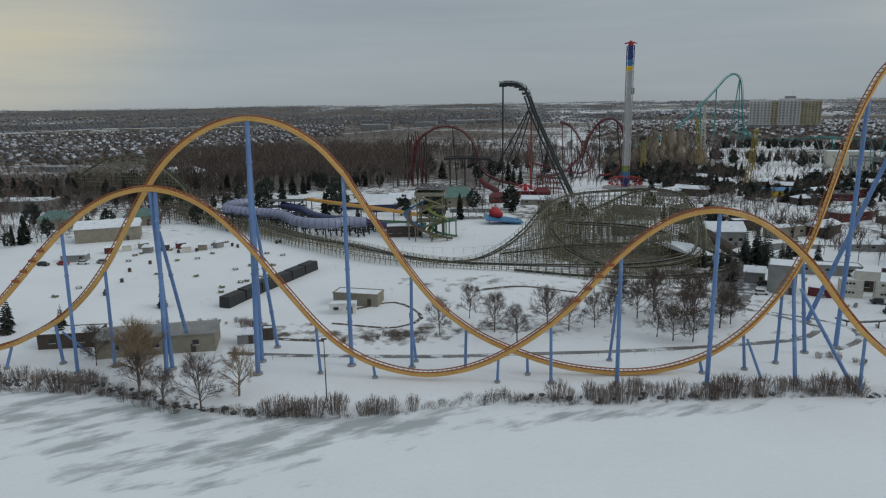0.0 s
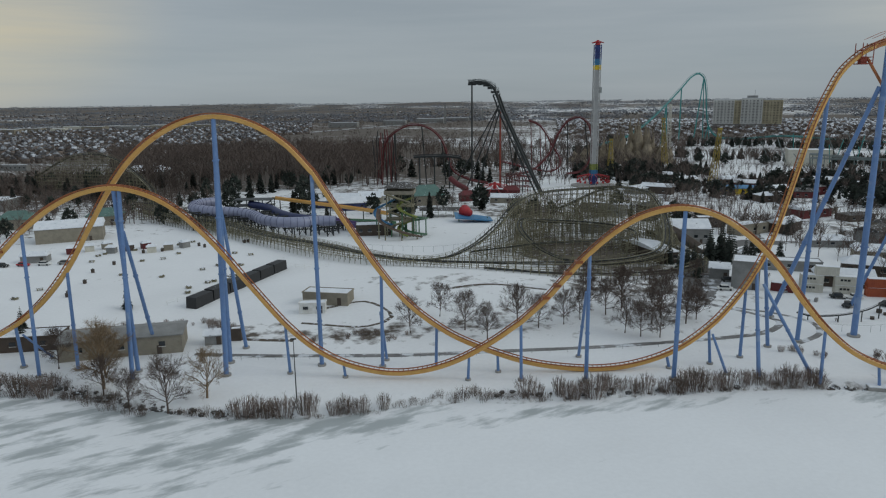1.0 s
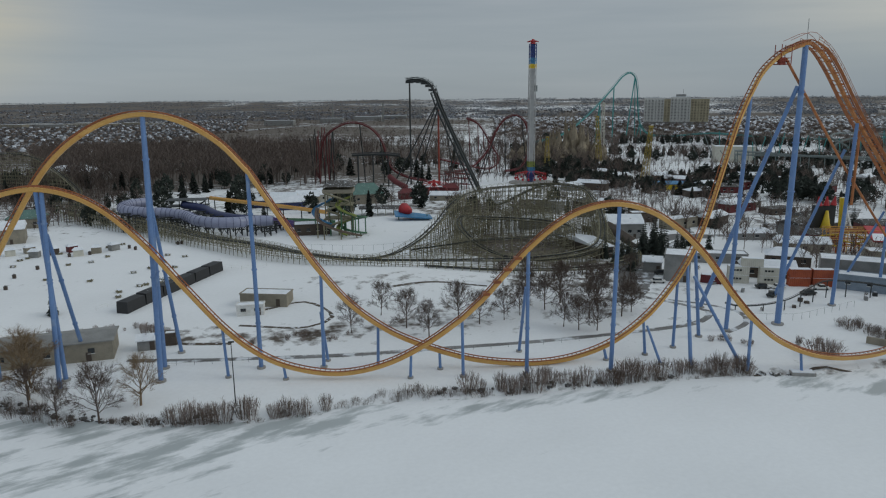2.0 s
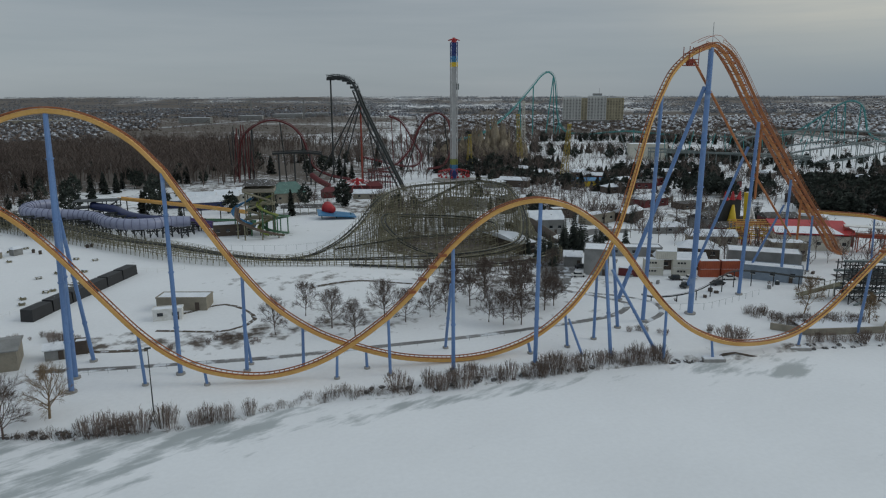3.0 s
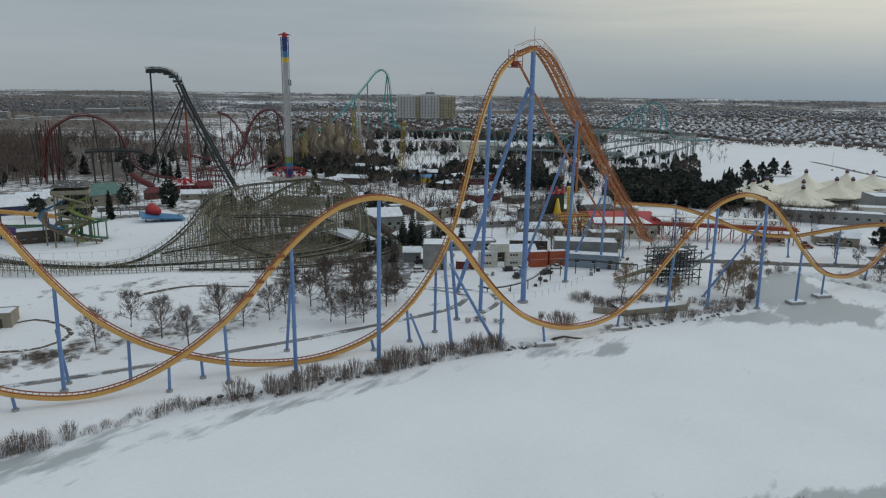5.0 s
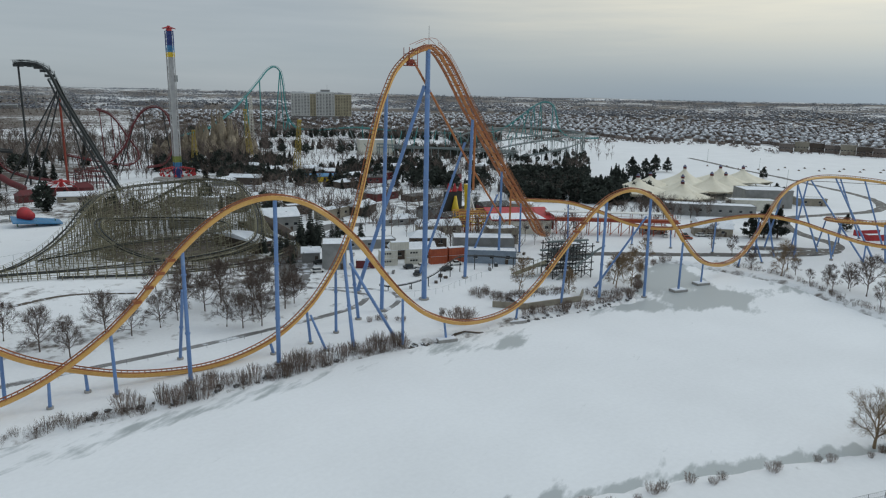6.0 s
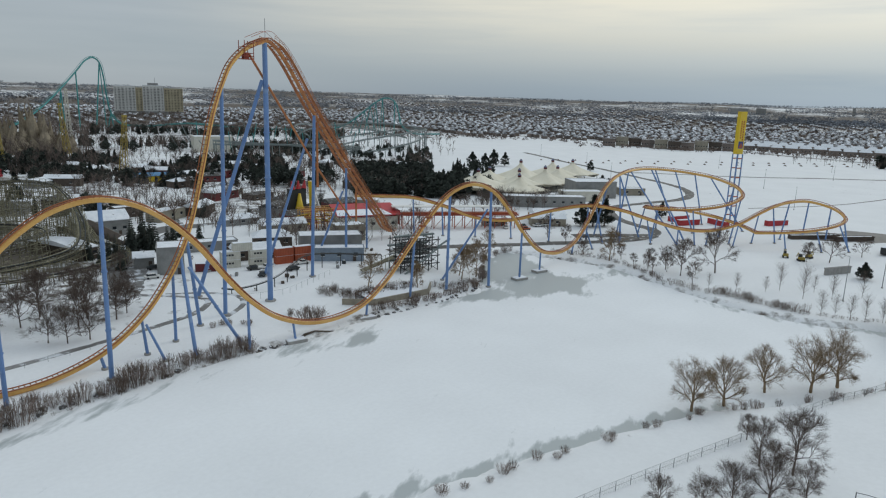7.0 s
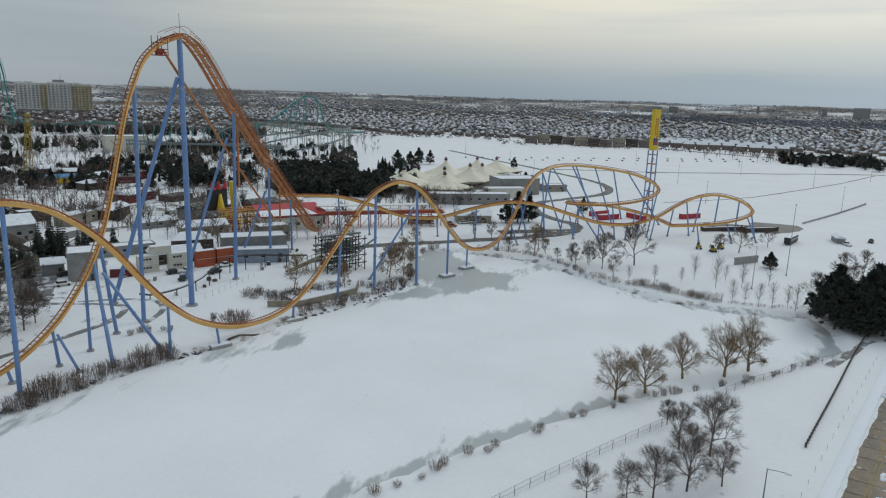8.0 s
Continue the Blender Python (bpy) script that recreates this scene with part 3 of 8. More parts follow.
HILL = [(-13.2, 145.6, 32.3), (-21, 146.2, 44.9), (-26.5, 146.4, 50.9), (-33.6, 146.4, 55.2), (-40.7, 146.5, 56.7), (-47.6, 146.9, 55.4), (-54.1, 147.3, 52.0), (-59.4, 147.6, 47.5), (-63.8, 147.8, 42.0), (-68.8, 148.1, 34.3),
        (-74.6, 148.5, 25.1), (-80.9, 149.4, 17.8), (-87.2, 150.2, 12.5), (-94.3, 150.6, 8.5), (-101, 150.5, 5.8), (-116, 149, 3.5), (-135, 146, 6)]
RETURN = [(-135, 146, 4), (-116, 146, 5.5), (-106, 145.8, 10.5), (-97.5, 145.4, 17.7), (-90.9, 145.1, 24.3), (-85.8, 144.9, 29.6), (-80.7, 144.6, 34.2), (-74.6, 144.3, 38.6), (-68.1, 143.9, 41.5), (-61.3, 143.5, 42.5), (-54.8, 143.2, 41.1),
          (-49.0, 143.0, 37.8), (-42.3, 142.7, 31.3), (-34.4, 142.2, 21.2), (-27.0, 141.7, 12.2), (-21.5, 140.8, 7.6), (-15.3, 139.6, 4.5), (-5.7, 138.1, 2.6), (1.7, 137.1, 3.3), (8.7, 136.3, 5.6), (15.8, 135.6, 9.6), (22.2, 135.1, 14.2),
          (27.2, 134.7, 19.0)]
CAMEL = [(22.2, 135.1, 14.2), (27.2, 134.7, 19.0), (31.6, 134.4, 24.1), (35.9, 134.1, 28.8), (41.3, 133.8, 33.4), (46.7, 133.6, 36.4), (53.7, 133.2, 37.8), (60.8, 132.6, 36.3), (66.9, 132.0, 32.6), (73.0, 131.4, 26.8), (80.0, 130.5, 17.6),
         (85.0, 129.9, 12.0), (90.7, 129.1, 7.4), (98.7, 128.3, 4.1), (107.7, 128.2, 3.0), (118.2, 129.0, 4.1), (127.1, 129.7, 8.5), (136.1, 130.3, 15.8), (142.5, 130.2, 21.9), (148.7, 129.7, 27.7)]
BUNNY = [(142.5, 130.2, 21.9), (148.7, 129.7, 27.7), (155.0, 128.9, 31.7), (162.2, 127.4, 33.2), (170.0, 125.9, 30.4), (178.3, 124.9, 23.0), (186.1, 124.3, 14.9), (195.9, 124.9, 8.3), (206, 126.0, 5.3), (215, 127, 4.4), (226, 128.5, 5.6), (238, 130.5, 10.5, 5),
         (250, 133, 17.5, 15), (263, 135.5, 24, 25), (277, 136.5, 28.0, 35), (293, 134, 29.5, 45), (308, 125, 28.5, 45), (315, 111, 26.5, 45), (309, 98, 24, 45), (296, 91, 21.5, 45), (282, 93, 19, 45), (273, 103, 17, 45), (273, 117, 15.5, 45),
         (283, 127, 14, 45), (297, 127, 12.5, 45), (307, 116, 11, 35), (308, 103, 9.5, 20), (302, 92, 8.6, 5), (291, 82, 8.3)]
LAST = [(291, 82, 8.3), (297, 73, 9.0, -10), (305, 63, 10.5, -25), (315, 57, 12.5, -35), (324, 57.5, 14.5, -45), (330, 64, 17, -45), (328, 72.5, 18.8, -40), (319, 78, 18.6, -30), (309, 81.5, 17.2, -15), (300, 84.5, 14.8), (290, 89, 11.0),
        (279, 97, 8.4), (270, 106, 9.2), (262, 116, 12.6), (256, 125, 15.6), (249, 136, 16.8), (240, 148, 14.0), (230, 161, 9.5), (221, 172, 10.0), (212, 183, 14.6), (204, 192, 17.5), (196, 201, 17.8), (188, 210, 17.6)]
LIFTSPINE = material("rust-stained orange paint", (0.52, 0.22, 0.055), 0.5, second=(0.36, 0.13, 0.04), scale=0.3, fine=3.0, spot=(0.28, 0.09, 0.03), spot_at=0.6)
T_LIFT = lay_track(LIFT, coaster, spine_mat=LIFTSPINE)
T_DROP = lay_track(DROP[1:], coaster)
T_HILL = lay_track(HILL[1:], coaster)
T_RET = lay_track(RETURN[:-1], coaster)
T_CAM = lay_track(CAMEL[:-1], coaster)
T_BUN = lay_track(BUNNY, coaster)
T_LAST = lay_track(LAST, coaster)

# columns of the first drop and the great hill
column(coaster, T_LIFT, (108.1, 155.6), 0.85)
column(coaster, T_LIFT, (95.3, 171.6), 0.66, (107.6, 156.2), low=61.5)
column(coaster, T_DROP, (92.6, 153.4), 0.6)
column(coaster, T_LIFT, (132.9, 168.3), 0.6)
column(coaster, T_LIFT, (122, 178.5), 0.5, (132.2, 169.2), low=45)
column(coaster, T_LIFT, (155, 177.5), 0.5)
column(coaster, T_LIFT, (149, 186), 0.42, (154.6, 178.8), low=26)
column(coaster, T_LIFT, (172, 185.3), 0.42)
column(coaster, T_DROP, (83.6, 150.2), 0.5, (79, 146.4))
column(coaster, T_DROP, (72.6, 132.8), 0.5, (77.0, 145))
column(coaster, T_DROP, (84.0, 132.8), 0.45, (77.4, 143.0), low=19)
column(coaster, T_DROP, (74.0, 144.2), 0.42)
column(coaster, T_DROP, (65.6, 140.9), 0.4)
column(coaster, T_DROP, (66.6, 135.0), 0.35, (65.6, 140.6), low=8.5)
column(coaster, T_DROP, (55.7, 139.2), 0.4)
column(coaster, T_DROP, (18.1, 139.9), 0.38)
column(coaster, T_DROP, (4.7, 143.4), 0.4)
column(coaster, T_DROP, (-7.2, 144.8), 0.45)
column(coaster, T_DROP, (-6.4, 148.5), 0.36, (-7.4, 145.4), low=14)
column(coaster, T_HILL, (-20.9, 146.4), 0.55)
column(coaster, T_HILL, (-41.1, 142.4), 0.62, (-40.8, 146.3))
column(coaster, T_HILL, (-42.2, 150.0), 0.62, (-41.0, 146.7))
column(coaster, T_HILL, (-40.7, 159.2), 0.5, (-41.2, 148.2), low=38)
column(coaster, T_HILL, (-75.2, 147.9), 0.45)
column(coaster, T_HILL, (-88.5, 150.6), 0.45)
column(coaster, T_HILL, (-84.5, 155.5), 0.3, (-88.0, 151), low=9)
column(coaster, T_HILL, (-100, 148), 0.4)
# columns of the way back
column(coaster, T_RET, (-82.0, 144.6), 0.45)
column(coaster, T_RET, (-60.7, 141.2), 0.55, (-60.6, 143.3))
column(coaster, T_RET, (-61.3, 145.9), 0.55, (-61.0, 143.7))
column(coaster, T_RET, (-61.9, 159.0), 0.5, (-61.3, 146), low=33)
column(coaster, T_RET, (-27.3, 142.4), 0.38)
column(coaster, T_RET, (-15.0, 139.4), 0.36)
column(coaster, T_RET, (11.2, 136.0), 0.36)
column(coaster, T_RET, (22.4, 135.2), 0.4)
column(coaster, T_CAM, (36.0, 134.1), 0.5)
column(coaster, T_CAM, (37.6, 147.2), 0.4, (36.1, 136.5), low=20)
column(coaster, T_CAM, (54.5, 133.3), 0.55)
column(coaster, T_CAM, (84.4, 130.1), 0.4)
column(coaster, T_CAM, (95.9, 128.2), 0.36)
column(coaster, T_CAM, (120, 129.3), 0.36)
column(coaster, T_CAM, (139.2, 131.5), 0.42)
column(coaster, T_BUN, (153, 129.4), 0.5)
column(coaster, T_BUN, (169.3, 125.7), 0.5)
column(coaster, T_BUN, (161, 138), 0.38, (168.9, 127), low=25)
column(coaster, T_BUN, (184.5, 124.3), 0.42)
column(coaster, T_BUN, (198.1, 125.3), 0.36)
# ---------------------------------------------------------------- trees and shrubs
def bare_tree_geo(rnd, h, spread=1.0, limbs=14, depth=3, blades=5, thin=1.0, low=0.2, lean=0.05, width=0.015, droop=0.0, leader=0.6):
    """Trunk and leafless crown: limbs leave a leader and fork into fine twigs that fill a rounded dome."""
    trunk, crown = Geo(), Geo()
    tilt = Vector((rnd.uniform(-lean, lean), rnd.uniform(-lean, lean), 1))
    r0 = h * 0.0155 * thin
    bend = Vector((rnd.uniform(-0.02, 0.02), rnd.uniform(-0.02, 0.02), 0)) * h
    spine = [Vector((0, 0, -0.4)), Vector((0, 0, 0.15)), tilt * (h * low), tilt * (h * (low + leader) / 2) + bend, tilt * (h * leader)]
    trunk.tube(spine[:3], r0 * 1.35, 7, r0)
    crown.tube(spine[2:], r0, 6, r0 * 0.35, caps=False)
    centre, rx, rz = tilt * (h * 0.57), h * 0.43 * spread, h * 0.43

    def turned(d, angle):
        side = d.cross(Vector((rnd.gauss(0, 1), rnd.gauss(0, 1), rnd.gauss(0, 1)))).normalized()
        w = d * math.cos(angle) + side * math.sin(angle)
        return (w + Vector((0, 0, 0.07))).normalized()

    def reach(p, d):
        """From p along d to the dome's skin."""
        q, e = p - centre, Vector((d.x / rx, d.y / rx, d.z / rz))
        q = Vector((q.x / rx, q.y / rx, q.z / rz))
        a, b, c = e.dot(e), q.dot(e), q.dot(q) - 1
        return (-b + math.sqrt(max(0.0, b * b - a * c))) / a

    def twig(a, b, half):
        s = (b - a).cross(Vector((rnd.uniform(-1, 1), rnd.uniform(-1, 1), rnd.uniform(-1, 1)))).normalized() * half
        crown.add([a - s, a + s, b], [(0, 1, 2)])

    def grow(p, d, length, r, level):
        mid = p + turned(d, 0.16) * (length * 0.5)
        end = mid + turned(d, 0.22) * (length * 0.5)
        if level == depth:
            twig(p, end, width * 1.5)
            for k in range(blades):
                w = (turned(d, rnd.uniform(0.2, 0.8)) - Vector((0, 0, droop * rnd.random()))).normalized()
                st = p.lerp(end, rnd.uniform(0.0, 1.0))
                twig(st, st + w * (h * rnd.uniform(0.05, 0.12)), width)
            return
        crown.tube([p, mid, end], r, 5 if r > 0.05 else 3, r * 0.6, caps=False)
        for k in range(3):
            grow(end, turned(d, rnd.uniform(0.2, 0.7)), length * rnd.uniform(0.55, 0.8), max(r * 0.55, width), level + 1)
        grow(mid, turned(d, rnd.uniform(0.5, 1.0)), length * rnd.uniform(0.5, 0.75), max(r * 0.48, width), level + 1)

    share = {2: 0.50, 3: 0.42, 4: 0.38}[depth]
    for k in range(limbs):
        f = (k + rnd.uniform(0.2, 0.8)) / limbs
        p = tilt * (h * (low * 0.85 + (leader - low * 0.85) * f))
        a, polar = 2.4 * k + rnd.uniform(-0.4, 0.4), (1.12 - 0.92 * f) * min(1.0, 0.55 + 0.45 * spread) + rnd.uniform(-0.12, 0.12)
        d = Vector((math.cos(a) * math.sin(polar), math.sin(a) * math.sin(polar), math.cos(polar)))
        grow(p, d, max(reach(p, d), 0.34 * h) * share * rnd.uniform(0.85, 1.08), r0 * (0.62 - 0.25 * f) * rnd.uniform(0.8, 1.1), 0)
    return trunk, crown


def sapling_geo(rnd, h=10.0, twigs=46):
    """A slim young tree: one leader with short rising side twigs."""
    trunk, crown = Geo(), Geo()
    trunk.tube([(0, 0, -0.3), (0.05, 0, h * 0.5), (0, 0.05, h)], 0.09, 5, 0.015)
    for k in range(twigs):
        f = rnd.uniform(0.16, 0.97)
        a, reach = rnd.uniform(0, 6.283), h * 0.27 * math.sin(min(1.0, 1.12 - f) * 2.2) * rnd.uniform(0.5, 1.1) + 0.15
        p = Vector((0, 0, h * f))
        e = p + Vector((math.cos(a) * reach, math.sin(a) * reach, reach * rnd.uniform(0.9, 1.6)))
        crown.tube([p, e], 0.022, 3, 0.008, caps=False)
        for j in range(6):
            q = p.lerp(e, rnd.uniform(0.2, 1.0))
            s = Vector((rnd.uniform(-1, 1), rnd.uniform(-1, 1), 0)).normalized() * 0.018
            crown.add([q - s, q + s, q + Vector((rnd.uniform(-0.4, 0.4), rnd.uniform(-0.4, 0.4), rnd.uniform(0.1, 0.8)))], [(0, 1, 2)])
    return trunk, crown


def make_tree(variant, at, label, name="bare_tree", group="bare trees by the lake", scale=1.0, turn=0.0):
    trunk, crown = variant
    ob = thing(name, label, "tree", at, group)
    ob.matrix_basis = pose(*at, 0, 0, turn) @ Matrix.Scale(scale, 4)
    part("trunk", trunk, None, ob)
    part("crown", crown, None, ob)
    return ob


RND = random.Random(7)


def tree_variant(mat, **kw):
    t, c = bare_tree_geo(RND, 10.0, **kw)
    return t.mesh("trunk", mat), c.mesh("crown", mat)


OAKS = [tree_variant(BARK, spread=w, limbs=n, low=b) for w, n, b in ((1.0, 14, 0.2), (0.86, 13, 0.24), (1.1, 14, 0.18), (0.95, 12, 0.22), (0.78, 13, 0.2))]
NEAROAKS = [tree_variant(BARK, spread=w, limbs=n, depth=4, blades=3, width=0.008, low=0.16) for w, n in ((0.9, 10), (0.76, 9), (1.0, 10))]
NEARWILLOWS = [tree_variant(WILLOW, spread=w, limbs=n, depth=4, blades=3, width=0.009, low=0.15, lean=0.2, thin=1.6, droop=0.5, leader=0.45) for w, n in ((1.25, 9), (1.08, 9), (1.18, 9))]
WILLOWS = [tree_variant(WILLOW, spread=w, limbs=n, low=0.17, lean=0.2, thin=1.3, droop=0.4, leader=0.5) for w, n in ((1.12, 12), (1.0, 12), (0.95, 11))]
SAPLINGS = [tuple(g.mesh(n, BARK) for g, n in zip(sapling_geo(RND, 10.0, k), ("trunk", "crown"))) for k in (95, 80, 110)]


FAROAKS = [tree_variant(BARK, spread=w, limbs=n, blades=5, width=0.022) for w, n in ((1.0, 8), (0.85, 7), (1.08, 8))]
FARWILLOWS = [tree_variant(WILLOW, spread=w, limbs=8, blades=5, width=0.022, low=0.17, lean=0.2, droop=0.3) for w in (1.05, 0.92)]


def plant(variants, x, y, h, label, group, lift=0.0):
    if math.hypot(x, y) > 200:
        variants = {id(OAKS): FAROAKS, id(WILLOWS): FARWILLOWS}.get(id(variants), variants)
    k = int(abs(x * 13.7 + y * 7.3)) % len(variants)
    z = max(ground_at(x, y), 0.0) + lift
    s = h / 10.0
    return make_tree(variants[k], (x, y, z - 0.05), label, group=group, scale=s, turn=(x * 37 + y * 91) % 360)


for x, y, h in ((-80, 149, 9.6), (-64, 134.5, 8.6), (-57, 129.5, 8.2), (-48.5, 127, 11.6)):
    plant(OAKS, x, y, h, "leafless grey-brown tree on the snowy lake shore", "shore trees")
plant(WILLOWS, -67, 143, 11.5, "ochre willow with bare hanging twigs on the shore", "shore trees")
plant(WILLOWS, -65, 137, 14.6, "ochre willow with a dense bare crown on the shore", "shore trees")
plant(WILLOWS, -42, 131, 10.6, "ochre willow with a broad bare crown on the shore", "shore trees")
for x, y, h in ((-1, 166, 9.6), (7, 177, 9.3), (13, 167, 10.2), (18, 160, 9.2), (27, 170, 11)):
    plant(OAKS, x, y, h, "leafless young tree on the snowy bank", "bank trees")
for x, y, h in ((32, 167, 9), (39, 169, 9), (44, 172, 9), (52, 176, 10), (53, 162, 9.5), (56, 159, 8.8), (60.5, 158, 8.8), (62, 168, 10), (66, 173, 11), (71, 168, 10.5), (75, 171, 8.5), (78, 178, 9), (48, 179, 11), (58, 181, 12), (69, 182, 11)):
    plant(OAKS, x, y, h, "leafless dark tree in the row below the wooden coaster", "bank trees")
# trees along the lake's right end and the near bank
for x, y, h in ((127, 43.4, 10.5), (134, 39.6, 11), (147, 35.6, 10), (154, 28.4, 12), (161, 24.8, 12.5)):
    plant(NEARWILLOWS, x, y, h, "old bare willow leaning over the frozen lake", "near bank trees")
for x, y, h in ((112.5, 21.4, 11.5), (111.6, 26.3, 8.5), (99.2, 21.5, 10), (119.8, 30.8, 5), (94, 25, 8.5), (91, 28, 6.5), (88, 33, 6.0), (104, 17.5, 7.5)):
    plant(NEAROAKS, x, y, h, "leafless tree on the snowy bank beside the fence", "near bank trees")
for x, y, h in ((238, 78.9, 15.5), (226, 86.3, 13.5), (230.5, 93.6, 8.6), (228, 92, 7), (223.5, 95.3, 5.4), (217, 78.7, 7.8), (226.5, 98.3, 5.6), (227, 104.2, 5), (286, 53.3, 11), (306.6, 46.3, 8.3), (223, 18.6, 11), (263.5, 15.3, 10), (272, 10, 10), (254, 12, 8), (281, 60, 8)):
    plant(OAKS, x, y, h, "leafless tree on the snow beyond the lake", "far bank trees")
for x, y, h in ((230.7, 55.8, 8.6), (225.8, 47.7, 10.0), (240.2, 34.4, 8.5), (231.7, 41.0, 7.4), (211.1, 39.5, 7.2), (213.7, 36.4, 6.4), (213.3, 32.5, 7.1), (214.5, 29.1, 7.6), (217.3, 25.3, 6.8), (216, 23.0, 8.0), (225.4, 58.5, 5), (221, 66, 5.5), (216, 73, 5), (236, 47, 5.5)):
    plant(SAPLINGS, x, y, h, "slender bare sapling on the snowy slope", "saplings")
for x, y, h in ((138, 148, 10.4), (148, 136.7, 7.1), (167.2, 135, 11.2), (173, 133.7, 11.4), (169.5, 138, 9.5), (178, 141, 8.5), (188, 146.5, 8.5), (206, 153, 8.5), (227.6, 114, 12.5), (152, 141, 7)):
    plant(WILLOWS, x, y, h, "bare ochre tree beside the coaster's foot", "inlet trees")
for x, y, h in ((240.8, 140.5, 8), (245, 152, 10), (239, 118, 9), (231, 100, 7), (237, 130, 6), (226, 124, 5.5), (233, 112, 6)):
    plant(OAKS, x, y, h, "leafless tree beside the service road", "inlet trees")


def shrub_mesh(rnd, stems=64, h=1.0):
    """A broom of thin upright stems that open out from a narrow foot, one unit high."""
    g = Geo()
    for k in range(stems):
        a, r = rnd.uniform(0, 6.283), math.sqrt(rnd.random())
        base = Vector((0.34 * r * math.cos(a), 0.34 * r * math.sin(a), -0.12))
        top = h * rnd.uniform(0.62, 1.0) * (1 - 0.22 * r * r)
        tip = Vector((0.62 * r * math.cos(a) + rnd.uniform(-0.07, 0.07), 0.62 * r * math.sin(a) + rnd.uniform(-0.07, 0.07), top))
        mid = base.lerp(tip, 0.55) + Vector((rnd.uniform(-0.04, 0.04), rnd.uniform(-0.04, 0.04), 0.06))
        g.tube([base, mid, tip], 0.0085, 3, 0.004, caps=False)
        for j in range(6):
            p = mid.lerp(tip, rnd.uniform(0.0, 0.9))
            e = p + Vector((rnd.uniform(-0.13, 0.13), rnd.uniform(-0.13, 0.13), rnd.uniform(0.08, 0.24)))
            s = Vector((rnd.uniform(-1, 1), rnd.uniform(-1, 1), 0)).normalized() * 0.008
            g.add([p - s, p + s, e], [(0, 1, 2)])
    return g


SHRUBS = [shrub_mesh(RND).mesh("shrub", m) for m in (BUSHWOOD, BUSHWOOD, BRUSH, WILLOW)]
SHRUB_COUNT = [0]


def shrub(x, y, h, w=None, label="bare grey-brown shrub at the snowy shore", group="shoreline shrubs", pick=None):
    k = SHRUB_COUNT[0]
    SHRUB_COUNT[0] += 1
    ob = new("shrub", SHRUBS[(k * 7) % 3 if pick is None else pick])
    w = w or h * 0.8
    ob.matrix_basis = pose(x, y, max(ground_at(x, y), 0.0), 0, 0, (k * 77) % 360) @ Matrix.Diagonal((w, w, h, 1))
    return tagged(ob, label, "shrub", group)


BRUSHWORK = []


def low_brush(points, step, h, jitter=0.8, wide=1.3):
    """Places of dark low brush, gathered for one joined mesh."""
    for p in spline([(*q, 0) for q in points], step):
        x, y, hh = p[0] + RND.uniform(-jitter, jitter), p[1] + RND.uniform(-jitter, jitter), h * RND.uniform(0.5, 1.25)
        BRUSHWORK.append((x, y, max(ground_at(x, y), 0.0), hh * wide, hh, RND.uniform(0, 6.28)))


def shrub_row(points, step, h, jitter=0.8, gaps=0.0, wide=0.9, pick=None):
    line = spline([(*p, 0) for p in points], step)
    for p in line:
        if RND.random() < gaps:
            continue
        hh = h * RND.uniform(0.65, 1.2)
        shrub(p[0] + RND.uniform(-jitter, jitter), p[1] + RND.uniform(-jitter, jitter), hh, hh * wide * RND.uniform(0.8, 1.25), pick=pick)


shrub_row([(-106, 141), (-96, 140.5), (-86, 139), (-74, 137)], 2.6, 4.2, 0.9, 0.1)
low_brush([(-106, 143.5), (-96, 143), (-86, 141.5), (-74, 139.5)], 0.8, 3.0, 1.6, 0.9)
low_brush([(-104, 139.4), (-92, 138), (-80, 137), (-70, 135)], 1.0, 1.3, 0.8)
low_brush([(-76, 139), (-66, 134), (-58, 129.5), (-52, 127)], 0.7, 1.9, 1.8)
low_brush([(-47, 126.2), (-42, 125.2), (-37, 124.5)], 0.8, 1.7, 0.6)
shrub_row([(-37, 124.8), (-29, 124.2), (-20, 124.2), (-12, 124.9), (-6, 125.6)], 1.75, 4.0, 0.5, 0.1)
low_brush([(-38, 123.6), (-28, 123.2), (-18, 123.2), (-7, 124.3)], 1.2, 0.8, 0.5, 1.6)
low_brush([(-4, 126.6), (4, 128.2), (8, 128.4)], 1.0, 1.3, 0.5)
low_brush([(8.5, 128.4), (13, 128.6)], 0.6, 2.2, 0.6)
low_brush([(14, 128.2), (22, 127.8), (26, 127.8)], 0.7, 1.5, 0.6)
shrub_row([(22.5, 128.4), (29, 128.6), (36, 129), (44, 129.4), (54, 129.6)], 1.7, 3.9, 0.6, 0.1)
shrub_row([(54, 129.8), (60, 130.2), (65, 130.4)], 1.8, 4.0, 0.6, 0.1)
shrub_row([(68, 130.6), (74, 130.4), (80, 130.2), (85, 130.0)], 1.6, 3.9, 0.6)
low_brush([(20, 127.4), (34, 127.9), (50, 128.6), (64, 129.2), (84, 129.0)], 1.2, 0.9, 0.6, 1.5)
shrub_row([(124, 130.2), (134, 128.6), (146, 127.4), (158, 126.0), (163, 125.5)], 1.5, 2.3, 0.7, 0.1)
low_brush([(125, 152), (127, 146), (131, 142), (139, 140.5), (147, 139)], 0.22, 2.3, 3.2, 0.9)
low_brush([(152, 134), (160, 130), (168, 128)], 0.5, 1.9, 1.6, 1.0)
shrub_row([(86, 148), (93, 143), (101, 141), (108, 142)], 1.7, 1.6, 1.4, 0.3)
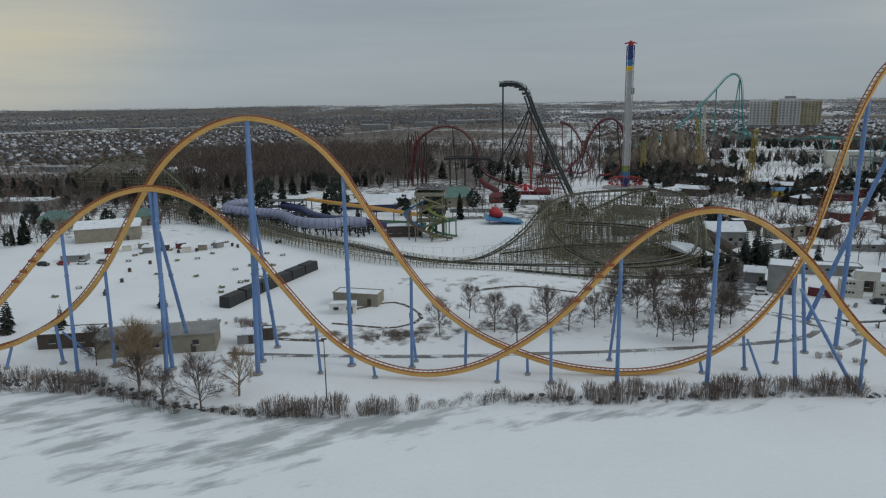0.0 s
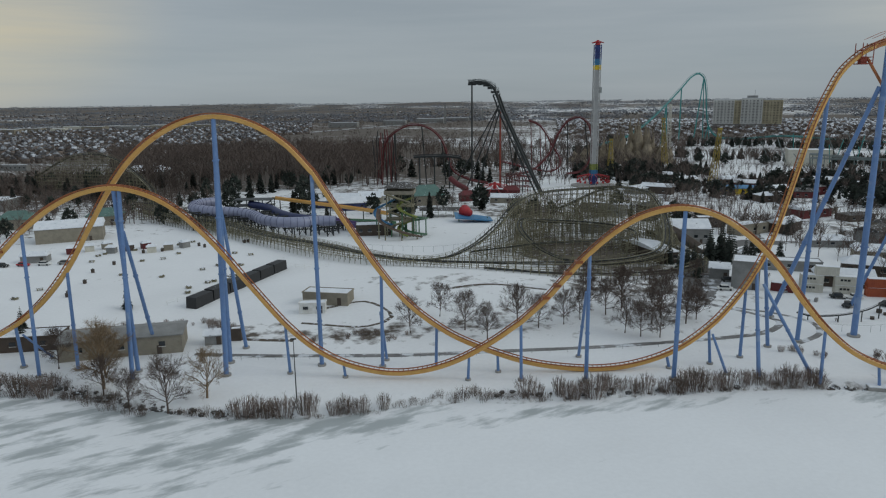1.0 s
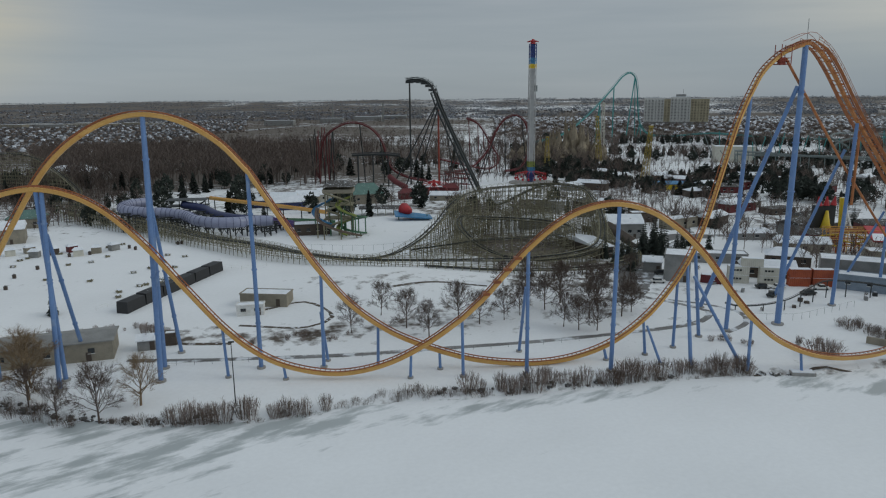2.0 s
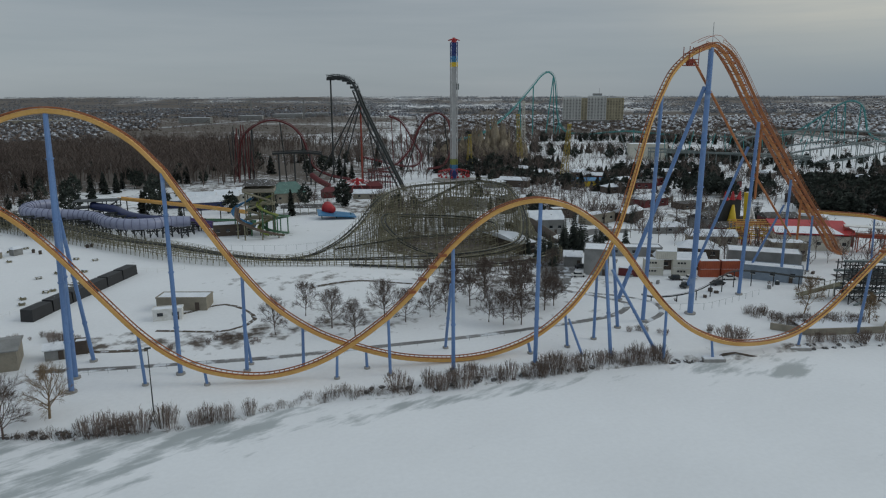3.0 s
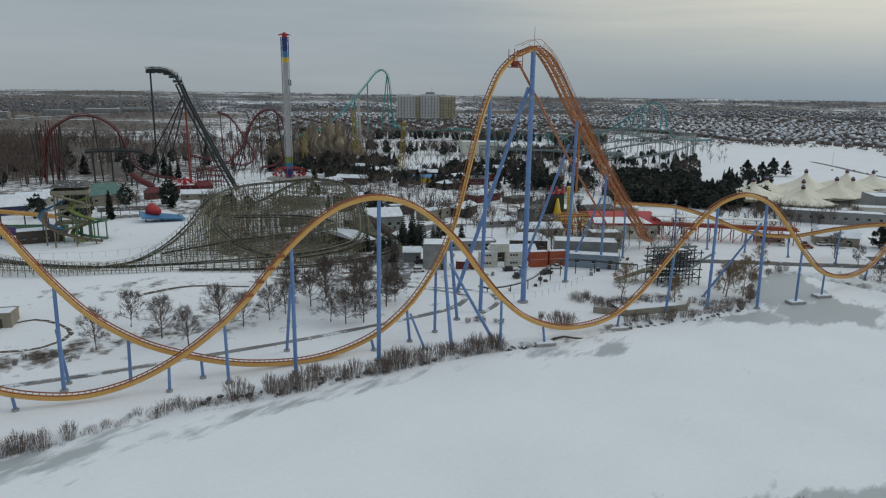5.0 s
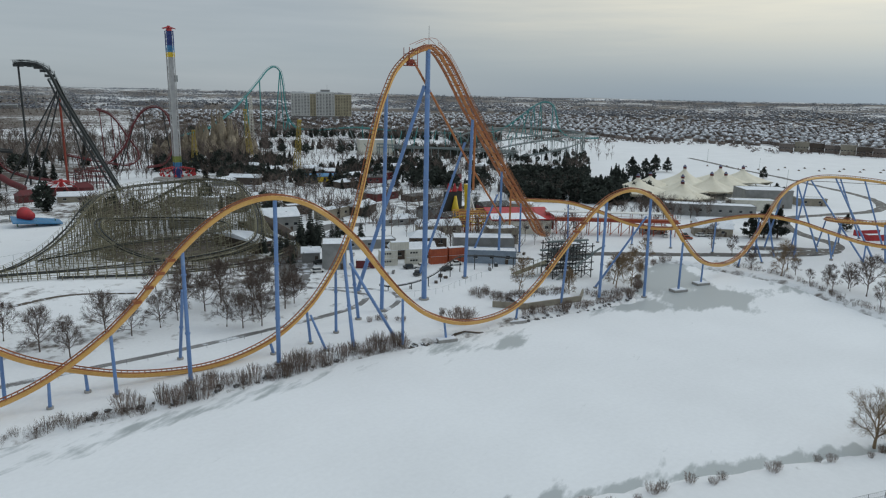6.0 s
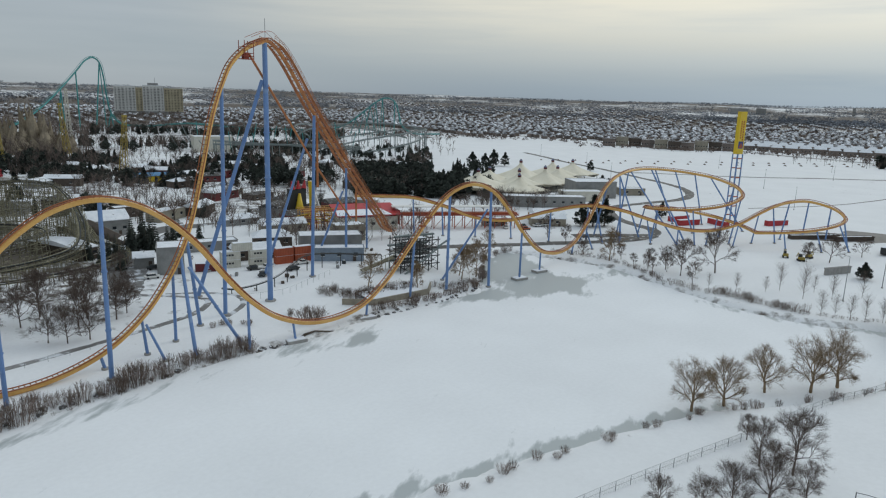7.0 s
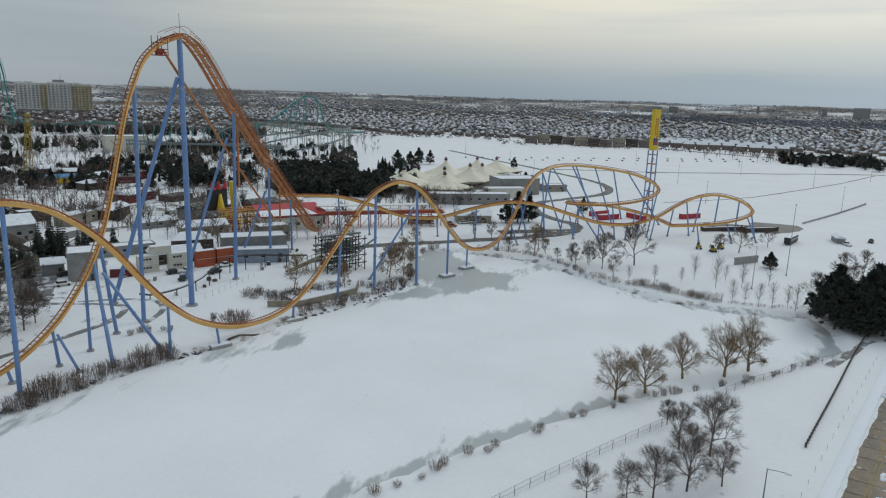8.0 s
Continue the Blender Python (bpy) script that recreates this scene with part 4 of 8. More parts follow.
shrub_row([(-24, 163), (-16, 165), (-8, 164), (-3, 163)], 1.2, 1.3, 2.6)
shrub_row([(172, 131), (183, 139), (196, 148), (206, 151), (215, 151)], 2.2, 2.4, 1.0, 0.25)
low_brush([(224, 136), (228, 122), (226, 108), (218, 92), (213, 80), (211, 68)], 0.8, 1.8, 1.2, 1.0)
low_brush([(214, 70), (212.5, 60), (211, 51), (210.5, 42)], 0.6, 2.3, 1.8, 1.2)
low_brush([(211, 40), (216, 28), (222, 18)], 1.2, 1.2, 0.9, 1.2)
shrub_row([(70, 58.5), (88, 53.5), (108, 47), (124, 40.5)], 3.2, 1.35, 1.3, 0.35, 1.3)
shrub_row([(126, 40.5), (140, 32), (158, 21), (174, 13)], 2.6, 1.7, 1.2, 0.2)
shrub(105, 134.5, 4.4, 6.6, "large rounded leafless bush on the shore", "shoreline shrubs", 0)
shrub(106.5, 134, 4.0, 6.0, "large rounded leafless bush on the shore", "shoreline shrubs", 1)


def conifer_geo(rnd, layers=15, needles=34, h=10.0, w=2.6, bottom=0.06):
    """A spruce: trunk, and whorls of drooping boughs made of many small blades."""
    trunk, crown = Geo(), Geo()
    trunk.tube([(0, 0, -0.4), (0, 0, h * 0.5), (0, 0, h * 0.98)], 0.16, 6, 0.03)
    for k in range(layers):
        f = k / (layers - 1)
        z = h * (bottom + (0.96 - bottom) * f)
        r = w * (1 - f) ** 0.85 * rnd.uniform(0.8, 1.1) + 0.12
        for j in range(max(8, int(needles * (1 - f * 0.7)))):
            a = rnd.uniform(0, 6.283)
            rr = r * rnd.uniform(0.45, 1.05)
            c, s = math.cos(a), math.sin(a)
            tip = Vector((c * rr, s * rr, z - rr * rnd.uniform(0.12, 0.42)))
            root = Vector((c * rr * 0.15, s * rr * 0.15, z + 0.1 * r))
            wide = 0.16 * rr + 0.14
            side = Vector((-s, c, 0)) * wide
            mid = root.lerp(tip, 0.6) + Vector((0, 0, 0.12 * rr))
            crown.add([root, mid + side, tip, mid - side, mid + Vector((0, 0, -0.25 * wide - 0.1))], [(0, 1, 2), (0, 2, 3), (0, 4, 1), (1, 4, 2), (2, 4, 3), (3, 4, 0)])
    return trunk, crown


def pine_geo(rnd, h=10.0, w=3.6, clumps=46, blades=40):
    """A rounded old pine: trunk, limbs and many tufts of needles."""
    trunk, crown = Geo(), Geo()
    trunk.tube([(0, 0, -0.4), (0.1, 0, h * 0.4), (0, 0.1, h * 0.9)], 0.28, 7, 0.06)
    for k in range(clumps):
        f = rnd.uniform(0.06, 1.0)
        a, r = rnd.uniform(0, 6.283), w * math.sqrt(rnd.random()) * math.sin(min(1.0, 0.28 + f * 0.85) * math.pi) ** 0.6
        c = Vector((r * math.cos(a), r * math.sin(a), h * (0.08 + 0.88 * f)))
        trunk.tube([(0, 0, max(0.5, c.z - r * 0.5)), c], 0.05, 3, 0.02, caps=False)
        size = rnd.uniform(0.7, 1.2) * h * 0.085
        for j in range(blades):
            d = Vector((rnd.gauss(0, 1), rnd.gauss(0, 1), rnd.gauss(0, 0.8))).normalized()
            p = c + d * size * rnd.uniform(0.5, 1.1)
            side = d.cross(Vector((rnd.random(), rnd.random(), rnd.random()))).normalized() * size * 0.17
            crown.add([c + d * size * 0.2 + side, c + d * size * 0.2 - side, p + d * size * 0.25, p + side * 0.6], [(0, 1, 2), (0, 2, 3)])
    return trunk, crown


def ever_variant(maker, **kw):
    t, c = maker(RND, **kw)
    return t.mesh("trunk", BARK), c.mesh("crown", NEEDLE)


SPRUCES = [ever_variant(conifer_geo), ever_variant(conifer_geo, w=2.1, layers=17)]
DENSEPINES = [ever_variant(pine_geo, clumps=230, w=4.4), ever_variant(pine_geo, clumps=210, w=4.0)]
PINES = [ever_variant(pine_geo, clumps=120), ever_variant(pine_geo, w=3.2, clumps=100)]


def evergreen(variants, x, y, h, label="dark green spruce standing in the snow", group="evergreens", name="spruce_tree"):
    trunk, crown = variants[int(abs(x * 3.1 + y)) % 2]
    ob = thing(name, label, "tree", (x, y, 0), group)
    ob.matrix_basis = pose(x, y, max(ground_at(x, y), 0), 0, 0, (x * 53 + y * 17) % 360) @ Matrix.Scale(h / 10.0, 4)
    part("trunk", trunk, None, ob)
    part("crown", crown, None, ob)
    return ob


for x, y, h in ((-103, 177, 6.5), (-83, 195, 7.2), (-115, 172, 9), (-118, 178, 10), (-96, 164, 9.2), (-82, 193, 7), (-44, 354, 9), (106.7, 235, 14), (112.5, 239, 15.5), (113.5, 233, 13.5), (116, 248, 11.5), (109, 241, 12), (93, 214, 8), (97, 221, 9), (95, 227, 10), (99, 231, 9), (91, 233, 10), (90, 222, 8), (112, 236, 9), (117, 243, 12), (121, 238, 9), (126, 243, 9.5),
                (131, 248, 8), (135, 240, 8), (166, 256, 6.5), (170, 259, 8), (160, 280, 10), (164, 284, 8), (208, 272, 7), (223, 275, 10)):
    evergreen(SPRUCES, x, y, h)
for x, y, h in ((282, 151, 15), (287.5, 148, 13), (278, 155, 10),  (399, 205, 9), (404, 212, 10), (333, 140, 8), (452, 345, 12), (468, 348, 14), (476, 342, 12), (444, 352, 13), (509, 279, 9)):
    evergreen(PINES, x, y, h, "dark rounded pine standing in the snow", name="pine_tree")
evergreen(DENSEPINES, 266.5, 38.6, 6.0, "dark rounded evergreen bush alone in the snow", name="evergreen_bush")
# the great dark pine clump by the road
for x, y, h in ((206, 12, 14), (208, 5, 17), (214, 13, 16), (210, -3, 16), (203.5, 4, 10), (217, 4, 17)):
    evergreen(DENSEPINES, x, y, h, "massive dark green pine clump by the road", "roadside pines", "pine_tree")


# dark boulders along the shore
def rock_mesh(rnd):
    g = Geo()
    rings = []
    for j, (zz, rr) in enumerate(((-0.3, 0.8), (0.1, 1.0), (0.45, 0.75), (0.62, 0.3))):
        rings.append([(rr * math.cos(a) * rnd.uniform(0.75, 1.2), rr * math.sin(a) * rnd.uniform(0.75, 1.2), zz * rnd.uniform(0.85, 1.15)) for a in np.linspace(0, 6.283, 7, endpoint=False)])
    return g.sweep(rings).mesh("boulder", STONE)


STONE = material("dark wet stone", (0.10, 0.095, 0.09), 0.8, scale=0.8, fine=5, spot=(0.65, 0.67, 0.7), spot_at=0.55)
ROCKS = [rock_mesh(RND) for k in range(4)]
riprap = thing("rock_edge", "dark boulders with snow along the lake's edge", "boulders", (0, 0, 0))
for line, step in (([(-108, 141), (-96, 141), (-84, 140), (-73, 137.5), (-64, 133.5), (-54, 129.5), (-46, 126.8), (-36, 125), (-24, 124.6)], 0.75), ([(84, 130), (88, 128.8), (94, 128.2)], 0.9), ([(120, 128.8), (135, 127.2), (150, 125.4), (161, 124.4)], 1.6),
                   ([(16, 128.4), (30, 128.6), (50, 129.8), (66, 130.4)], 2.2)):
    for p in spline([(*q, 0) for q in line], step):
        o = new("boulder", RND.choice(ROCKS))
        x, y, r = p[0] + RND.uniform(-1, 1), p[1] + RND.uniform(-0.6, 1.0), RND.uniform(0.35, 0.9)
        o.parent = riprap
        o.matrix_basis = pose(x, y, max(0.0, ground_at(x, y)), 0, 0, RND.uniform(0, 360)) @ Matrix.Diagonal((r, r * RND.uniform(0.6, 1), r * 0.8, 1))
# ---------------------------------------------------------------- small builders
def strip(name, pts, width, mat, label, category, lift=0.06, step=3.0, kind="structure"):
    """A path or road that lies on the ground."""
    s = spline([(*p, 0) for p in pts], step)
    t = np.gradient(s, axis=0)
    t /= np.linalg.norm(t, axis=1)[:, None]
    n = np.stack([-t[:, 1], t[:, 0]], 1)
    g = Geo()
    rows = []
    for i in range(len(s)):
        w = width * 0.5 * (1 + 0.06 * math.sin(i * 1.7) + 0.05 * math.sin(i * 0.6))
        row = []
        for k in (-1, -0.33, 0.33, 1):
            x, y = s[i, 0] + n[i, 0] * w * k, s[i, 1] + n[i, 1] * w * k
            row.append((x, y, ground_at(x, y) + lift - (0.12 if abs(k) == 1 else 0)))
        rows.append(row)
    verts = [p for r in rows for p in r]
    g.add(verts, [(i * 4 + k, i * 4 + k + 1, (i + 1) * 4 + k + 1, (i + 1) * 4 + k) for i in range(len(rows) - 1) for k in range(3)])
    return solid(name, g, mat, label, category, kind=kind, smooth=True)


def building(name, x, y, sx, sy, h, turn, wall, label, category="building", roof="flat", roof_mat=None, rise=2.0, windows=0, door=True, parapet=0.35, base=None, group=""):
    """A building: walls on the ground, roof under snow, a row of windows and a door on its two long faces."""
    z = ground_at(x, y) if base is None else base
    b = thing(name, label, category, (x, y, z), group, turn=turn)
    part("wall", Geo().box(0, 0, -1.0, sx, sy, h + 1.0), wall, b)
    rm = roof_mat or ROOF_SNOW
    r = Geo()
    if roof == "flat":
        for px, py, wx, wy in ((0, sy / 2, sx + 0.3, 0.3), (0, -sy / 2, sx + 0.3, 0.3), (sx / 2, 0, 0.3, sy - 0.3), (-sx / 2, 0, 0.3, sy - 0.3)):
            r.box(px, py, h, wx, wy, parapet)
        part("parapet", r, wall, b)
        part("roof", Geo().box(0, 0, h + 0.01, sx - 0.4, sy - 0.4, parapet * 0.55), rm, b, "flat roof under snow")
    elif roof == "gable":
        part("gable_wall", Geo().add([(-sx / 2, -sy / 2, h), (-sx / 2, sy / 2, h), (-sx / 2, 0, h + rise), (sx / 2, -sy / 2, h), (sx / 2, sy / 2, h), (sx / 2, 0, h + rise)], [(0, 2, 1), (3, 4, 5)]), wall, b)
        part("roof", Geo().gable(0, 0, h + 0.02, sx, sy, rise), rm, b, "pitched roof under snow")
    else:
        part("roof", Geo().hip(0, 0, h + 0.02, sx, sy, rise), rm, b, "hipped roof under snow")
    for k in range(windows):
        wx = -sx / 2 + sx * (k + 0.5) / windows
        for side in (-1, 1):
            w = part("window", Geo().box(wx, side * (sy / 2 + 0.02), h * 0.42, min(1.4, sx / windows * 0.6), 0.1, min(1.2, h * 0.32)), GLASS, b)
            part("sill", Geo().box(wx, side * (sy / 2 + 0.06), h * 0.42 - 0.12, min(1.6, sx / windows * 0.66), 0.2, 0.1), WHITE, w)
    if door:
        part("door", Geo().box(sx * 0.31, -sy / 2 - 0.04, 0.0, 1.1, 0.12, 2.1), DARKWALL, b)
    return b


def car(x, y, turn, paint, label, truck=False):
    """A parked car or pickup: body, glasshouse, four wheels, lamps."""
    z = ground_at(x, y)
    c = thing("pickup_truck" if truck else "car", label, "truck" if truck else "car", (x, y, z), "parked vehicles", turn=turn)
    L, W = (5.4, 2.0) if truck else (4.6, 1.85)
    prof = [(-L / 2, 0.45), (-L / 2, 0.95), (-L * 0.2, 1.0), (L * 0.22, 1.0), (L / 2 - 0.1, 0.85), (L / 2, 0.45)]
    body = Geo().add([(px, s * W / 2, pz) for s in (-1, 1) for px, pz in prof], [tuple(range(5, -1, -1)), tuple(range(6, 12))] + [(k, (k + 1) % 6, 6 + (k + 1) % 6, 6 + k) for k in range(6)])
    part("body", body, paint, c)
    a, b2 = (-L * 0.08, L * 0.24) if truck else (-L * 0.36, L * 0.24)
    part("cabin", Geo().box((a + b2) / 2, 0, 0.98, b2 - a, W * 0.9, 0.55, taper=0.78), GLASS, c)
    part("roof_panel", Geo().box((a + b2) / 2, 0, 1.535, (b2 - a) * 0.76, W * 0.7, 0.05), paint, c)
    for px in (-L * 0.31, L * 0.31):
        for s in (-1, 1):
            part("wheel", Geo().tube([(px, s * (W / 2 - 0.2), 0.34), (px, s * (W / 2 + 0.02), 0.34)], 0.34, 10), RUBBER, c)
    for s in (-1, 1):
        part("headlight", Geo().box(L / 2 - 0.02, s * W * 0.36, 0.66, 0.08, 0.3, 0.16), WHITE, c)
    return c


def container(x, y, turn, mat, label, z=0.0, length=12.2, marks=None):
    """A corrugated steel shipping container."""
    c = thing("shipping_container", label, "container", (x, y, ground_at(x, y) + z), "stacked containers", turn=turn)
    g, L, W, H = Geo(), length, 2.44, 2.6
    n = int(L / 0.3)
    pts = []
    for k in range(n + 1):
        px = -L / 2 + 0.1 + (L - 0.2) * k / n
        pts.append((px, 0.0 if k % 2 else 0.06))
    for s in (-1, 1):
        verts = [(px, s * (W / 2 - d), hz) for px, d in pts for hz in (0.15, H - 0.1)]
        g.add(verts, [(2 * k, 2 * k + 2, 2 * k + 3, 2 * k + 1) if s < 0 else (2 * k + 1, 2 * k + 3, 2 * k + 2, 2 * k) for k in range(n)])
    g.box(0, 0, 0.05, L - 0.06, W - 0.2, H - 0.1)
    part("wall_panel", g, mat, c)
    f = Geo()
    for px in (-L / 2, L / 2):
        for s in (-1, 1):
            f.box(px, s * (W / 2 - 0.07), 0, 0.16, 0.16, H)
    for hz in (0, H - 0.14):
        for s in (-1, 1):
            f.box(0, s * (W / 2 - 0.07), hz, L, 0.14, 0.14)
        for px in (-L / 2, L / 2):
            f.box(px, 0, hz, 0.14, W - 0.1, 0.14)
    part("frame", f, mat, c)
    for s in (-1, 1):
        part("door", Geo().box(L / 2 + 0.05, s * 0.58, 0.12, 0.06, 1.1, H - 0.26), mat, c)
    part("snow_cover", Geo().box(0, 0, H, L - 0.1, W - 0.1, 0.12), SNOW, c, "snow lying on the top")
    if marks:
        g = Geo()
        for k in range(3):  # unreadable lettering as plain bars
            g.box(-L * 0.22 + k * 0.95, -W / 2 - 0.03, 1.25, 0.7, 0.04, 0.6)
        part("marking", g, marks, c)
    return c


def lamp_post(x, y, h, arm=2.0, turn=0.0, label="grey steel street lamp standing in the snow", mat=WIRE, name="street_lamp"):
    z = ground_at(x, y)
    o = thing(name, label, "street lamp", (x, y, z), "street lamps", turn=turn)
    part("pole", Geo().tube([(0, 0, -0.3), (0, 0, h * 0.5), (0, 0, h)], 0.13, 8, 0.07), mat, o)
    part("base", Geo().tube([(0, 0, -0.3), (0, 0, 0.5)], 0.28, 8), CONCRETE, o)
    if arm:
        part("arm", Geo().tube([(0, 0, h - 0.1), (arm * 0.6, 0, h), (arm, 0, h - 0.05)], 0.05, 6), mat, o)
        part("lamp_head", Geo().box(arm + 0.3, 0, h - 0.17, 0.9, 0.36, 0.18, taper=0.8), WHITE, o)
    else:
        part("lamp_head", Geo().box(0, 0, h, 1.2, 0.5, 0.2, taper=0.8), mat, o)
    return o


def fence(name, pts, post_h, spacing, label, mat=WIRE, rails=(1.0,), mesh=True, r=0.04, group=""):
    """Posts with rails and a thin wire net between them."""
    s = spline([(*p, 0) for p in pts], spacing)
    f = thing(name, label, "fence", (0, 0, 0), group)
    z = np.array([max(ground_at(a, b), 0) for a, b in s[:, :2]])
    post = Geo().tube([(0, 0, -0.3), (0, 0, post_h)], r, 6).mesh("post", mat)
    for k in range(len(s)):
        o = new("post", post)
        o.parent = f
        o.location = (s[k, 0], s[k, 1], z[k])
    for q in rails:
        part("rail", Geo().tube([(s[k, 0], s[k, 1], z[k] + post_h * q) for k in range(len(s))], r * 0.6, 4), mat, f)
    if mesh:
        g = Geo()
        for k in range(len(s) - 1):
            a, b = Vector((*s[k, :2], z[k])), Vector((*s[k + 1, :2], z[k + 1]))
            m = max(2, int((b - a).length / 0.35))
            for j in range(m):
                p, q = a.lerp(b, j / m), a.lerp(b, (j + 1) / m)
                g.tube([p + Vector((0, 0, 0.05)), q + Vector((0, 0, post_h * 0.98))], 0.007, 3, caps=False)
                g.tube([q + Vector((0, 0, 0.05)), p + Vector((0, 0, post_h * 0.98))], 0.007, 3, caps=False)
        part("wire_net", g, mat, f, kind="stuff")
    return f


# ---------------------------------------------------------------- near bank, fence and road
fence("wire_fence", [(60, 47), (82.1, 41.9), (101.3, 36.4), (121.6, 30.3), (144, 24.2), (163.7, 16.4), (180.3, 7.9)], 1.7, 3.2, "grey chain-link fence along the snowy bank", rails=(1.0, 0.5), r=0.05)
s = spline([(126.1, 8.7, 0), (155, 7.2, 0), (184, 5.8, 0), (230, 2.5, 0)], 1.6)
rail = thing("guard_rail", "low grey guard rail on stubby posts along the road", "guard rail", (0, 0, 0))
stub = Geo().box(0, 0, -0.3, 0.34, 0.34, 1.15).mesh("post", DARKWALL)
for p in s:
    o = new("post", stub)
    o.parent, o.location = rail, (p[0], p[1], ground_at(p[0], p[1]))
part("beam", Geo().tube([(p[0], p[1] - 0.2, ground_at(p[0], p[1]) + 0.6) for p in s], 0.07, 4), WIRE, rail)
lamp_post(96.0, 10.7, 9.1, 2.3, -82)
ROAD_LINE = [(60, 3.2), (109, -0.7), (138, -2.9), (183, -6.2), (230, -10)]
LINEYELLOW = material("worn yellow line", (0.42, 0.28, 0.04), 0.7, second=(0.22, 0.16, 0.05), scale=0.8, fine=4)
road = strip("road", ROAD_LINE + [(420, -26), (700, -52)], 7.0, ROADSLUSH, "slush-brown street with worn yellow centre line", "road", lift=0.10)
for off in (-0.3, 0.3):
    strip("road_line", [(x, y + off) for x, y in ROAD_LINE], 0.2, LINEYELLOW, "worn yellow centre line on the street", "road marking", lift=0.16)
for k in range(26):
    x = 96 + k * 4.6
    y = float(np.interp(x, [q[0] for q in ROAD_LINE], [q[1] for q in ROAD_LINE]))
    part("slab_joint", Geo().box(x, y, ground_at(x, y) + 0.09, 0.07, 6.6, 0.035), SOIL, road)
RS = random.Random(77)
for k in range(26):
    x = RS.uniform(100, 190)
    y = float(np.interp(x, [q[0] for q in ROAD_LINE], [q[1] for q in ROAD_LINE])) + RS.choice((3.1, -0.9, -1.2, -1.8, -2.4))
    lumpy = Geo()
    for j in range(5):
        a, b, w = RS.uniform(-1, 1), RS.uniform(-0.4, 0.4), RS.uniform(0.4, 0.8)
        lumpy.sweep([[(x + a + w * f * math.cos(u), y + b + 0.6 * w * f * math.sin(u), ground_at(x, y) + 0.1 + zz) for u in np.linspace(0, 6.283, 8, endpoint=False)] for f, zz in ((1.0, 0.0), (0.8, 0.14), (0.35, 0.24))])
    solid("snow_clump", lumpy, SNOW, "dirty lump of ploughed snow on the street", "snow clump")
for off, wide, label in ((4.7, 2.0, "ploughed snow bank along the street"), (-4.7, 2.0, "ploughed snow bank along the street")):
    strip("snow_bank", [(x, y + off) for x, y in ROAD_LINE], wide, SNOW, label, "snow bank", lift=0.22, step=1.2)
fence("snow_fence", [(108, 7.0), (138, 4.8), (185, 1.2)], 1.0, 5.0, "thin marker stakes along the street", rails=(), mesh=False, r=0.03)
strip("path", [(172, 10), (186, 6.5), (200, 3.0), (206, -4)], 3.2, PAVING, "slushy footpath under the pines", "path")

# paths along the far shore
strip("path", [(-52, 156), (-30, 153), (-5, 151.5), (25, 152), (50, 153.5), (75, 156.5), (90, 161), (96, 168), (92, 175), (84, 184)], 3.0, PAVING, "slushy service path behind the coaster", "path")
fence("rail_fence", [(-44, 151.5), (-20, 150.2), (10, 149.8), (40, 150.6), (66, 153), (80, 156)], 1.1, 4.0, "low grey rail fence along the path", rails=(1.0, 0.5), mesh=False)
strip("path", [(92, 152), (101, 158), (104, 166), (99, 174), (90, 180)], 2.4, PAVING, "slushy track curving round the columns", "path")
strip("track_marks", [(-30, 176), (-12, 172), (-6, 178), (-14, 190), (-26, 186)], 1.8, SOIL, "muddy wheel tracks in the snow beside the shed", "wheel tracks")
strip("track_marks", [(-50, 172), (-44, 166), (-30, 163)], 2.4, SOIL, "muddy patch in the snow", "wheel tracks")
strip("track_marks", [(10, 196), (24, 200), (40, 197)], 1.6, SOIL, "bare soil streak on the snowy bank", "wheel tracks")

# a thin pole on the shore
lamp_post(-23.6, 128, 13, 0, 0, "thin dark utility pole on the shore", DARKSTEEL, "utility_pole")

# ---------------------------------------------------------------- sheds and field left of the hill
building("storage_shed", -24.5, 191.5, 13.5, 5.5, 3.2, -14, TAN, "long tan storage shed with a snowy flat roof", windows=0)
building("office_trailer", -28, 184.2, 7.2, 3.0, 2.7, 0, WHITE, "white site trailer standing in the snow", "trailer", windows=2)
wall_run = Vector((-45.9 + 63.9, 237.7 - 192.0, 0))
for k in range(6):
    f = (k + 0.5) / 6
    x, y = -63.9 + wall_run.x * f, 192.0 + wall_run.y * f
    b = thing("covered_stand", "row of park stands wrapped in black tarpaulin", "covered stand", (x, y, ground_at(x, y)), "tarpaulin-covered stands", turn=math.degrees(math.atan2(wall_run.y, wall_run.x)))
    part("cover", Geo().box(0, 0, -0.2, 7.9, 3.6, 3.4, taper=0.95), TARP, b)
    part("cover_top", Geo().hip(0, 0, 3.2, 7.5, 3.4, 0.5, over=0.05), TARP, b)
building("workshop_building", -69.5, 160, 27, 10, 4.3, 11, TAN, "long low tan workshop by the shore", roof="gable", rise=1.1, roof_mat=GREYWALL, windows=3)
building("workshop_annex", -93, 164, 14, 7, 3.4, 6, DARKWALL, "low dark annex with a snowy roof", roof="flat", windows=2)
building("garden_shed", -49.5, 163.5, 4.0, 3.2, 2.4, 10, GREYWALL, "small grey shed with a pitched snowy roof", "shed", roof="gable", rise=1.1)
building("garden_shed", -44.5, 165.5, 2.6, 2.4, 2.8, 5, DARKWALL, "small dark shed beside the path", "shed")
shrub_row([(-80, 176), (-66, 178), (-55, 178)], 2.0, 1.5, 1.4)
shrub_row([(-52, 176), (-48, 171)], 1.2, 2.4, 1.4)


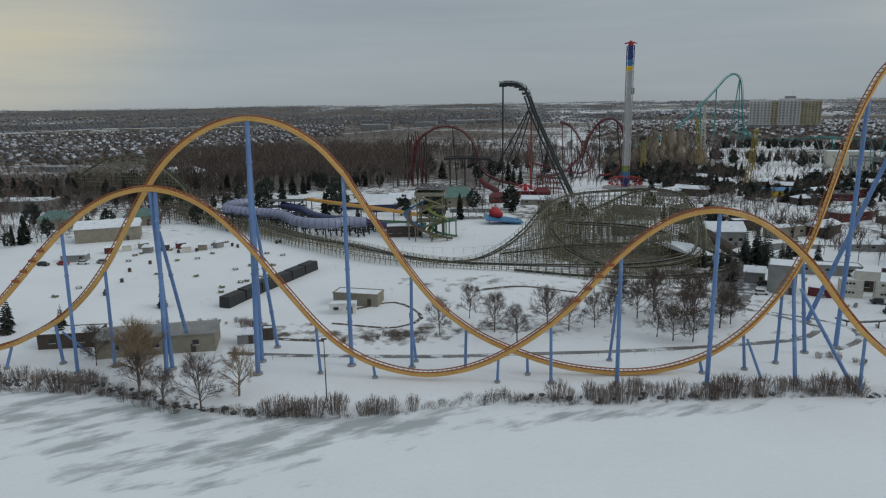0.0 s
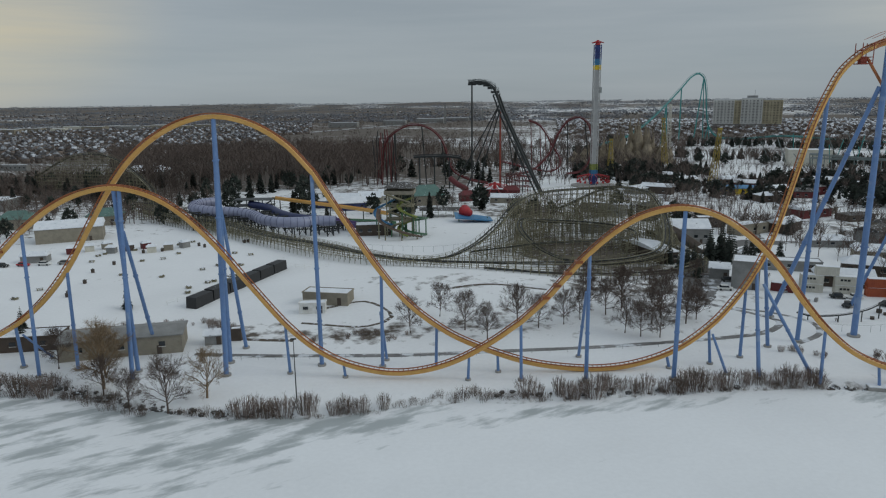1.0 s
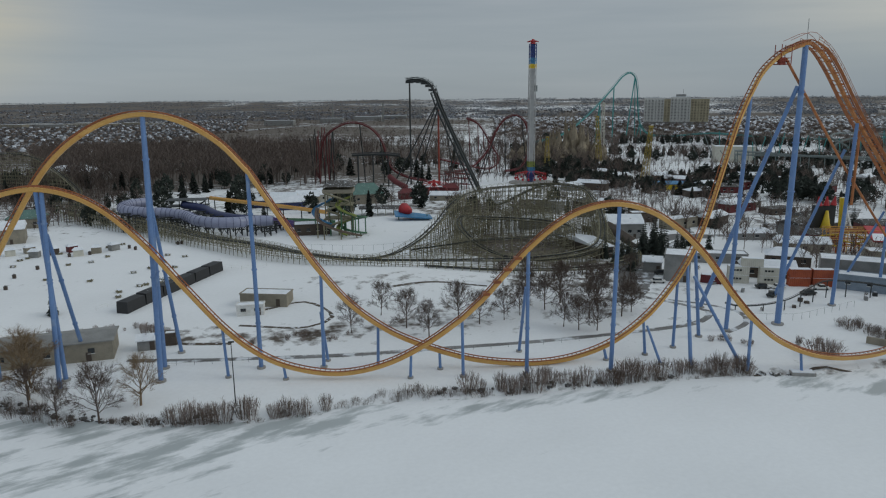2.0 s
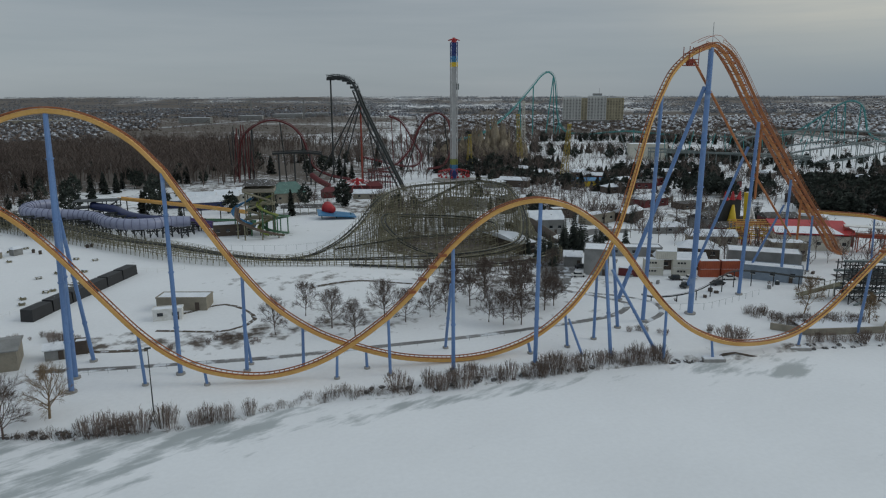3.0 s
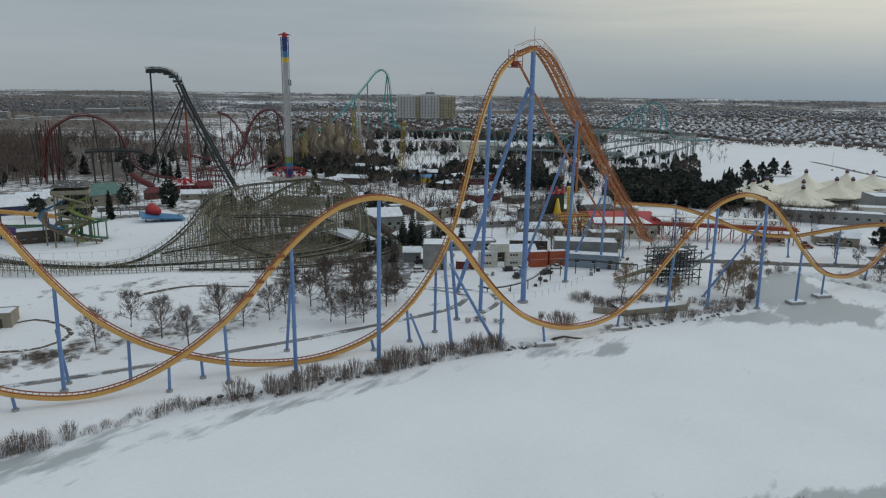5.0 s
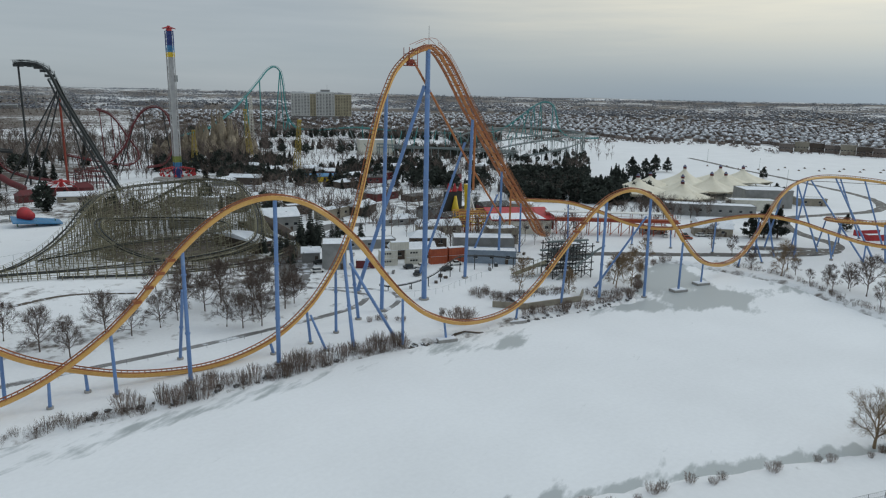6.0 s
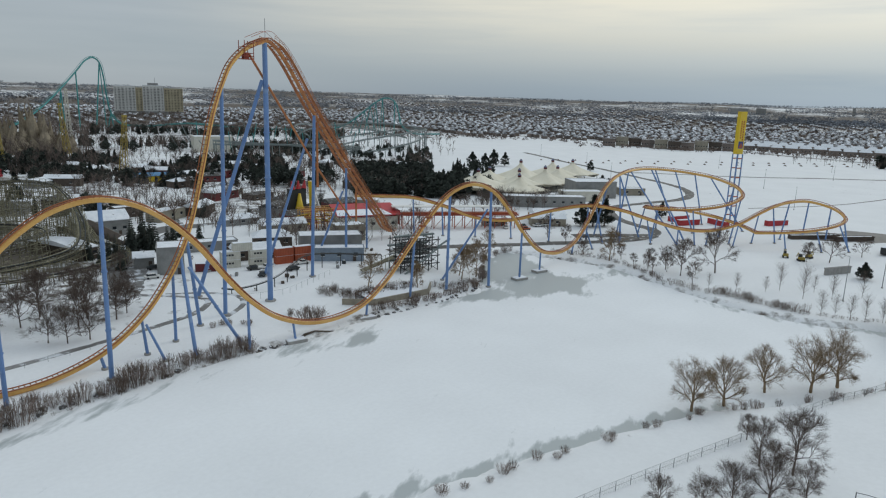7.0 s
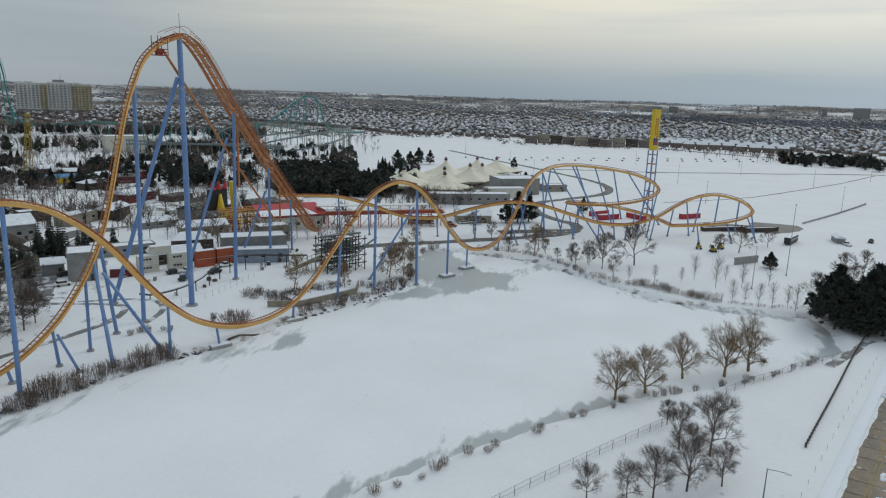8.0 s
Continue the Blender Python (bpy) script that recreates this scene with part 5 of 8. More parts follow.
def picnic_table(x, y, turn):
    o = thing("picnic_table", "snowy wooden picnic table in the field", "table", (x, y, ground_at(x, y)), "field furniture", turn=turn)
    part("tabletop", Geo().box(0, 0, 0.72, 1.9, 0.8, 0.08), TIMBER, o)
    part("snow_cover", Geo().box(0, 0, 0.8, 1.85, 0.76, 0.14), SNOW, o)
    for s in (-1, 1):
        part("bench", Geo().box(0, s * 0.75, 0.42, 1.9, 0.28, 0.06), TIMBER, o)
        part("leg", Geo().box(s * 0.7, 0, 0.0, 0.1, 1.5, 0.72, taper=0.6), TIMBER, o)


def bin_box(x, y, k):
    o = thing("litter_bin", "dark litter bin standing in the snow", "bin", (x, y, ground_at(x, y)), "litter bins")
    part("body", Geo().box(0, 0, 0, 0.9, 0.9, 1.2), DARKWALL, o)
    part("lid", Geo().hip(0, 0, 1.2, 0.9, 0.9, 0.35, over=0.1, ridge=0.1), DARKROOF, o)


RF = random.Random(3)
for k in range(34):
    x, y = RF.uniform(-125, -62), RF.uniform(205, 290)
    if k % 3:
        picnic_table(x, y, RF.uniform(0, 180))
    else:
        bin_box(x, y, k)
for k in range(16):
    picnic_table(-60 + RF.uniform(-12, 8), 225 + RF.uniform(-12, 14), RF.uniform(0, 180))
fence("rail_fence", [(-72, 196), (-66, 206), (-56, 216), (-50, 228)], 1.2, 3.0, "low white rail fence across the field", mat=WHITE, rails=(1.0, 0.5), mesh=False)
fence("rail_fence", [(-45, 240), (-38, 236), (-30, 240)], 1.4, 3.0, "low white rail fence beside the stands", mat=WHITE, rails=(1.0, 0.5), mesh=False)
building("field_kiosk", -142, 259, 9, 5, 2.6, 8, GREYWALL, "grey kiosk with a pitched snowy roof in the field", "kiosk", roof="gable", rise=1.3)
building("pavilion_hall", -150, 304, 26, 15, 6.0, 20, TAN, "wide tan hall under a snowy roof", roof="gable", rise=2.6)
building("green_roof_house", -190, 336, 15, 13, 5.0, 4, TAN, "house with a green hipped roof", roof="hip", roof_mat=GREENROOF, rise=3.5, windows=3)
building("green_roof_house", -152, 344, 15, 12, 4.5, 4, TAN, "house with a green hipped roof", roof="hip", roof_mat=GREENROOF, rise=3.5, windows=3)
building("park_hall", -230, 300, 40, 20, 5, 0, DARKWALL, "low dark hall under a snowy roof", windows=4)
building("park_hall", -205, 545, 34, 26, 8, 8, GREYWALL, "grey hall with a broad snowy roof in the woods", roof="hip", rise=4)
building("park_hall", -250, 400, 46, 20, 6, 0, GREYWALL, "low grey hall under a snowy roof")
for k in range(9):
    x, y = -135 + k * 5.2, 272 + (k % 3) * 4
    building("ride_kiosk", x, y, 3.4, 2.8, 2.4, RF.uniform(0, 60), (DARKRED, OFFWHITE, TAN, GREYWALL, DARKWALL)[k % 5], "small painted ride booth in the snow", "kiosk", roof="hip", rise=1.0, door=False, group="ride booths")
for k in range(4):
    car(-150 + k * 7, 251 + k, RF.uniform(-20, 20), (DARKSTEEL, RED, WHITE, GREYWALL)[k], "parked maintenance car in the snowy field")
# ---------------------------------------------------------------- the wooden coaster
wooden = thing("wooden_coaster", "weathered grey-green wooden roller coaster on a timber trestle", "roller coaster", (0, 0, 0))
WOOD_OUT = [(-150, 372, 9), (-128, 352, 10), (-107, 332, 9), (-75, 300, 7.5), (-52, 277, 6.5), (-30, 259, 6.0), (-15, 248, 4.6), (0, 241, 3.8), (12, 239.5, 5.0), (22, 243, 8.5), (31, 251, 13.5), (38, 262, 18.2), (46, 276, 20.8, 20), (58, 288, 21.6, 30),
            (74, 291, 22.2, 30), (88, 284, 23.5, 30), (95, 270, 23.0, 30), (96, 257, 19, 20), (94, 244, 12.5, 15), (88, 232, 8.0, 20), (76, 224, 6.6, 30), (60, 220.5, 6.2, 30), (42, 221, 6.4, 15), (22, 226, 6.0), (2, 234, 5.4), (-18, 243, 6.4), (-38, 258, 7.6), (-60, 280, 6.6),
            (-86, 305, 8.5), (-112, 330, 7), (-140, 356, 9)]
WOOD_IN = [(22, 248, 5), (34, 240, 8.0, 10), (48, 236, 10.2, 25), (64, 235, 10.8, 30), (78, 241, 10.6, 30), (84, 253, 10.2, 30), (79, 266, 10.4, 30), (66, 272, 11, 30), (52, 269, 12.4, 25), (43, 260, 14.5, 15), (40, 248, 13.2), (44, 238, 9), (52, 228, 6), (66, 225.5, 4.5), (82, 229, 5), (92, 238, 6)]
WOOD_SIDE = [(96, 250, 5.6), (101, 238, 5.0, 15), (100, 226, 4.6, 25), (92, 217, 4.4, 30), (80, 213, 4.2, 25), (62, 212, 4.4, 10), (44, 215, 4.6), (24, 222, 5.0)]
WOOD_FAR = [(88, 292, 22.0), (84, 304, 19.5), (79, 318, 14), (75, 330, 9), (71, 345, 5)]
WOOD_HILL = [(-250, 470, 14), (-225, 462, 26), (-205, 456, 29), (-188, 450, 26), (-172, 440, 17), (-158, 425, 9), (-150, 400, 8)]


def wooden_run(points, every=2.7, wide=1.35):
    p, side, up = track_frames(points, every / 2)
    deck = Geo()
    for k in (-1, 1):
        deck.sweep([[p[i] + side[i] * (k * 0.75 + a) + up[i] * b for a, b in ((-0.16, -0.35), (0.16, -0.35), (0.16, 0.0), (-0.16, 0.0))] for i in range(len(p))])
    part("track", deck, DARKSTEEL, wooden, "dark laminated track beams with steel strip")
    walkway = Geo()
    walkway.sweep([[p[i] + side[i] * (1.25 + a) + up[i] * b for a, b in ((-0.3, -0.45), (0.3, -0.45), (0.3, -0.38), (-0.3, -0.38))] for i in range(len(p))])
    part("walkway", walkway, TIMBER, wooden)
    for k in (-1, 1):
        for hh in (0.55, 1.0):
            rail = Geo().tube([p[i] + side[i] * (k * 1.6) + up[i] * hh for i in range(0, len(p), 2)], 0.05, 4)
            part("handrail", rail, TIMBER, wooden)
    zs = height(p[:, 0], p[:, 1])
    last = None
    for i in range(0, len(p), 2):
        n = Vector((*side[i][:2], 0)).normalized()
        z0, z1 = zs[i] - 0.3, p[i][2] - 0.3
        if z1 - z0 < 0.8:
            last = None
            continue
        g = Geo()
        c = Vector((*p[i][:2], 0))
        spread = [wide, wide + (z1 - z0) * 0.10]
        feet = []
        for k in (-1, 1):
            top, foot = c + n * (k * spread[0]), c + n * (k * spread[1])
            feet.append((foot, top))
            g.tube([foot + Vector((0, 0, z0)), top + Vector((0, 0, z1 + 1.2))], 0.125, 4, caps=False)
        if z1 - z0 > 9:
            g.tube([c + Vector((0, 0, z0)), c + Vector((0, 0, z1))], 0.11, 4, caps=False)
        ring = {}
        for j in range(1, int(z1 / 2.2) + 2):  # ledgers at even heights, so that they run level from bent to bent
            zz = min(j * 2.2, z1)
            if zz < z0 + 0.9:
                continue
            f = (zz - z0) / (z1 - z0)
            ring[j] = tuple(feet[k][0].lerp(feet[k][1], f) + Vector((0, 0, zz)) for k in (0, 1))
            g.tube(ring[j], 0.09, 4, caps=False)
            if (j + i // 2) % 4 == 0 and j - 1 in ring:
                g.tube([ring[j - 1][0], ring[j][1]], 0.06, 4, caps=False)
        if last:
            for j in ring:
                for s in (0, 1):
                    if j in last and (last[j][s] - ring[j][s]).length < every * 2.2:
                        g.tube([last[j][s], ring[j][s]], 0.085, 4, caps=False)
                if j - 2 in last and (j + i // 2) % 3 == 0 and (last[j - 2][0] - ring[j][0]).length < every * 3:
                    g.tube([last[j - 2][0], ring[j][0]], 0.06, 4, caps=False)
        part("trestle_bent", g, TIMBER, wooden)
        last = ring


wooden_run(WOOD_OUT, 2.5)
wooden_run(WOOD_IN)
wooden_run(WOOD_SIDE)
wooden_run(WOOD_FAR)
wooden_run(WOOD_HILL, 4.0)
# raking outriggers round the outside of the tall turn
p, side, up = track_frames(WOOD_OUT, 1.35)
reach_out = [i for i in range(0, len(p), 2) if p[i][2] > 9 and p[i][0] > 60 and p[i][1] > 225]
before = None
for i in reach_out:
    away = Vector((p[i][0] - 66, p[i][1] - 256, 0)).normalized()
    top, z0 = Vector(p[i]) + Vector((0, 0, -0.4)), ground_at(float(p[i][0]), float(p[i][1]))
    foot = Vector((*p[i][:2], z0)) + away * (1.6 + (p[i][2] - z0) * 0.46)
    g = Geo().tube([foot, top], 0.12, 4, caps=False)
    rungs = {j: top.lerp(foot, (top.z - j * 2.2) / (top.z - foot.z)) for j in range(2, int(top.z / 2.2) + 1)}
    for j, q in rungs.items():
        g.tube([q, (p[i][0], p[i][1], q.z)], 0.075, 4, caps=False)
        if before and j in before and (before[j] - q).length < 7:
            g.tube([before[j], q], 0.085, 4, caps=False)
    part("outrigger", g, TIMBER, wooden)
    before = rungs
# scaffold rows beside the tall turn
for row in range(3):
    for k in range(17):
        a = math.pi * (0.02 + 0.06 * k)
        x, y = 66 + (27 - row * 5) * math.cos(a), 258 + (27 - row * 5) * math.sin(a)
        g = Geo()
        z, top = ground_at(x, y), 17.5 - row * 3.2
        for dx in (-1.3, 1.3):
            g.tube([(x + dx, y, z - 0.2), (x + dx, y, top)], 0.10, 4, caps=False)
        for j in range(int((top - z) / 2.7) + 1):
            g.tube([(x - 1.3, y, z + j * 2.7), (x + 1.3, y, z + j * 2.7)], 0.07, 4, caps=False)
        part("trestle_bent", g, TIMBER, wooden)
building("lift_hut", 88, 246, 7, 26, 4, 14, DARKWALL, "long dark station shed of the wooden coaster", windows=3, roof="gable", rise=1.4)
building("station_house", 111, 272, 19, 13, 6.2, -8, GREYWALL, "grey gabled station house with a snowy roof", roof="gable", rise=3.0, windows=5)
b = thing("covered_ramp", "brown covered ramp down from the station house", "ramp", (106, 255, ground_at(106, 255)), turn=-80)
part("deck", Geo().add([(-10, -1.6, 4.4), (10, -1.6, 0.8), (10, 1.6, 0.8), (-10, 1.6, 4.4), (-10, -1.6, 4.9), (10, -1.6, 1.3), (10, 1.6, 1.3), (-10, 1.6, 4.9)],
                       [(3, 2, 1, 0), (4, 5, 6, 7), (0, 1, 5, 4), (1, 2, 6, 5), (2, 3, 7, 6), (3, 0, 4, 7)]), DARKWALL, b)
part("roof", Geo().add([(-10, -1.8, 7.0), (10, -1.8, 3.4), (10, 0, 4.2), (-10, 0, 7.8), (10, 1.8, 3.4), (-10, 1.8, 7.0)], [(0, 1, 2, 3), (3, 2, 4, 5)]), DARKWALL, b)
for k in range(5):
    for s in (-1.6, 1.6):
        part("post", Geo().box(-9 + k * 4.5, s, -0.2, 0.25, 0.25, 7.0 - k * 0.85), TIMBER, b)
strip("plaza", [(95, 262), (101, 250), (103, 238)], 15, SNOW, "snow-covered queue plaza", "plaza", lift=0.5)
fence("rail_fence", [(94, 236), (100, 232), (108, 236), (112, 244)], 1.2, 2.5, "queue rail beside the station", rails=(1.0, 0.5), mesh=False)
strip("road", [(74, 180), (84, 190), (92, 203), (100, 218), (108, 230), (120, 244)], 8.5, PAVING, "slushy grey service road", "road", lift=0.09)
for x, y, h in ((62, 194, 9), (70, 193, 9), (52, 196, 9), (78, 196, 8), (45, 197, 8), (90, 207, 8)):
    plant(OAKS, x, y, h, "leafless dark tree before the timber trestle", "bank trees")
for x, y, h in ((60, 250, 7), (66, 256, 6), (72, 248, 7), (56, 262, 6)):
    plant(SAPLINGS, x, y, h, "bare sapling inside the coaster's turn", "saplings")
strip("grass_bank", [(44, 250), (56, 257), (70, 262), (84, 262), (90, 252)], 12, SOIL, "dark grassy bank inside the turn", "bank", lift=0.35)

# ---------------------------------------------------------------- water park
def tube_slide(name, points, radius, mat, label, legs=6, leg_mat=DARKSTEEL, open_top=False, rib=None, group="water slides"):
    o = thing(name, label, "water slide", (0, 0, 0), group)
    s = spline(points, 1.2)
    n = len(s)
    t = np.gradient(s, axis=0)
    t /= np.linalg.norm(t, axis=1)[:, None]
    side = np.stack([t[:, 1], -t[:, 0], 0 * t[:, 0]], 1)
    side /= np.maximum(np.linalg.norm(side, axis=1), 1e-3)[:, None]
    up = np.cross(side, t)
    g = Geo()
    if open_top:
        shape = [(math.cos(a), math.sin(a)) for a in np.linspace(math.pi, 2 * math.pi, 7)] + [(0.88 * math.cos(a), 0.88 * math.sin(a)) for a in np.linspace(2 * math.pi, math.pi, 7)]
    else:
        shape = [(math.cos(a), math.sin(a)) for a in np.linspace(0, 2 * math.pi, 12, endpoint=False)]
    g.sweep([[s[i] + side[i] * (a * radius) + up[i] * (b * radius) for a, b in shape] for i in range(n)])
    part("chute", g, mat, o, smooth=not open_top)
    if rib:
        for i in range(0, n, 2):
            part("flange", Geo().sweep([[s[i] + t[i] * d + side[i] * (a * radius * 1.07) + up[i] * (b * radius * 1.07) for a, b in shape] for d in (-0.1, 0.1)]), rib, o)
    for k in range(legs):
        i = int((k + 0.5) * n / legs)
        part("leg", Geo().tube([(s[i][0], s[i][1], ground_at(s[i][0], s[i][1]) - 0.2), (s[i][0], s[i][1], s[i][2] - radius * 0.9)], 0.28, 7), leg_mat, o)
    return o


tube_slide("tube_slide", [(-96, 345, 12), (-104, 337, 12.0), (-103, 326, 11.6), (-92, 318, 11.2), (-80, 316, 10.6), (-72, 311, 10.0), (-66, 302, 9.4), (-58, 297, 9.0), (-49, 298, 8.6), (-42, 303, 8.2), (-34, 304, 7.8)], 2.3, LAVENDER,
           "lavender tube slide in ribbed segments on dark columns", 13, rib=RIB)
tube_slide("tube_slide", [(-80, 340, 11), (-70, 336, 9.5), (-62, 326, 8.0), (-52, 318, 7.2), (-40, 316, 6.5)], 1.9, DARKBLUE, "dark blue tube slide on dark columns", 6)
tube_slide("open_slide", [(-42, 320, 7.5), (-32, 314, 6.5), (-22, 310, 5.2), (-12, 309, 4.0)], 2.6, PURPLE, "wide open slide in purple plastic", 4, open_top=True)
tube_slide("open_slide", [(-72, 360, 12), (-52, 352, 10.2), (-30, 343, 8.4), (-12, 335, 6.6)], 1.6, YELLOW, "straight mustard-yellow flume on posts", 7, open_top=True)
tube_slide("open_slide", [(-34, 326, 5), (-20, 325, 4.4), (-8, 322, 3.8)], 2.2, GREEN, "green plastic slide run-out on posts", 3, open_top=True)
platform = thing("slide_tower", "steel stair tower with purple braces", "tower", (-78, 342, ground_at(-78, 342)))
for ax in (-9, -3, 3, 9):
    for ay in (-4, 4):
        part("post", Geo().tube([(ax, ay, -0.3), (ax, ay, 11)], 0.22, 6), DARKSTEEL, platform)
for zz in (4, 8, 11):
    part("deck", Geo().box(0, 0, zz, 19, 9, 0.25), DARKSTEEL, platform)
for k in range(3):
    part("stair", Geo().tube([(-9 + 6 * k, -4.6, 3.6 * k), (-3 + 6 * k, -4.6, 3.6 * (k + 1))], 0.35, 4), DARKSTEEL, platform)
for row in range(4):
    for k in range(11):
        x, y = -100 + k * 6.4 + row * 1.5, 318 - k * 1.9 + row * 6.5
        z, h = ground_at(x, y), 8.2 - 0.42 * k
        o = thing("slide_trestle", "dark steel trestle under the slides", "trestle", (x, y, z), "slide trestles", turn=(k * 31 + row * 17) % 40)
        for ax in (-1.4, 1.4):
            part("post", Geo().tube([(ax, 0, -0.3), (ax, 0, h)], 0.30, 5), DARKSTEEL, o)
        part("beam", Geo().box(0, 0, h, 5.2, 0.6, 0.6), DARKSTEEL, o)
        part("beam", Geo().box(0, 0, h * 0.5, 5.2, 0.5, 0.5), DARKSTEEL, o)
        part("brace", Geo().tube([(-1.4, 0, 0.2), (1.4, 0, h)], 0.14, 4).tube([(1.4, 0, 0.2), (-1.4, 0, h)], 0.14, 4), DARKSTEEL, o)
building("pool_house", -17, 303, 16, 9, 4.6, 4, DARKWALL, "dark pool house with a snowy roof", windows=4)
fence("wire_fence", [(-20, 268), (0, 262), (12, 262), (24, 268)], 2.2, 4.0, "wire fence around the water park", rails=(1.0,), mesh=False)
fence("boundary_wall", [(-120, 350), (-90, 318), (-60, 290), (-36, 270), (-16, 255)], 1.6, 3.0, "timber boundary fence along the wooden coaster", mat=TIMBER, rails=(1.0, 0.7, 0.4, 0.15), mesh=False, r=0.14)

tower = thing("slide_tower", "tall open slide tower with a dark roof", "tower", (-5, 300, ground_at(-5, 300)), turn=-6)
for ax in (-5.5, 0, 5.5):
    for ay in (-4, 4):
        part("post", Geo().tube([(ax, ay, -0.3), (ax, ay, 20)], 0.26, 6), TIMBER, tower)
for zz in (7, 13, 18.2):
    part("deck", Geo().box(0, 0, zz, 12.5, 9.5, 0.3), TIMBER, tower)
part("balustrade", Geo().box(0, -4.8, 18.5, 13, 0.2, 1.5).box(0, 4.8, 18.5, 13, 0.2, 1.5).box(-6.4, 0, 18.5, 0.2, 9.4, 1.5).box(6.4, 0, 18.5, 0.2, 9.4, 1.5), TAN, tower, "tan boarded balustrade")
part("roof", Geo().hip(0, 0, 21.3, 12, 9, 2.2, over=0.8), DARKROOF, tower, "dark hipped roof")
for ax in (-6, 6):
    for ay in (-4.4, 4.4):
        part("roof_post", Geo().box(ax, ay, 18.4, 0.3, 0.3, 3.0), TIMBER, tower)
for k in range(5):
    s = 1 if k % 2 else -1
    part("stair", Geo().tube([(-5 * s, -5.6, 0.5 + 3.6 * k), (5 * s, -5.6, 4.1 + 3.6 * k)], 0.5, 4), TIMBER, tower)


def spiral(cx, cy, r, z0, z1, turns, start, n=26):
    return [(cx + r * math.cos(start + 2 * math.pi * turns * k / n), cy + r * math.sin(start + 2 * math.pi * turns * k / n), z0 + (z1 - z0) * k / n) for k in range(n + 1)]


tube_slide("spiral_slide", spiral(-2, 294, 3.8, 19, 3.2, 1.6, 1.0), 0.85, LIME, "lime green spiral slide round the tower", 5, GREEN, True)
tube_slide("spiral_slide", spiral(-12, 298, 4.2, 18, 3.0, 1.2, 0.3), 0.8, SKYBLUE, "blue spiral slide round the tower", 5, GREEN, True)
tube_slide("spiral_slide", spiral(1, 299, 5.5, 12, 2.8, 1.3, 4.0), 0.8, GREEN, "green spiral slide beside the tower", 6, GREEN, True)
tube_slide("open_slide", [(-14, 294, 15), (-14, 288, 11), (-8, 285, 7.5), (-1, 286, 5), (4, 289, 3.2)], 0.9, BRUSH, "brown winding open slide on posts", 4, TIMBER, True)
basin = thing("bowl_slide", "bright blue splash slide with a red funnel", "water slide", (30, 331, ground_at(30, 331)))
part("slide_bed", Geo().add([(-9, -5, 2.2), (9, -6, 0.8), (9, 5, 0.8), (-9, 5, 3.4), (-9, -5, 2.8), (9, -6, 1.3), (9, 5, 1.3), (-9, 5, 4.0)],
                            [(3, 2, 1, 0), (4, 5, 6, 7), (0, 1, 5, 4), (1, 2, 6, 5), (2, 3, 7, 6), (3, 0, 4, 7)]), SKYBLUE, basin)
part("funnel", Geo().tube([(-4, 4, 4.4), (-1.5, 0, 4.2)], 3.4, 16, 1.6), RED, basin, "red funnel", smooth=True)
for k in (-7, 0, 7):
    part("leg", Geo().tube([(k, 0, -0.3), (k, 0, 2.2)], 0.25, 6), GREEN, basin)
for x, y, sx, sy, wall, lab in ((-37, 392, 15, 9, TAN, "yellow gabled cottage with a snowy roof"), (-24, 398, 13, 10, TAN, "yellow gabled cottage with a snowy roof"), (-47, 386, 14, 8, DARKBLUE, "dark blue cabin with a snowy roof"), (-33, 376, 16, 8, DARKBLUE, "dark blue cabin with a snowy roof"),
                             (-7, 405, 24, 14, OFFWHITE, "long white cabin with a snowy roof")):
    building("park_cabin", x, y, sx, sy, 4.0, RF.uniform(-14, 14), wall, lab, "cabin", roof="gable", rise=3, windows=3)
building("round_pavilion", 9, 392, 18, 16, 5.5, 10, TAN, "pavilion with a green pyramid roof", "pavilion", roof="hip", roof_mat=GREENROOF, rise=5.5, windows=3)
shelter = thing("open_shelter", "long dark-roofed open shelter with white tables", "shelter", (15.5, 347, ground_at(15.5, 347)), turn=-3)
part("roof", Geo().gable(0, 0, 3.4, 22, 6, 1.2), DARKROOF, shelter)
for k in range(6):
    for s in (-2.7, 2.7):
        part("post", Geo().box(-10 + k * 4, s, -0.2, 0.25, 0.25, 3.7), TIMBER, shelter)
for k in range(5):
    part("table", Geo().box(-8 + k * 4, 0, 0.7, 2.4, 1.2, 0.2), WHITE, shelter)
# ---------------------------------------------------------------- tall rides behind
dive = thing("dive_coaster", "black steel dive coaster with a flat top", "roller coaster", (0, 0, 0))
D_TRACK = [(81.3, 420.2, 0.7), (78.8, 422.7, 6.4), (72.5, 430.9, 21.6), (65.8, 440.1, 38.4), (59.5, 448.1, 54.3), (57.0, 452.4, 62.9), (54.9, 456.7, 68.0), (51.4, 462.1, 71.0), (45.5, 469.8, 72.4), (40.6, 474.3, 71.9)]
T_DIVE = lay_track(D_TRACK, dive, 1.5, 1.5, 1.0, 1.3, DARKSTEEL, DARKSTEEL, 2.0, 0.2)
for k in (-1.7, 1.7):
    part("catwalk_rail", Geo().tube([(x + k, y, z + 1.9) for x, y, z in [p[:3] for p in T_DIVE[::3]]], 0.09, 4), GREYTRACK, dive)
for i in range(3, len(T_DIVE) - 1, 4):
    x, y, z = T_DIVE[i]
    part("catwalk_frame", Geo().box(x, y, z - 1.2, 3.4, 1.2, 0.15).tube([(x - 1.6, y, z - 1.2), (x - 1.6, y, z + 1.9)], 0.07, 4).tube([(x + 1.6, y, z - 1.2), (x + 1.6, y, z + 1.9)], 0.07, 4), DARKSTEEL, dive)
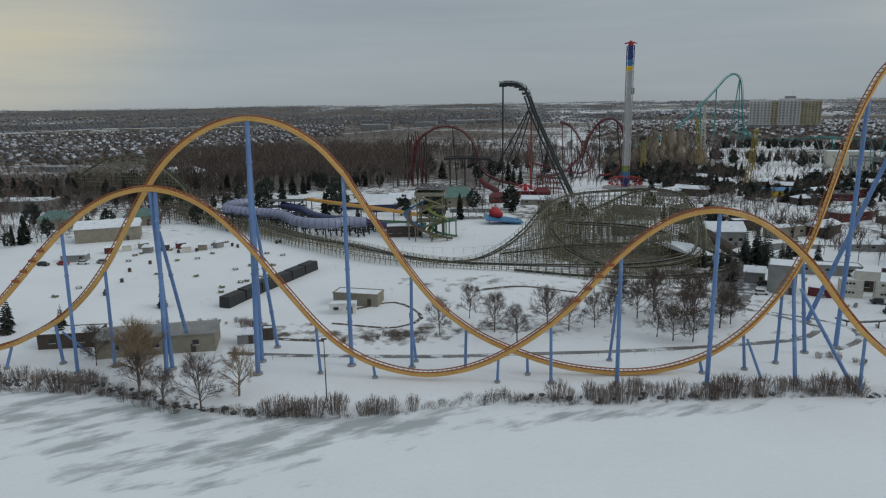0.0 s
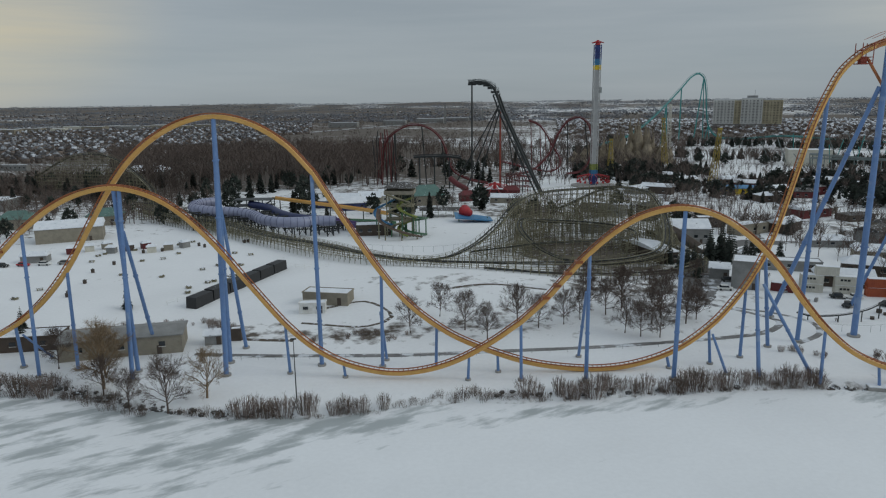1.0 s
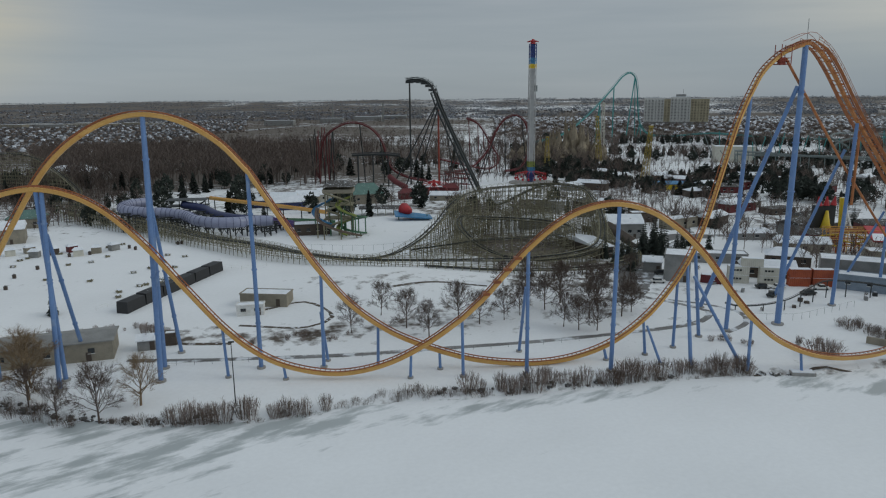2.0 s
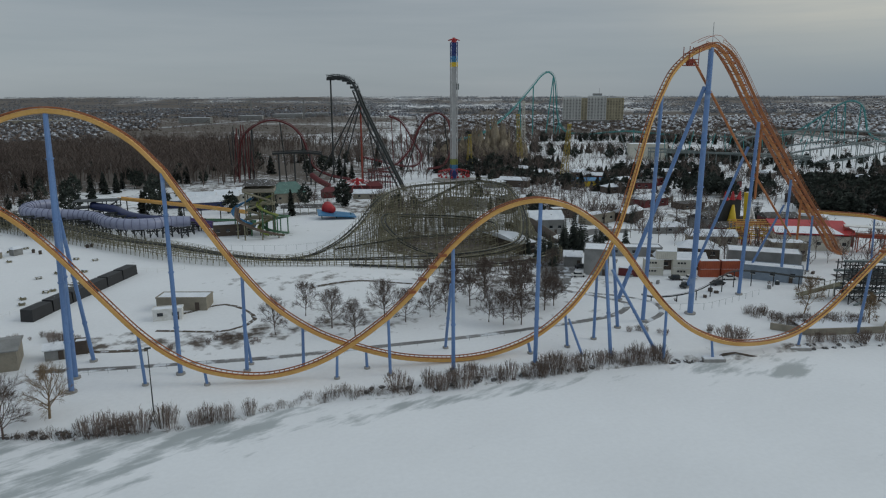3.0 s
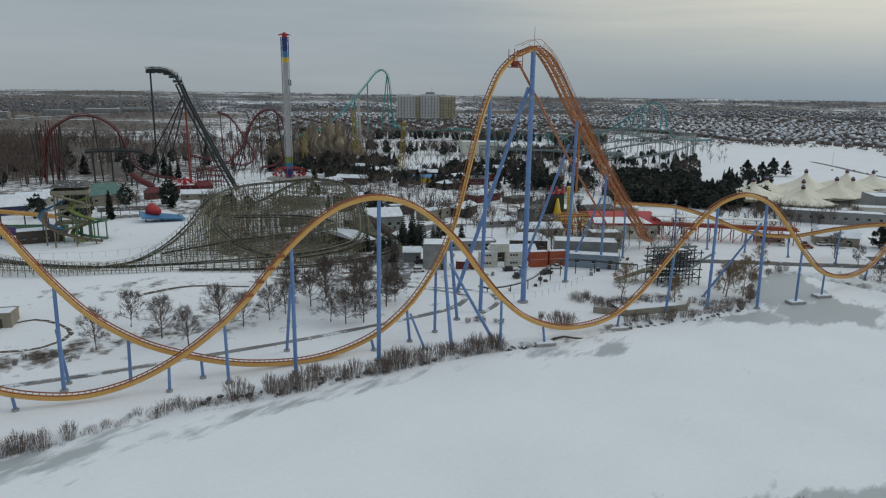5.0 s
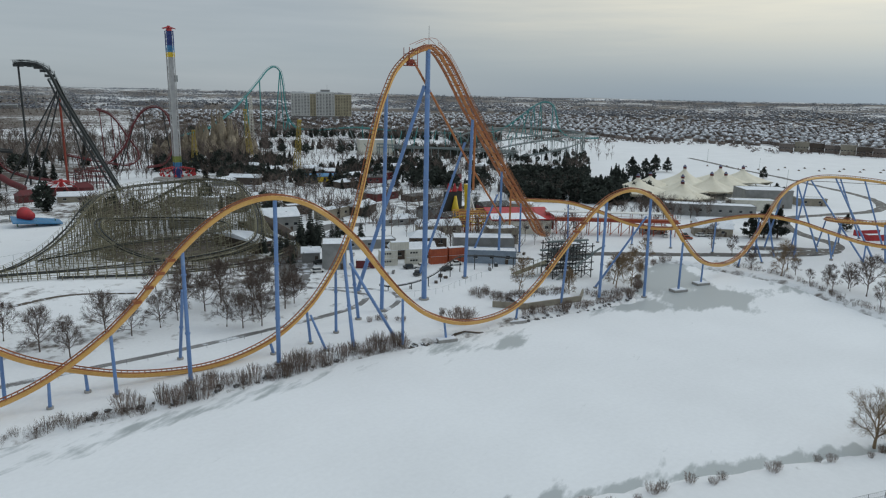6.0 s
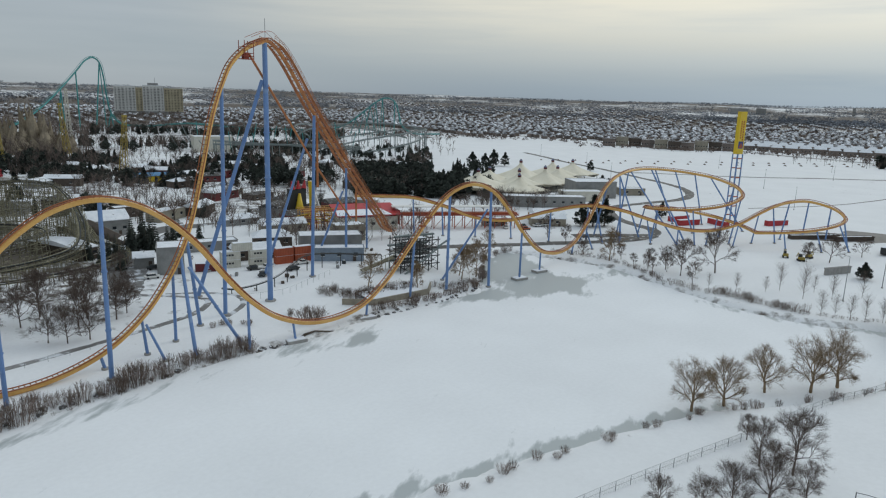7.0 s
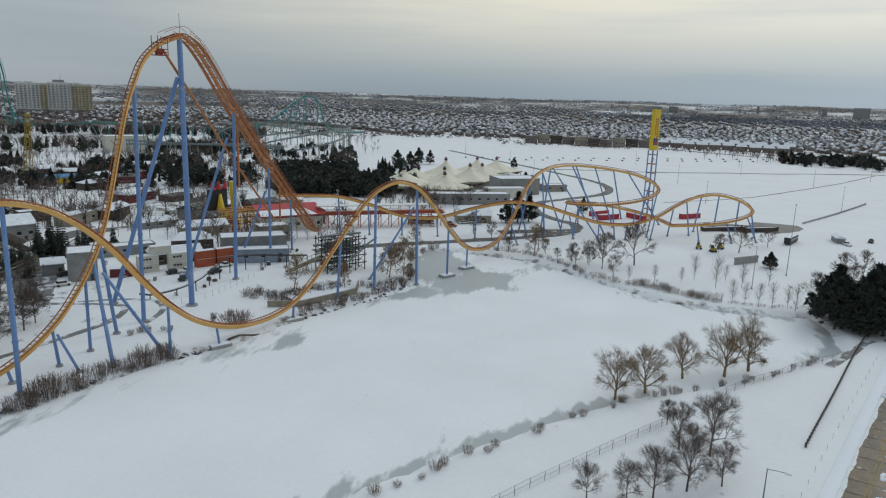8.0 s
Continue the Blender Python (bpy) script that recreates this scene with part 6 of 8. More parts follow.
for i in range(len(T_DIVE) * 3 // 4, len(T_DIVE) - 1, 3):
    x, y, z = T_DIVE[i]
    part("brake_frame", Geo().box(x, y, z - 1.6, 4.4, 1.0, 0.8), GREYTRACK, dive)
for q in [q for q in T_DIVE if q[2] > 66][::2]:
    part("top_walkway", Geo().box(q[0], q[1], q[2] - 1.9, 5.2, 2.6, 1.5).tube([(q[0] - 2.4, q[1], q[2] - 1), (q[0] - 2.4, q[1], q[2] + 1.8)], 0.12, 4).tube([(q[0] + 2.4, q[1], q[2] - 1), (q[0] + 2.4, q[1], q[2] + 1.8)], 0.12, 4), DARKSTEEL, dive)
slope = [q for q in T_DIVE if 3 < q[2] < 66]
for k in (-2.0, 2.0):
    part("lift_beam", Geo().tube([(q[0] + k, q[1], q[2] - 1.6) for q in slope], 0.55, 6), DARKSTEEL, dive)
for i in range(0, len(slope) - 2, 2):
    a, c = slope[i], slope[i + 2]
    part("lift_lacing", Geo().tube([(a[0] - 2.0, a[1], a[2] - 1.6), (c[0] + 2.0, c[1], c[2] - 1.6)], 0.16, 4), DARKSTEEL, dive)
column(dive, T_DIVE, (42.0, 471.1), 0.7, mat=DARKSTEEL)
for bx, by, f, rr in ((30.0, 473.5, 0.7, 0.5), (37.0, 457.0, 0.69, 0.5), (43.7, 456.2, 0.68, 0.5), (72.1, 468.3, 0.58, 0.42), (81.7, 483.7, 0.45, 0.4), (69.0, 485.3, 0.35, 0.35)):
    i = int(f * (len(T_DIVE) - 1))
    column(dive, T_DIVE, (bx, by), rr, tuple(T_DIVE[i][:2]), drop=1.2, mat=DARKSTEEL)
part("red_prop", Geo().tube([(58.9, 451.2, 1), (58.9, 452.2, 52.8)], 0.6, 8), RUSTRED, dive, "rust-red upright column")
building("ride_station", 56, 424, 19, 9, 4.0, -10, DARKRED, "dark red steel ride station", windows=4)
building("red_barn", 33, 402, 9, 6, 3.6, 12, DARKRED, "red barn with a rounded roof", "barn", roof="hip", roof_mat=DARKRED, rise=2.6)
building("red_barn", 62, 421, 10, 7, 3.8, -8, DARKRED, "red barn with a rounded roof", "barn", roof="hip", roof_mat=DARKRED, rise=2.6)
building("low_cabin", 56, 392, 20, 7, 3.0, -14, TAN, "low wooden cabin under snow", "cabin", roof="gable", rise=2, windows=3)

# red spinning ride under the dive coaster
spinner = thing("spinning_ride", "red steel spinning ride with tilted arms", "ride", (52, 424, ground_at(52, 424)), turn=-8)
part("platform", Geo().tube([(0, 0, -0.3), (0, 0, 1.0)], 9, 20), DARKRED, spinner)
part("hub", Geo().tube([(0, 0, 1.0), (0, 0, 8.5)], 1.4, 12, 0.9), RED, spinner)
for k in range(10):
    a = k * 0.628
    e = (9.5 * math.cos(a), 9.5 * math.sin(a), 5.2 + 1.6 * math.sin(a))
    part("arm", Geo().tube([(0, 0, 7.6), e], 0.3, 6, 0.18), RED, spinner)
    part("cabin", Geo().tube([(e[0], e[1], e[2] - 2.2), (e[0], e[1], e[2] - 0.8), (e[0], e[1], e[2])], 1.1, 8, 0.5), DARKRED, spinner)
for k in range(14):
    a = k * 0.4488
    part("fence_post", Geo().tube([(12 * math.cos(a), 12 * math.sin(a), -0.3), (12 * math.cos(a), 12 * math.sin(a), 2.6)], 0.14, 5), DARKRED, spinner)
for zz in (1.3, 2.5):
    part("fence_rail", Geo().tube([(12 * math.cos(a), 12 * math.sin(a), zz) for a in np.linspace(0, 6.2832, 29)], 0.1, 4), DARKRED, spinner)
RQ = random.Random(61)
stack = thing("ride_scaffold", "tangled dark red steel ride frame", "ride structure", (68, 436, ground_at(68, 436)), turn=12)
for a in range(6):
    for b in range(3):
        part("post", Geo().tube([(-9 + a * 3.6, -5 + b * 5, -0.3), (-9 + a * 3.6 + RQ.uniform(-0.8, 0.8), -5 + b * 5, RQ.uniform(8, 13))], 0.22, 5), DARKRED if (a + b) % 3 else DARKSTEEL, stack)
for zz in (3.5, 7.0, 10.0):
    for s_ in (-5, 0, 5):
        part("beam", Geo().tube([(-10, s_, zz), (0, s_, zz + 0.8), (10, s_, zz)], 0.2, 5), DARKRED, stack)

# swing tower
swing = thing("swing_tower", "slim white swing tower with coloured bands and red star", "tower ride", (124.5, 463, ground_at(124.5, 463)))
bands = ((0, 7, SIGNBLUE), (7, 11, SKYBLUE), (11, 15, LIME), (15, 77, TOWERGREY), (77, 80, SIGNYELLOW), (80, 84, SKYBLUE), (84, 93, SIGNBLUE))
for z0, z1, m in bands:
    g = Geo()
    for ax in (-1.9, 1.9):
        for ay in (-1.9, 1.9):
            g.tube([(ax, ay, z0), (ax, ay, z1)], 0.34, 6)
    n = max(1, int((z1 - z0) / 4))
    for k in range(n):
        a, b = z0 + (z1 - z0) * k / n, z0 + (z1 - z0) * (k + 1) / n
        for s in (-1.9, 1.9):
            g.tube([(-1.9, s, a), (1.9, s, b)], 0.1, 4)
            g.tube([(s, -1.9, b), (s, 1.9, a)], 0.1, 4)
    part("shaft_section", g, m, swing)
    part("shaft_core", Geo().box(0, 0, z0, 2.6, 2.6, z1 - z0), m, swing)
hub = part("star_hub", Geo().tube([(0, 0, 92.8), (0, 0, 96)], 2.0, 12, 0.8), RED, swing, "red star crown")
for k in range(8):
    a = k * math.pi / 4
    part("star_arm", Geo().tube([(0, 0, 95.2), (4.2 * math.cos(a), 4.2 * math.sin(a), 94.2)], 0.6, 5, 0.2), RED, swing)
ring = Geo()
for k in range(16):
    a = k * math.pi / 8
    ring.tube([(2.6 * math.cos(a), 2.6 * math.sin(a), 8.2), (11 * math.cos(a), 11 * math.sin(a), 6.4)], 0.22, 5, 0.14)
    part("swing_seat", Geo().box(10.6 * math.cos(a), 10.6 * math.sin(a), 2.6, 1.2, 1.2, 1.3).tube([(10.6 * math.cos(a), 10.6 * math.sin(a), 3.8), (10.6 * math.cos(a), 10.6 * math.sin(a), 6.6)], 0.12, 4), RED, swing)
part("carriage", ring, RED, swing, "red arm carriage at the tower's foot")
part("platform", Geo().tube([(0, 0, -0.5), (0, 0, 0.8)], 15, 24), CONCRETE, swing)
part("service_cabin", Geo().box(2.6, 0, 62, 1.6, 1.6, 4), GREYTRACK, swing)


def tube_track(name, parent, points, mat, r=0.7, step=3.0, rails=True):
    p, side, up = track_frames(points, step)
    part("spine", Geo().tube(p, r, 6), mat, parent, smooth=True)
    if rails:
        for k in (-1, 1):
            part("rail", Geo().tube(p + side * (k * r * 1.5) + up * (r * 1.6), r * 0.3, 4), mat, parent)
    return p


def prop(parent, base, top, r, mat):
    part("support_column", Geo().tube([(base[0], base[1], ground_at(*base) - 0.5), top], r, 6), mat, parent)


giga = thing("giga_coaster", "very tall teal steel roller coaster far behind the park", "roller coaster", (0, 0, 0))
G = tube_track("spine", giga, [(215, 790, 8), (255, 806, 17), (285, 823, 33), (318, 845, 57), (340, 860, 75), (354, 869, 87), (366, 876, 91), (375, 881, 86), (380, 884, 70), (383, 886, 48), (388, 888, 26), (400, 890, 12), (425, 880, 8)], TEAL, 0.9)
for f, dx, dy in ((0.40, 0, 14), (0.52, 5, 12), (0.66, -12, -6), (0.85, -4, 5)):
    x, y, z = G[int(f * (len(G) - 1))]
    prop(giga, (x + dx, y + dy), (x, y, z), 0.75, TEAL)
    prop(giga, (x - dx * 0.4, y - dy * 0.5), (x, y, z), 0.6, TEAL)
G = tube_track("spine", giga, [(425, 880, 8), (470, 850, 13), (520, 815, 9), (570, 770, 8), (605, 735, 9), (625, 716, 17), (643, 699, 35), (656, 687, 49), (665, 678, 53.5), (672, 671, 49), (676, 667, 34), (679, 664, 18), (690, 655, 8), (720, 630, 7)], TEAL, 0.8)
for f, dx, dy in ((0.50, 2, 3), (0.56, 3, 4), (0.62, 4, 5), (0.66, -5, 6), (0.70, 6, -6), (0.72, -9, 4), (0.74, 9, 3), (0.76, -3, -8), (0.80, 5, 5)):
    x, y, z = G[int(f * (len(G) - 1))]
    prop(giga, (x + dx, y + dy), (x, y, z), 0.6, TEAL)
    prop(giga, (x - dx, y - dy), (x, y, z), 0.45, TEAL)
junior = thing("steel_coaster", "tangled grey-green steel coaster among the trees", "roller coaster", (0, 0, 0))
J = []
for k in range(56):
    a = k * 0.42
    J.append((430 + 75 * math.cos(a * 0.63) + 36 * math.cos(a * 1.9), 520 + 60 * math.sin(a * 0.63) + 30 * math.sin(a * 1.9), 13 + 8 * math.sin(a * 1.37) + 6 * math.sin(a * 0.77)))
JT = tube_track("spine", junior, J, GREYTRACK, 0.55, 4.0)
for i in range(0, len(JT), 4):
    x, y, z = JT[i]
    prop(junior, (x + 0.5, y), (x, y, z), 0.35, GREYTRACK)
wheel = thing("big_wheel_ride", "pale blue lattice ride frame beyond the trees", "ride", (0, 0, 0))
for k in range(26):
    x, y = 330 + (k % 9) * 21, 560 + (k // 9) * 28
    prop(wheel, (x, y), (x + (k % 3 - 1) * 9, y + 4, 14 + (k * 7) % 17), 0.4, TEAL if k % 3 else GREYTRACK)

# red looping coaster and red boomerang
redc = thing("red_coaster", "dark red looping coaster on black columns", "roller coaster", (0, 0, 0))
R1 = tube_track("spine", redc, [(70, 505, 6), (90, 512, 8), (104, 516, 20), (112, 518, 36), (120, 519, 45), (127, 518, 47), (133, 517, 43), (136, 515, 32), (135, 512, 18), (128, 508, 8), (115, 504, 6)], DARKRED, 0.6, 2.0)
for f, dx in ((0.35, -8), (0.45, -10), (0.52, 2), (0.62, 6), (0.72, 8)):
    x, y, z = R1[int(f * (len(R1) - 1))]
    prop(redc, (x + dx, y + 4), (x, y, z), 0.42, DARKSTEEL)
R2 = tube_track("spine", redc, [(-22, 500, 5), (-20, 495, 20), (-17, 492, 32), (-9, 490, 40), (2, 489, 44), (14, 488, 41), (22, 487, 33), (26, 486, 22), (30, 478, 12), (40, 470, 7), (52, 462, 5)], DARKRED, 0.6, 2.0)
for f, dx in ((0.3, -3), (0.45, 3), (0.6, 3), (0.7, 1)):
    x, y, z = R2[int(f * (len(R2) - 1))]
    prop(redc, (x + dx, y + 3), (x, y, z), 0.42, DARKSTEEL)
for k in range(14):
    x, y = -24 + (k % 5) * 3.4, 488 + (k // 5) * 4.5
    prop(redc, (x, y), (x + (k % 3 - 1) * 2.5, y, 34 + (k * 5) % 8), 0.35, DARKRED if k % 2 else DARKSTEEL)
R3 = tube_track("spine", redc, [(2, 468, 23), (12, 466, 23.5), (24, 464, 23.5), (34, 462, 22.5)], DARKSTEEL, 0.8, 2.0)
for i in range(2, len(R3) - 2, 5):
    prop(redc, tuple(R3[i][:2]), tuple(R3[i]), 0.5, DARKSTEEL)
R4 = tube_track("spine", redc, [(96, 560, 44), (104, 553, 40), (112, 545, 26), (118, 538, 12), (110, 530, 6), (90, 528, 9), (70, 530, 14)], DARKRED, 0.6, 2.0)
for i in range(1, len(R4) - 2, 4):
    prop(redc, (R4[i][0] + 2, R4[i][1] + 3), tuple(R4[i]), 0.35, DARKRED)
tube_slide("red_slide", [(26, 452, 10), (30, 446, 7), (36, 440, 4)], 1.8, DARKRED, "dark red curved tube slide", 2)

# yellow lattice pylons
PYLON = material("faded yellow steel", (0.36, 0.27, 0.05), 0.6, scale=0.2, fine=2)


def pylon(x, y, h, lean, mat, label):
    o = thing("lattice_pylon", label, "pylon", (x, y, ground_at(x, y)), "lattice pylons")
    g = Geo()
    n = int(h / 3)
    for ax, ay in ((-1, -1), (1, -1), (1, 1), (-1, 1)):
        g.tube([(ax * 2.2, ay * 2.2, -0.3), (ax * 0.8 + lean, ay * 0.8, h)], 0.24, 5)
    for k in range(n):
        f0, f1 = k / n, (k + 1) / n
        for ax, ay, bx, by in ((-1, -1, 1, -1), (1, -1, 1, 1), (1, 1, -1, 1), (-1, 1, -1, -1)):
            w0, w1 = 2.2 - 1.4 * f0, 2.2 - 1.4 * f1
            g.tube([(ax * w0 + lean * f0, ay * w0, h * f0), (bx * w1 + lean * f1, by * w1, h * f1)], 0.14, 4)
    part("lattice", g, mat, o)
    part("cap", Geo().box(lean, 0, h, 2.4, 2.4, 1.4), mat, o)
    return o


pylon(203, 540, 42, -3.5, PYLON, "yellow lattice pylon leaning over the park")
pylon(194, 433, 38, 3.0, PYLON, "yellow lattice pylon leaning over the park")
pylon(160, 545, 26, 0, PYLON, "slim yellow pylon with a red cabin")
pylon(250, 660, 52, 0, OFFWHITE, "slim pale mast behind the mountain")

# rock mountain
rock = Geo()
RM = random.Random(5)
for k in range(100):
    cx, cy = 200 + RM.uniform(-42, 42), 640 + RM.uniform(-18, 26)
    h, r = RM.uniform(10, 26) * math.exp(-((cx - 205) / 44) ** 2) + 17 * math.exp(-((cx - 214) / 13) ** 2) * RM.uniform(0.6, 1.0) + 4, RM.uniform(3.5, 7.5)
    rings = []
    z0 = ground_at(cx, cy) - 1
    for j in range(7):
        f = j / 6
        w = r * (1 - f) ** 1.05 * RM.uniform(0.65, 1.3)
        ox, oy = RM.uniform(-1, 1), RM.uniform(-1, 1)
        rings.append([(cx + ox + w * math.cos(a) * RM.uniform(0.6, 1.3), cy + oy + w * math.sin(a) * RM.uniform(0.6, 1.3), z0 + h * f + RM.uniform(-1.2, 1.2) * (0 < j)) for a in np.linspace(0, 6.283, 8, endpoint=False)])
    rock.sweep(rings)
solid("rock_mountain", rock, ROCK, "craggy tan artificial mountain with snow in its folds", "mountain")

# buildings round the park's middle
building("pool_complex", 200, 412, 26, 10, 3.6, -12, SIGNYELLOW, "low yellow hall with a bright blue roof", roof="gable", roof_mat=SKYBLUE, rise=1.6, windows=4)
building("warehouse", 345, 583, 34, 18, 14, -20, OFFWHITE, "plain white warehouse with a snowy roof", windows=0)
RP = random.Random(11)
for k in range(64):
    az, d = radians(RP.uniform(14, 46)), RP.uniform(265, 560)
    x, y = d * math.sin(az), d * math.cos(az)
    if abs(az - radians(15)) < 0.05 and d > 400 or (d < 300 and az < radians(30)) or (az > radians(38) and d < 330):
        continue
    building("park_building", x, y, RP.uniform(7, 20), RP.uniform(6, 11), RP.uniform(2.6, 5.0), RP.uniform(-40, 40), RP.choice((TAN, DARKWALL, DARKWALL, GREYWALL, DARKRED)), "low park building under a snowy roof", roof=RP.choice(("gable", "flat", "hip")),
             roof_mat=RP.choice((None, None, DARKROOF)), rise=1.8, windows=RP.choice((2, 3)), door=False, group="park buildings")
for pts in ([(120, 244), (140, 262), (170, 268), (190, 285), (185, 320), (200, 360), (240, 380)], [(140, 262), (150, 300), (140, 340), (150, 400), (180, 460)], [(190, 285), (230, 290), (260, 320)]):
    strip("walkway", pts, 6.5, PAVING, "slushy park walkway", "path", lift=0.08, step=6)

OCHREWALL = material("ochre cladding", (0.50, 0.44, 0.30), 0.8, scale=0.1, fine=1)
# the pale apartment block far off: four wings side by side
hx, hy = 1560 * math.sin(radians(26.27)), 1560 * math.cos(radians(26.27))
for mid, w, h, wall, floors, lab in ((-45, 40, 57, WHITE, 14, "white apartment wing with rows of dark windows"), (-18.5, 13, 55, OCHREWALL, 13, "narrow ochre stair wing between white ones"),
                                     (8, 40, 59, WHITE, 15, "tall white apartment wing with a plant room on its roof"), (46.5, 36, 55, OCHREWALL, 13, "ochre apartment wing with rows of dark windows")):
    x, y = hx + mid * math.cos(radians(-26.3)), hy + mid * math.sin(radians(-26.3))
    o = thing("apartment_wing", lab, "apartment building", (x, y, ground_at(hx, hy)), "apartment wings", turn=-26.3)
    part("wall", Geo().box(0, 0, -2, w, 24, h + 2), wall, o)
    part("roof", Geo().box(0, 0, h, w * 0.98, 23, 0.8), ROOF_SNOW, o)
    part("podium", Geo().box(0, -18, -3, w, 10, 11), GREYWALL, o)
    if h > 58:
        part("plant_room", Geo().box(0, 0, h + 0.8, w * 0.5, 12, 4.5), GREYWALL, o)
        part("mast", Geo().tube([(4, 0, h + 5), (4, 0, h + 16)], 0.3, 5), WIRE, o)
    cols = max(2, round(w / 6.5))
    for k in range(floors):
        z = 11 + k * (h - 13) / floors
        for c in range(cols):
            cxx = -w / 2 + w * (c + 0.5) / cols
            part("window_band", Geo().box(cxx, -12.15, z, w / cols * (0.55 if (c + (mid > 0)) % 3 else 0.3), 0.3, 1.05), GLASS, o)
        if wall is WHITE:
            part("balcony", Geo().box(0, -12.6, z - 0.9, w * 0.94, 0.9, 0.7), WHITE, o)
    for e in (-1, 1):
        part("pier", Geo().box(e * (w / 2 - 0.9), -12.7, 0, 1.5, 1.6, h), wall, o)
# ---------------------------------------------------------------- lift hill dressing
for k in (-1.9, 1.9):
    p, side, up = track_frames(LIFT[:-1], 2.0)
    part("catwalk", Geo().sweep([[p[i] + side[i] * (k + a) + up[i] * b for a, b in ((-0.45, 0.1), (0.45, 0.1), (0.45, 0.2), (-0.45, 0.2))] for i in range(len(p))]), LIFTORANGE, coaster, "rust-red steel catwalk beside the lift")
    for hh in (0.75, 1.3):
        part("handrail", Geo().tube(p + side * (k * 1.2) + up * hh, 0.07, 4), LIFTORANGE, coaster)
    g = Geo()
    for i in range(0, len(p), 1):
        g.tube([p[i] + side[i] * (k * 1.2) + up[i] * 0.1, p[i] + side[i] * (k * 1.2) + up[i] * 1.3], 0.05, 4, caps=False)
    part("handrail_post_set", g, LIFTORANGE, coaster, kind="stuff")
p, side, up = track_frames(LIFT[:-1], 2.0)
g = Geo()
for i in range(0, len(p) - 2, 2):
    g.tube([p[i] - side[i] * 1.6 - up[i] * 0.3, p[i + 1] + side[i + 1] * 1.6 - up[i + 1] * 0.3], 0.11, 4, caps=False)
    g.tube([p[i] - side[i] * 1.6 - up[i] * 0.3, p[i] + side[i] * 1.6 - up[i] * 0.3], 0.11, 4, caps=False)
part("lift_truss", g, LIFTORANGE, coaster, kind="stuff")
drive_cage = Geo().box(102.0, 154.5, 66.4, 2.8, 2.8, 0.2).box(102.0, 154.9, 66.6, 1.4, 1.2, 1.5)
for sx, sy in ((-1.3, -1.3), (1.3, -1.3), (1.3, 1.3), (-1.3, 1.3)):
    drive_cage.tube([(102.0 + sx, 154.5 + sy, 66.4), (102.0 + sx, 154.5 + sy, 71.0)], 0.12, 4)
for hh in (67.2, 67.9, 69.4):
    drive_cage.tube([(100.7, 153.2, hh), (103.3, 153.2, hh), (103.3, 155.8, hh), (100.7, 155.8, hh), (100.7, 153.2, hh)], 0.07, 4)
part("lift_drive_platform", drive_cage, RUSTRED, coaster, "rust-red caged platform under the crest")
part("tie_beam", Geo().tube([(103, 154.8, 67.8), (132, 168, 40), (158, 178.5, 16)], 0.32, 8), LIFTORANGE, coaster, "long rust-red diagonal brace")
for x, y, z0, z1 in ((135.5, 168.6, 30, 50), (163, 181.3, 14, 27)):
    part("hanger", Geo().tube([(x, y, z0), (x, y, z1)], 0.34, 8), LIFTORANGE, coaster, "orange hanger strut")
for s in (-1.4, 1.4):
    crest = [q for q in T_LIFT if q[2] > 62]
    part("crest_rail", Geo().tube([(q[0], q[1] + s, q[2] + 2.4) for q in crest[::2]], 0.06, 4), BRICKRED, coaster)
part("antenna", Geo().tube([(108.6, 155.8, 71), (108.6, 155.8, 77)], 0.07, 5), WIRE, coaster)
# a red train resting on the slope of the near hill, and one on the far left
def brake_box(line, x0, x1, label):
    idx = [i for i in range(len(line)) if x0 <= line[i][0] <= x1]
    for i in idx[::3]:
        q = line[i]
        part("brake_unit", Geo().box(q[0], q[1], q[2] + 0.3, 1.5, 1.5, 0.55), ORANGE, coaster, label)


brake_box(T_CAM, 27, 34, "rust-red brake unit on the track")
brake_box(T_RET, -93, -86, "rust-red brake unit on the track")
brake_box(T_BUN, 140, 147, "rust-red brake unit on the track")

# columns of the helix, the last turn and the way home
for bx, by, at, r in ((273, 124, (276, 136), 0.4), (262, 127, (276, 136.3), 0.4), (268, 132, (283, 136), 0.4), (272, 107, (285, 135.5), 0.4), (318, 128, (300, 131), 0.4), (282, 108, (298, 133), 0.45), (302, 112, (308, 125), 0.4), (329, 118, (313, 118), 0.4),
                      (326, 98, (315, 111), 0.4), (300, 100, (309, 99), 0.4), (290, 92, (296, 91), 0.36), (276, 101, (274, 102), 0.36), (272, 118, (273, 117), 0.36), (285, 130, (283, 127), 0.36), (299, 128, (297, 127), 0.36), (306, 104, (307, 104), 0.34)):
    column(coaster, T_BUN, (bx, by), r, at)
for bx, by, at, r in ((298, 72, (297, 73), 0.34), (304, 60, (305, 63), 0.34), (313, 52, (315, 57), 0.36), (325, 55, (324, 57.5), 0.4), (333, 65, (330, 64), 0.4), (331, 74, (328, 72.5), 0.4), (319, 80, (319, 78), 0.38), (308, 79, (309, 81.5), 0.36), (300, 86, (300, 84.5), 0.36),
                      (286, 89, (290, 89), 0.34), (279, 97.5, (279, 97), 0.34), (270, 106, (270, 106), 0.34), (265, 115, (262, 116), 0.36), (255, 124, (256, 125), 0.4), (251, 137, (249, 136), 0.4), (238, 147, (240, 148), 0.38), (231, 161, (230, 161), 0.36), (222, 173, (221, 172), 0.36),
                      (213, 183, (212, 183), 0.4), (205, 192, (204, 192), 0.4)):
    column(coaster, T_LAST, (bx, by), r, at)
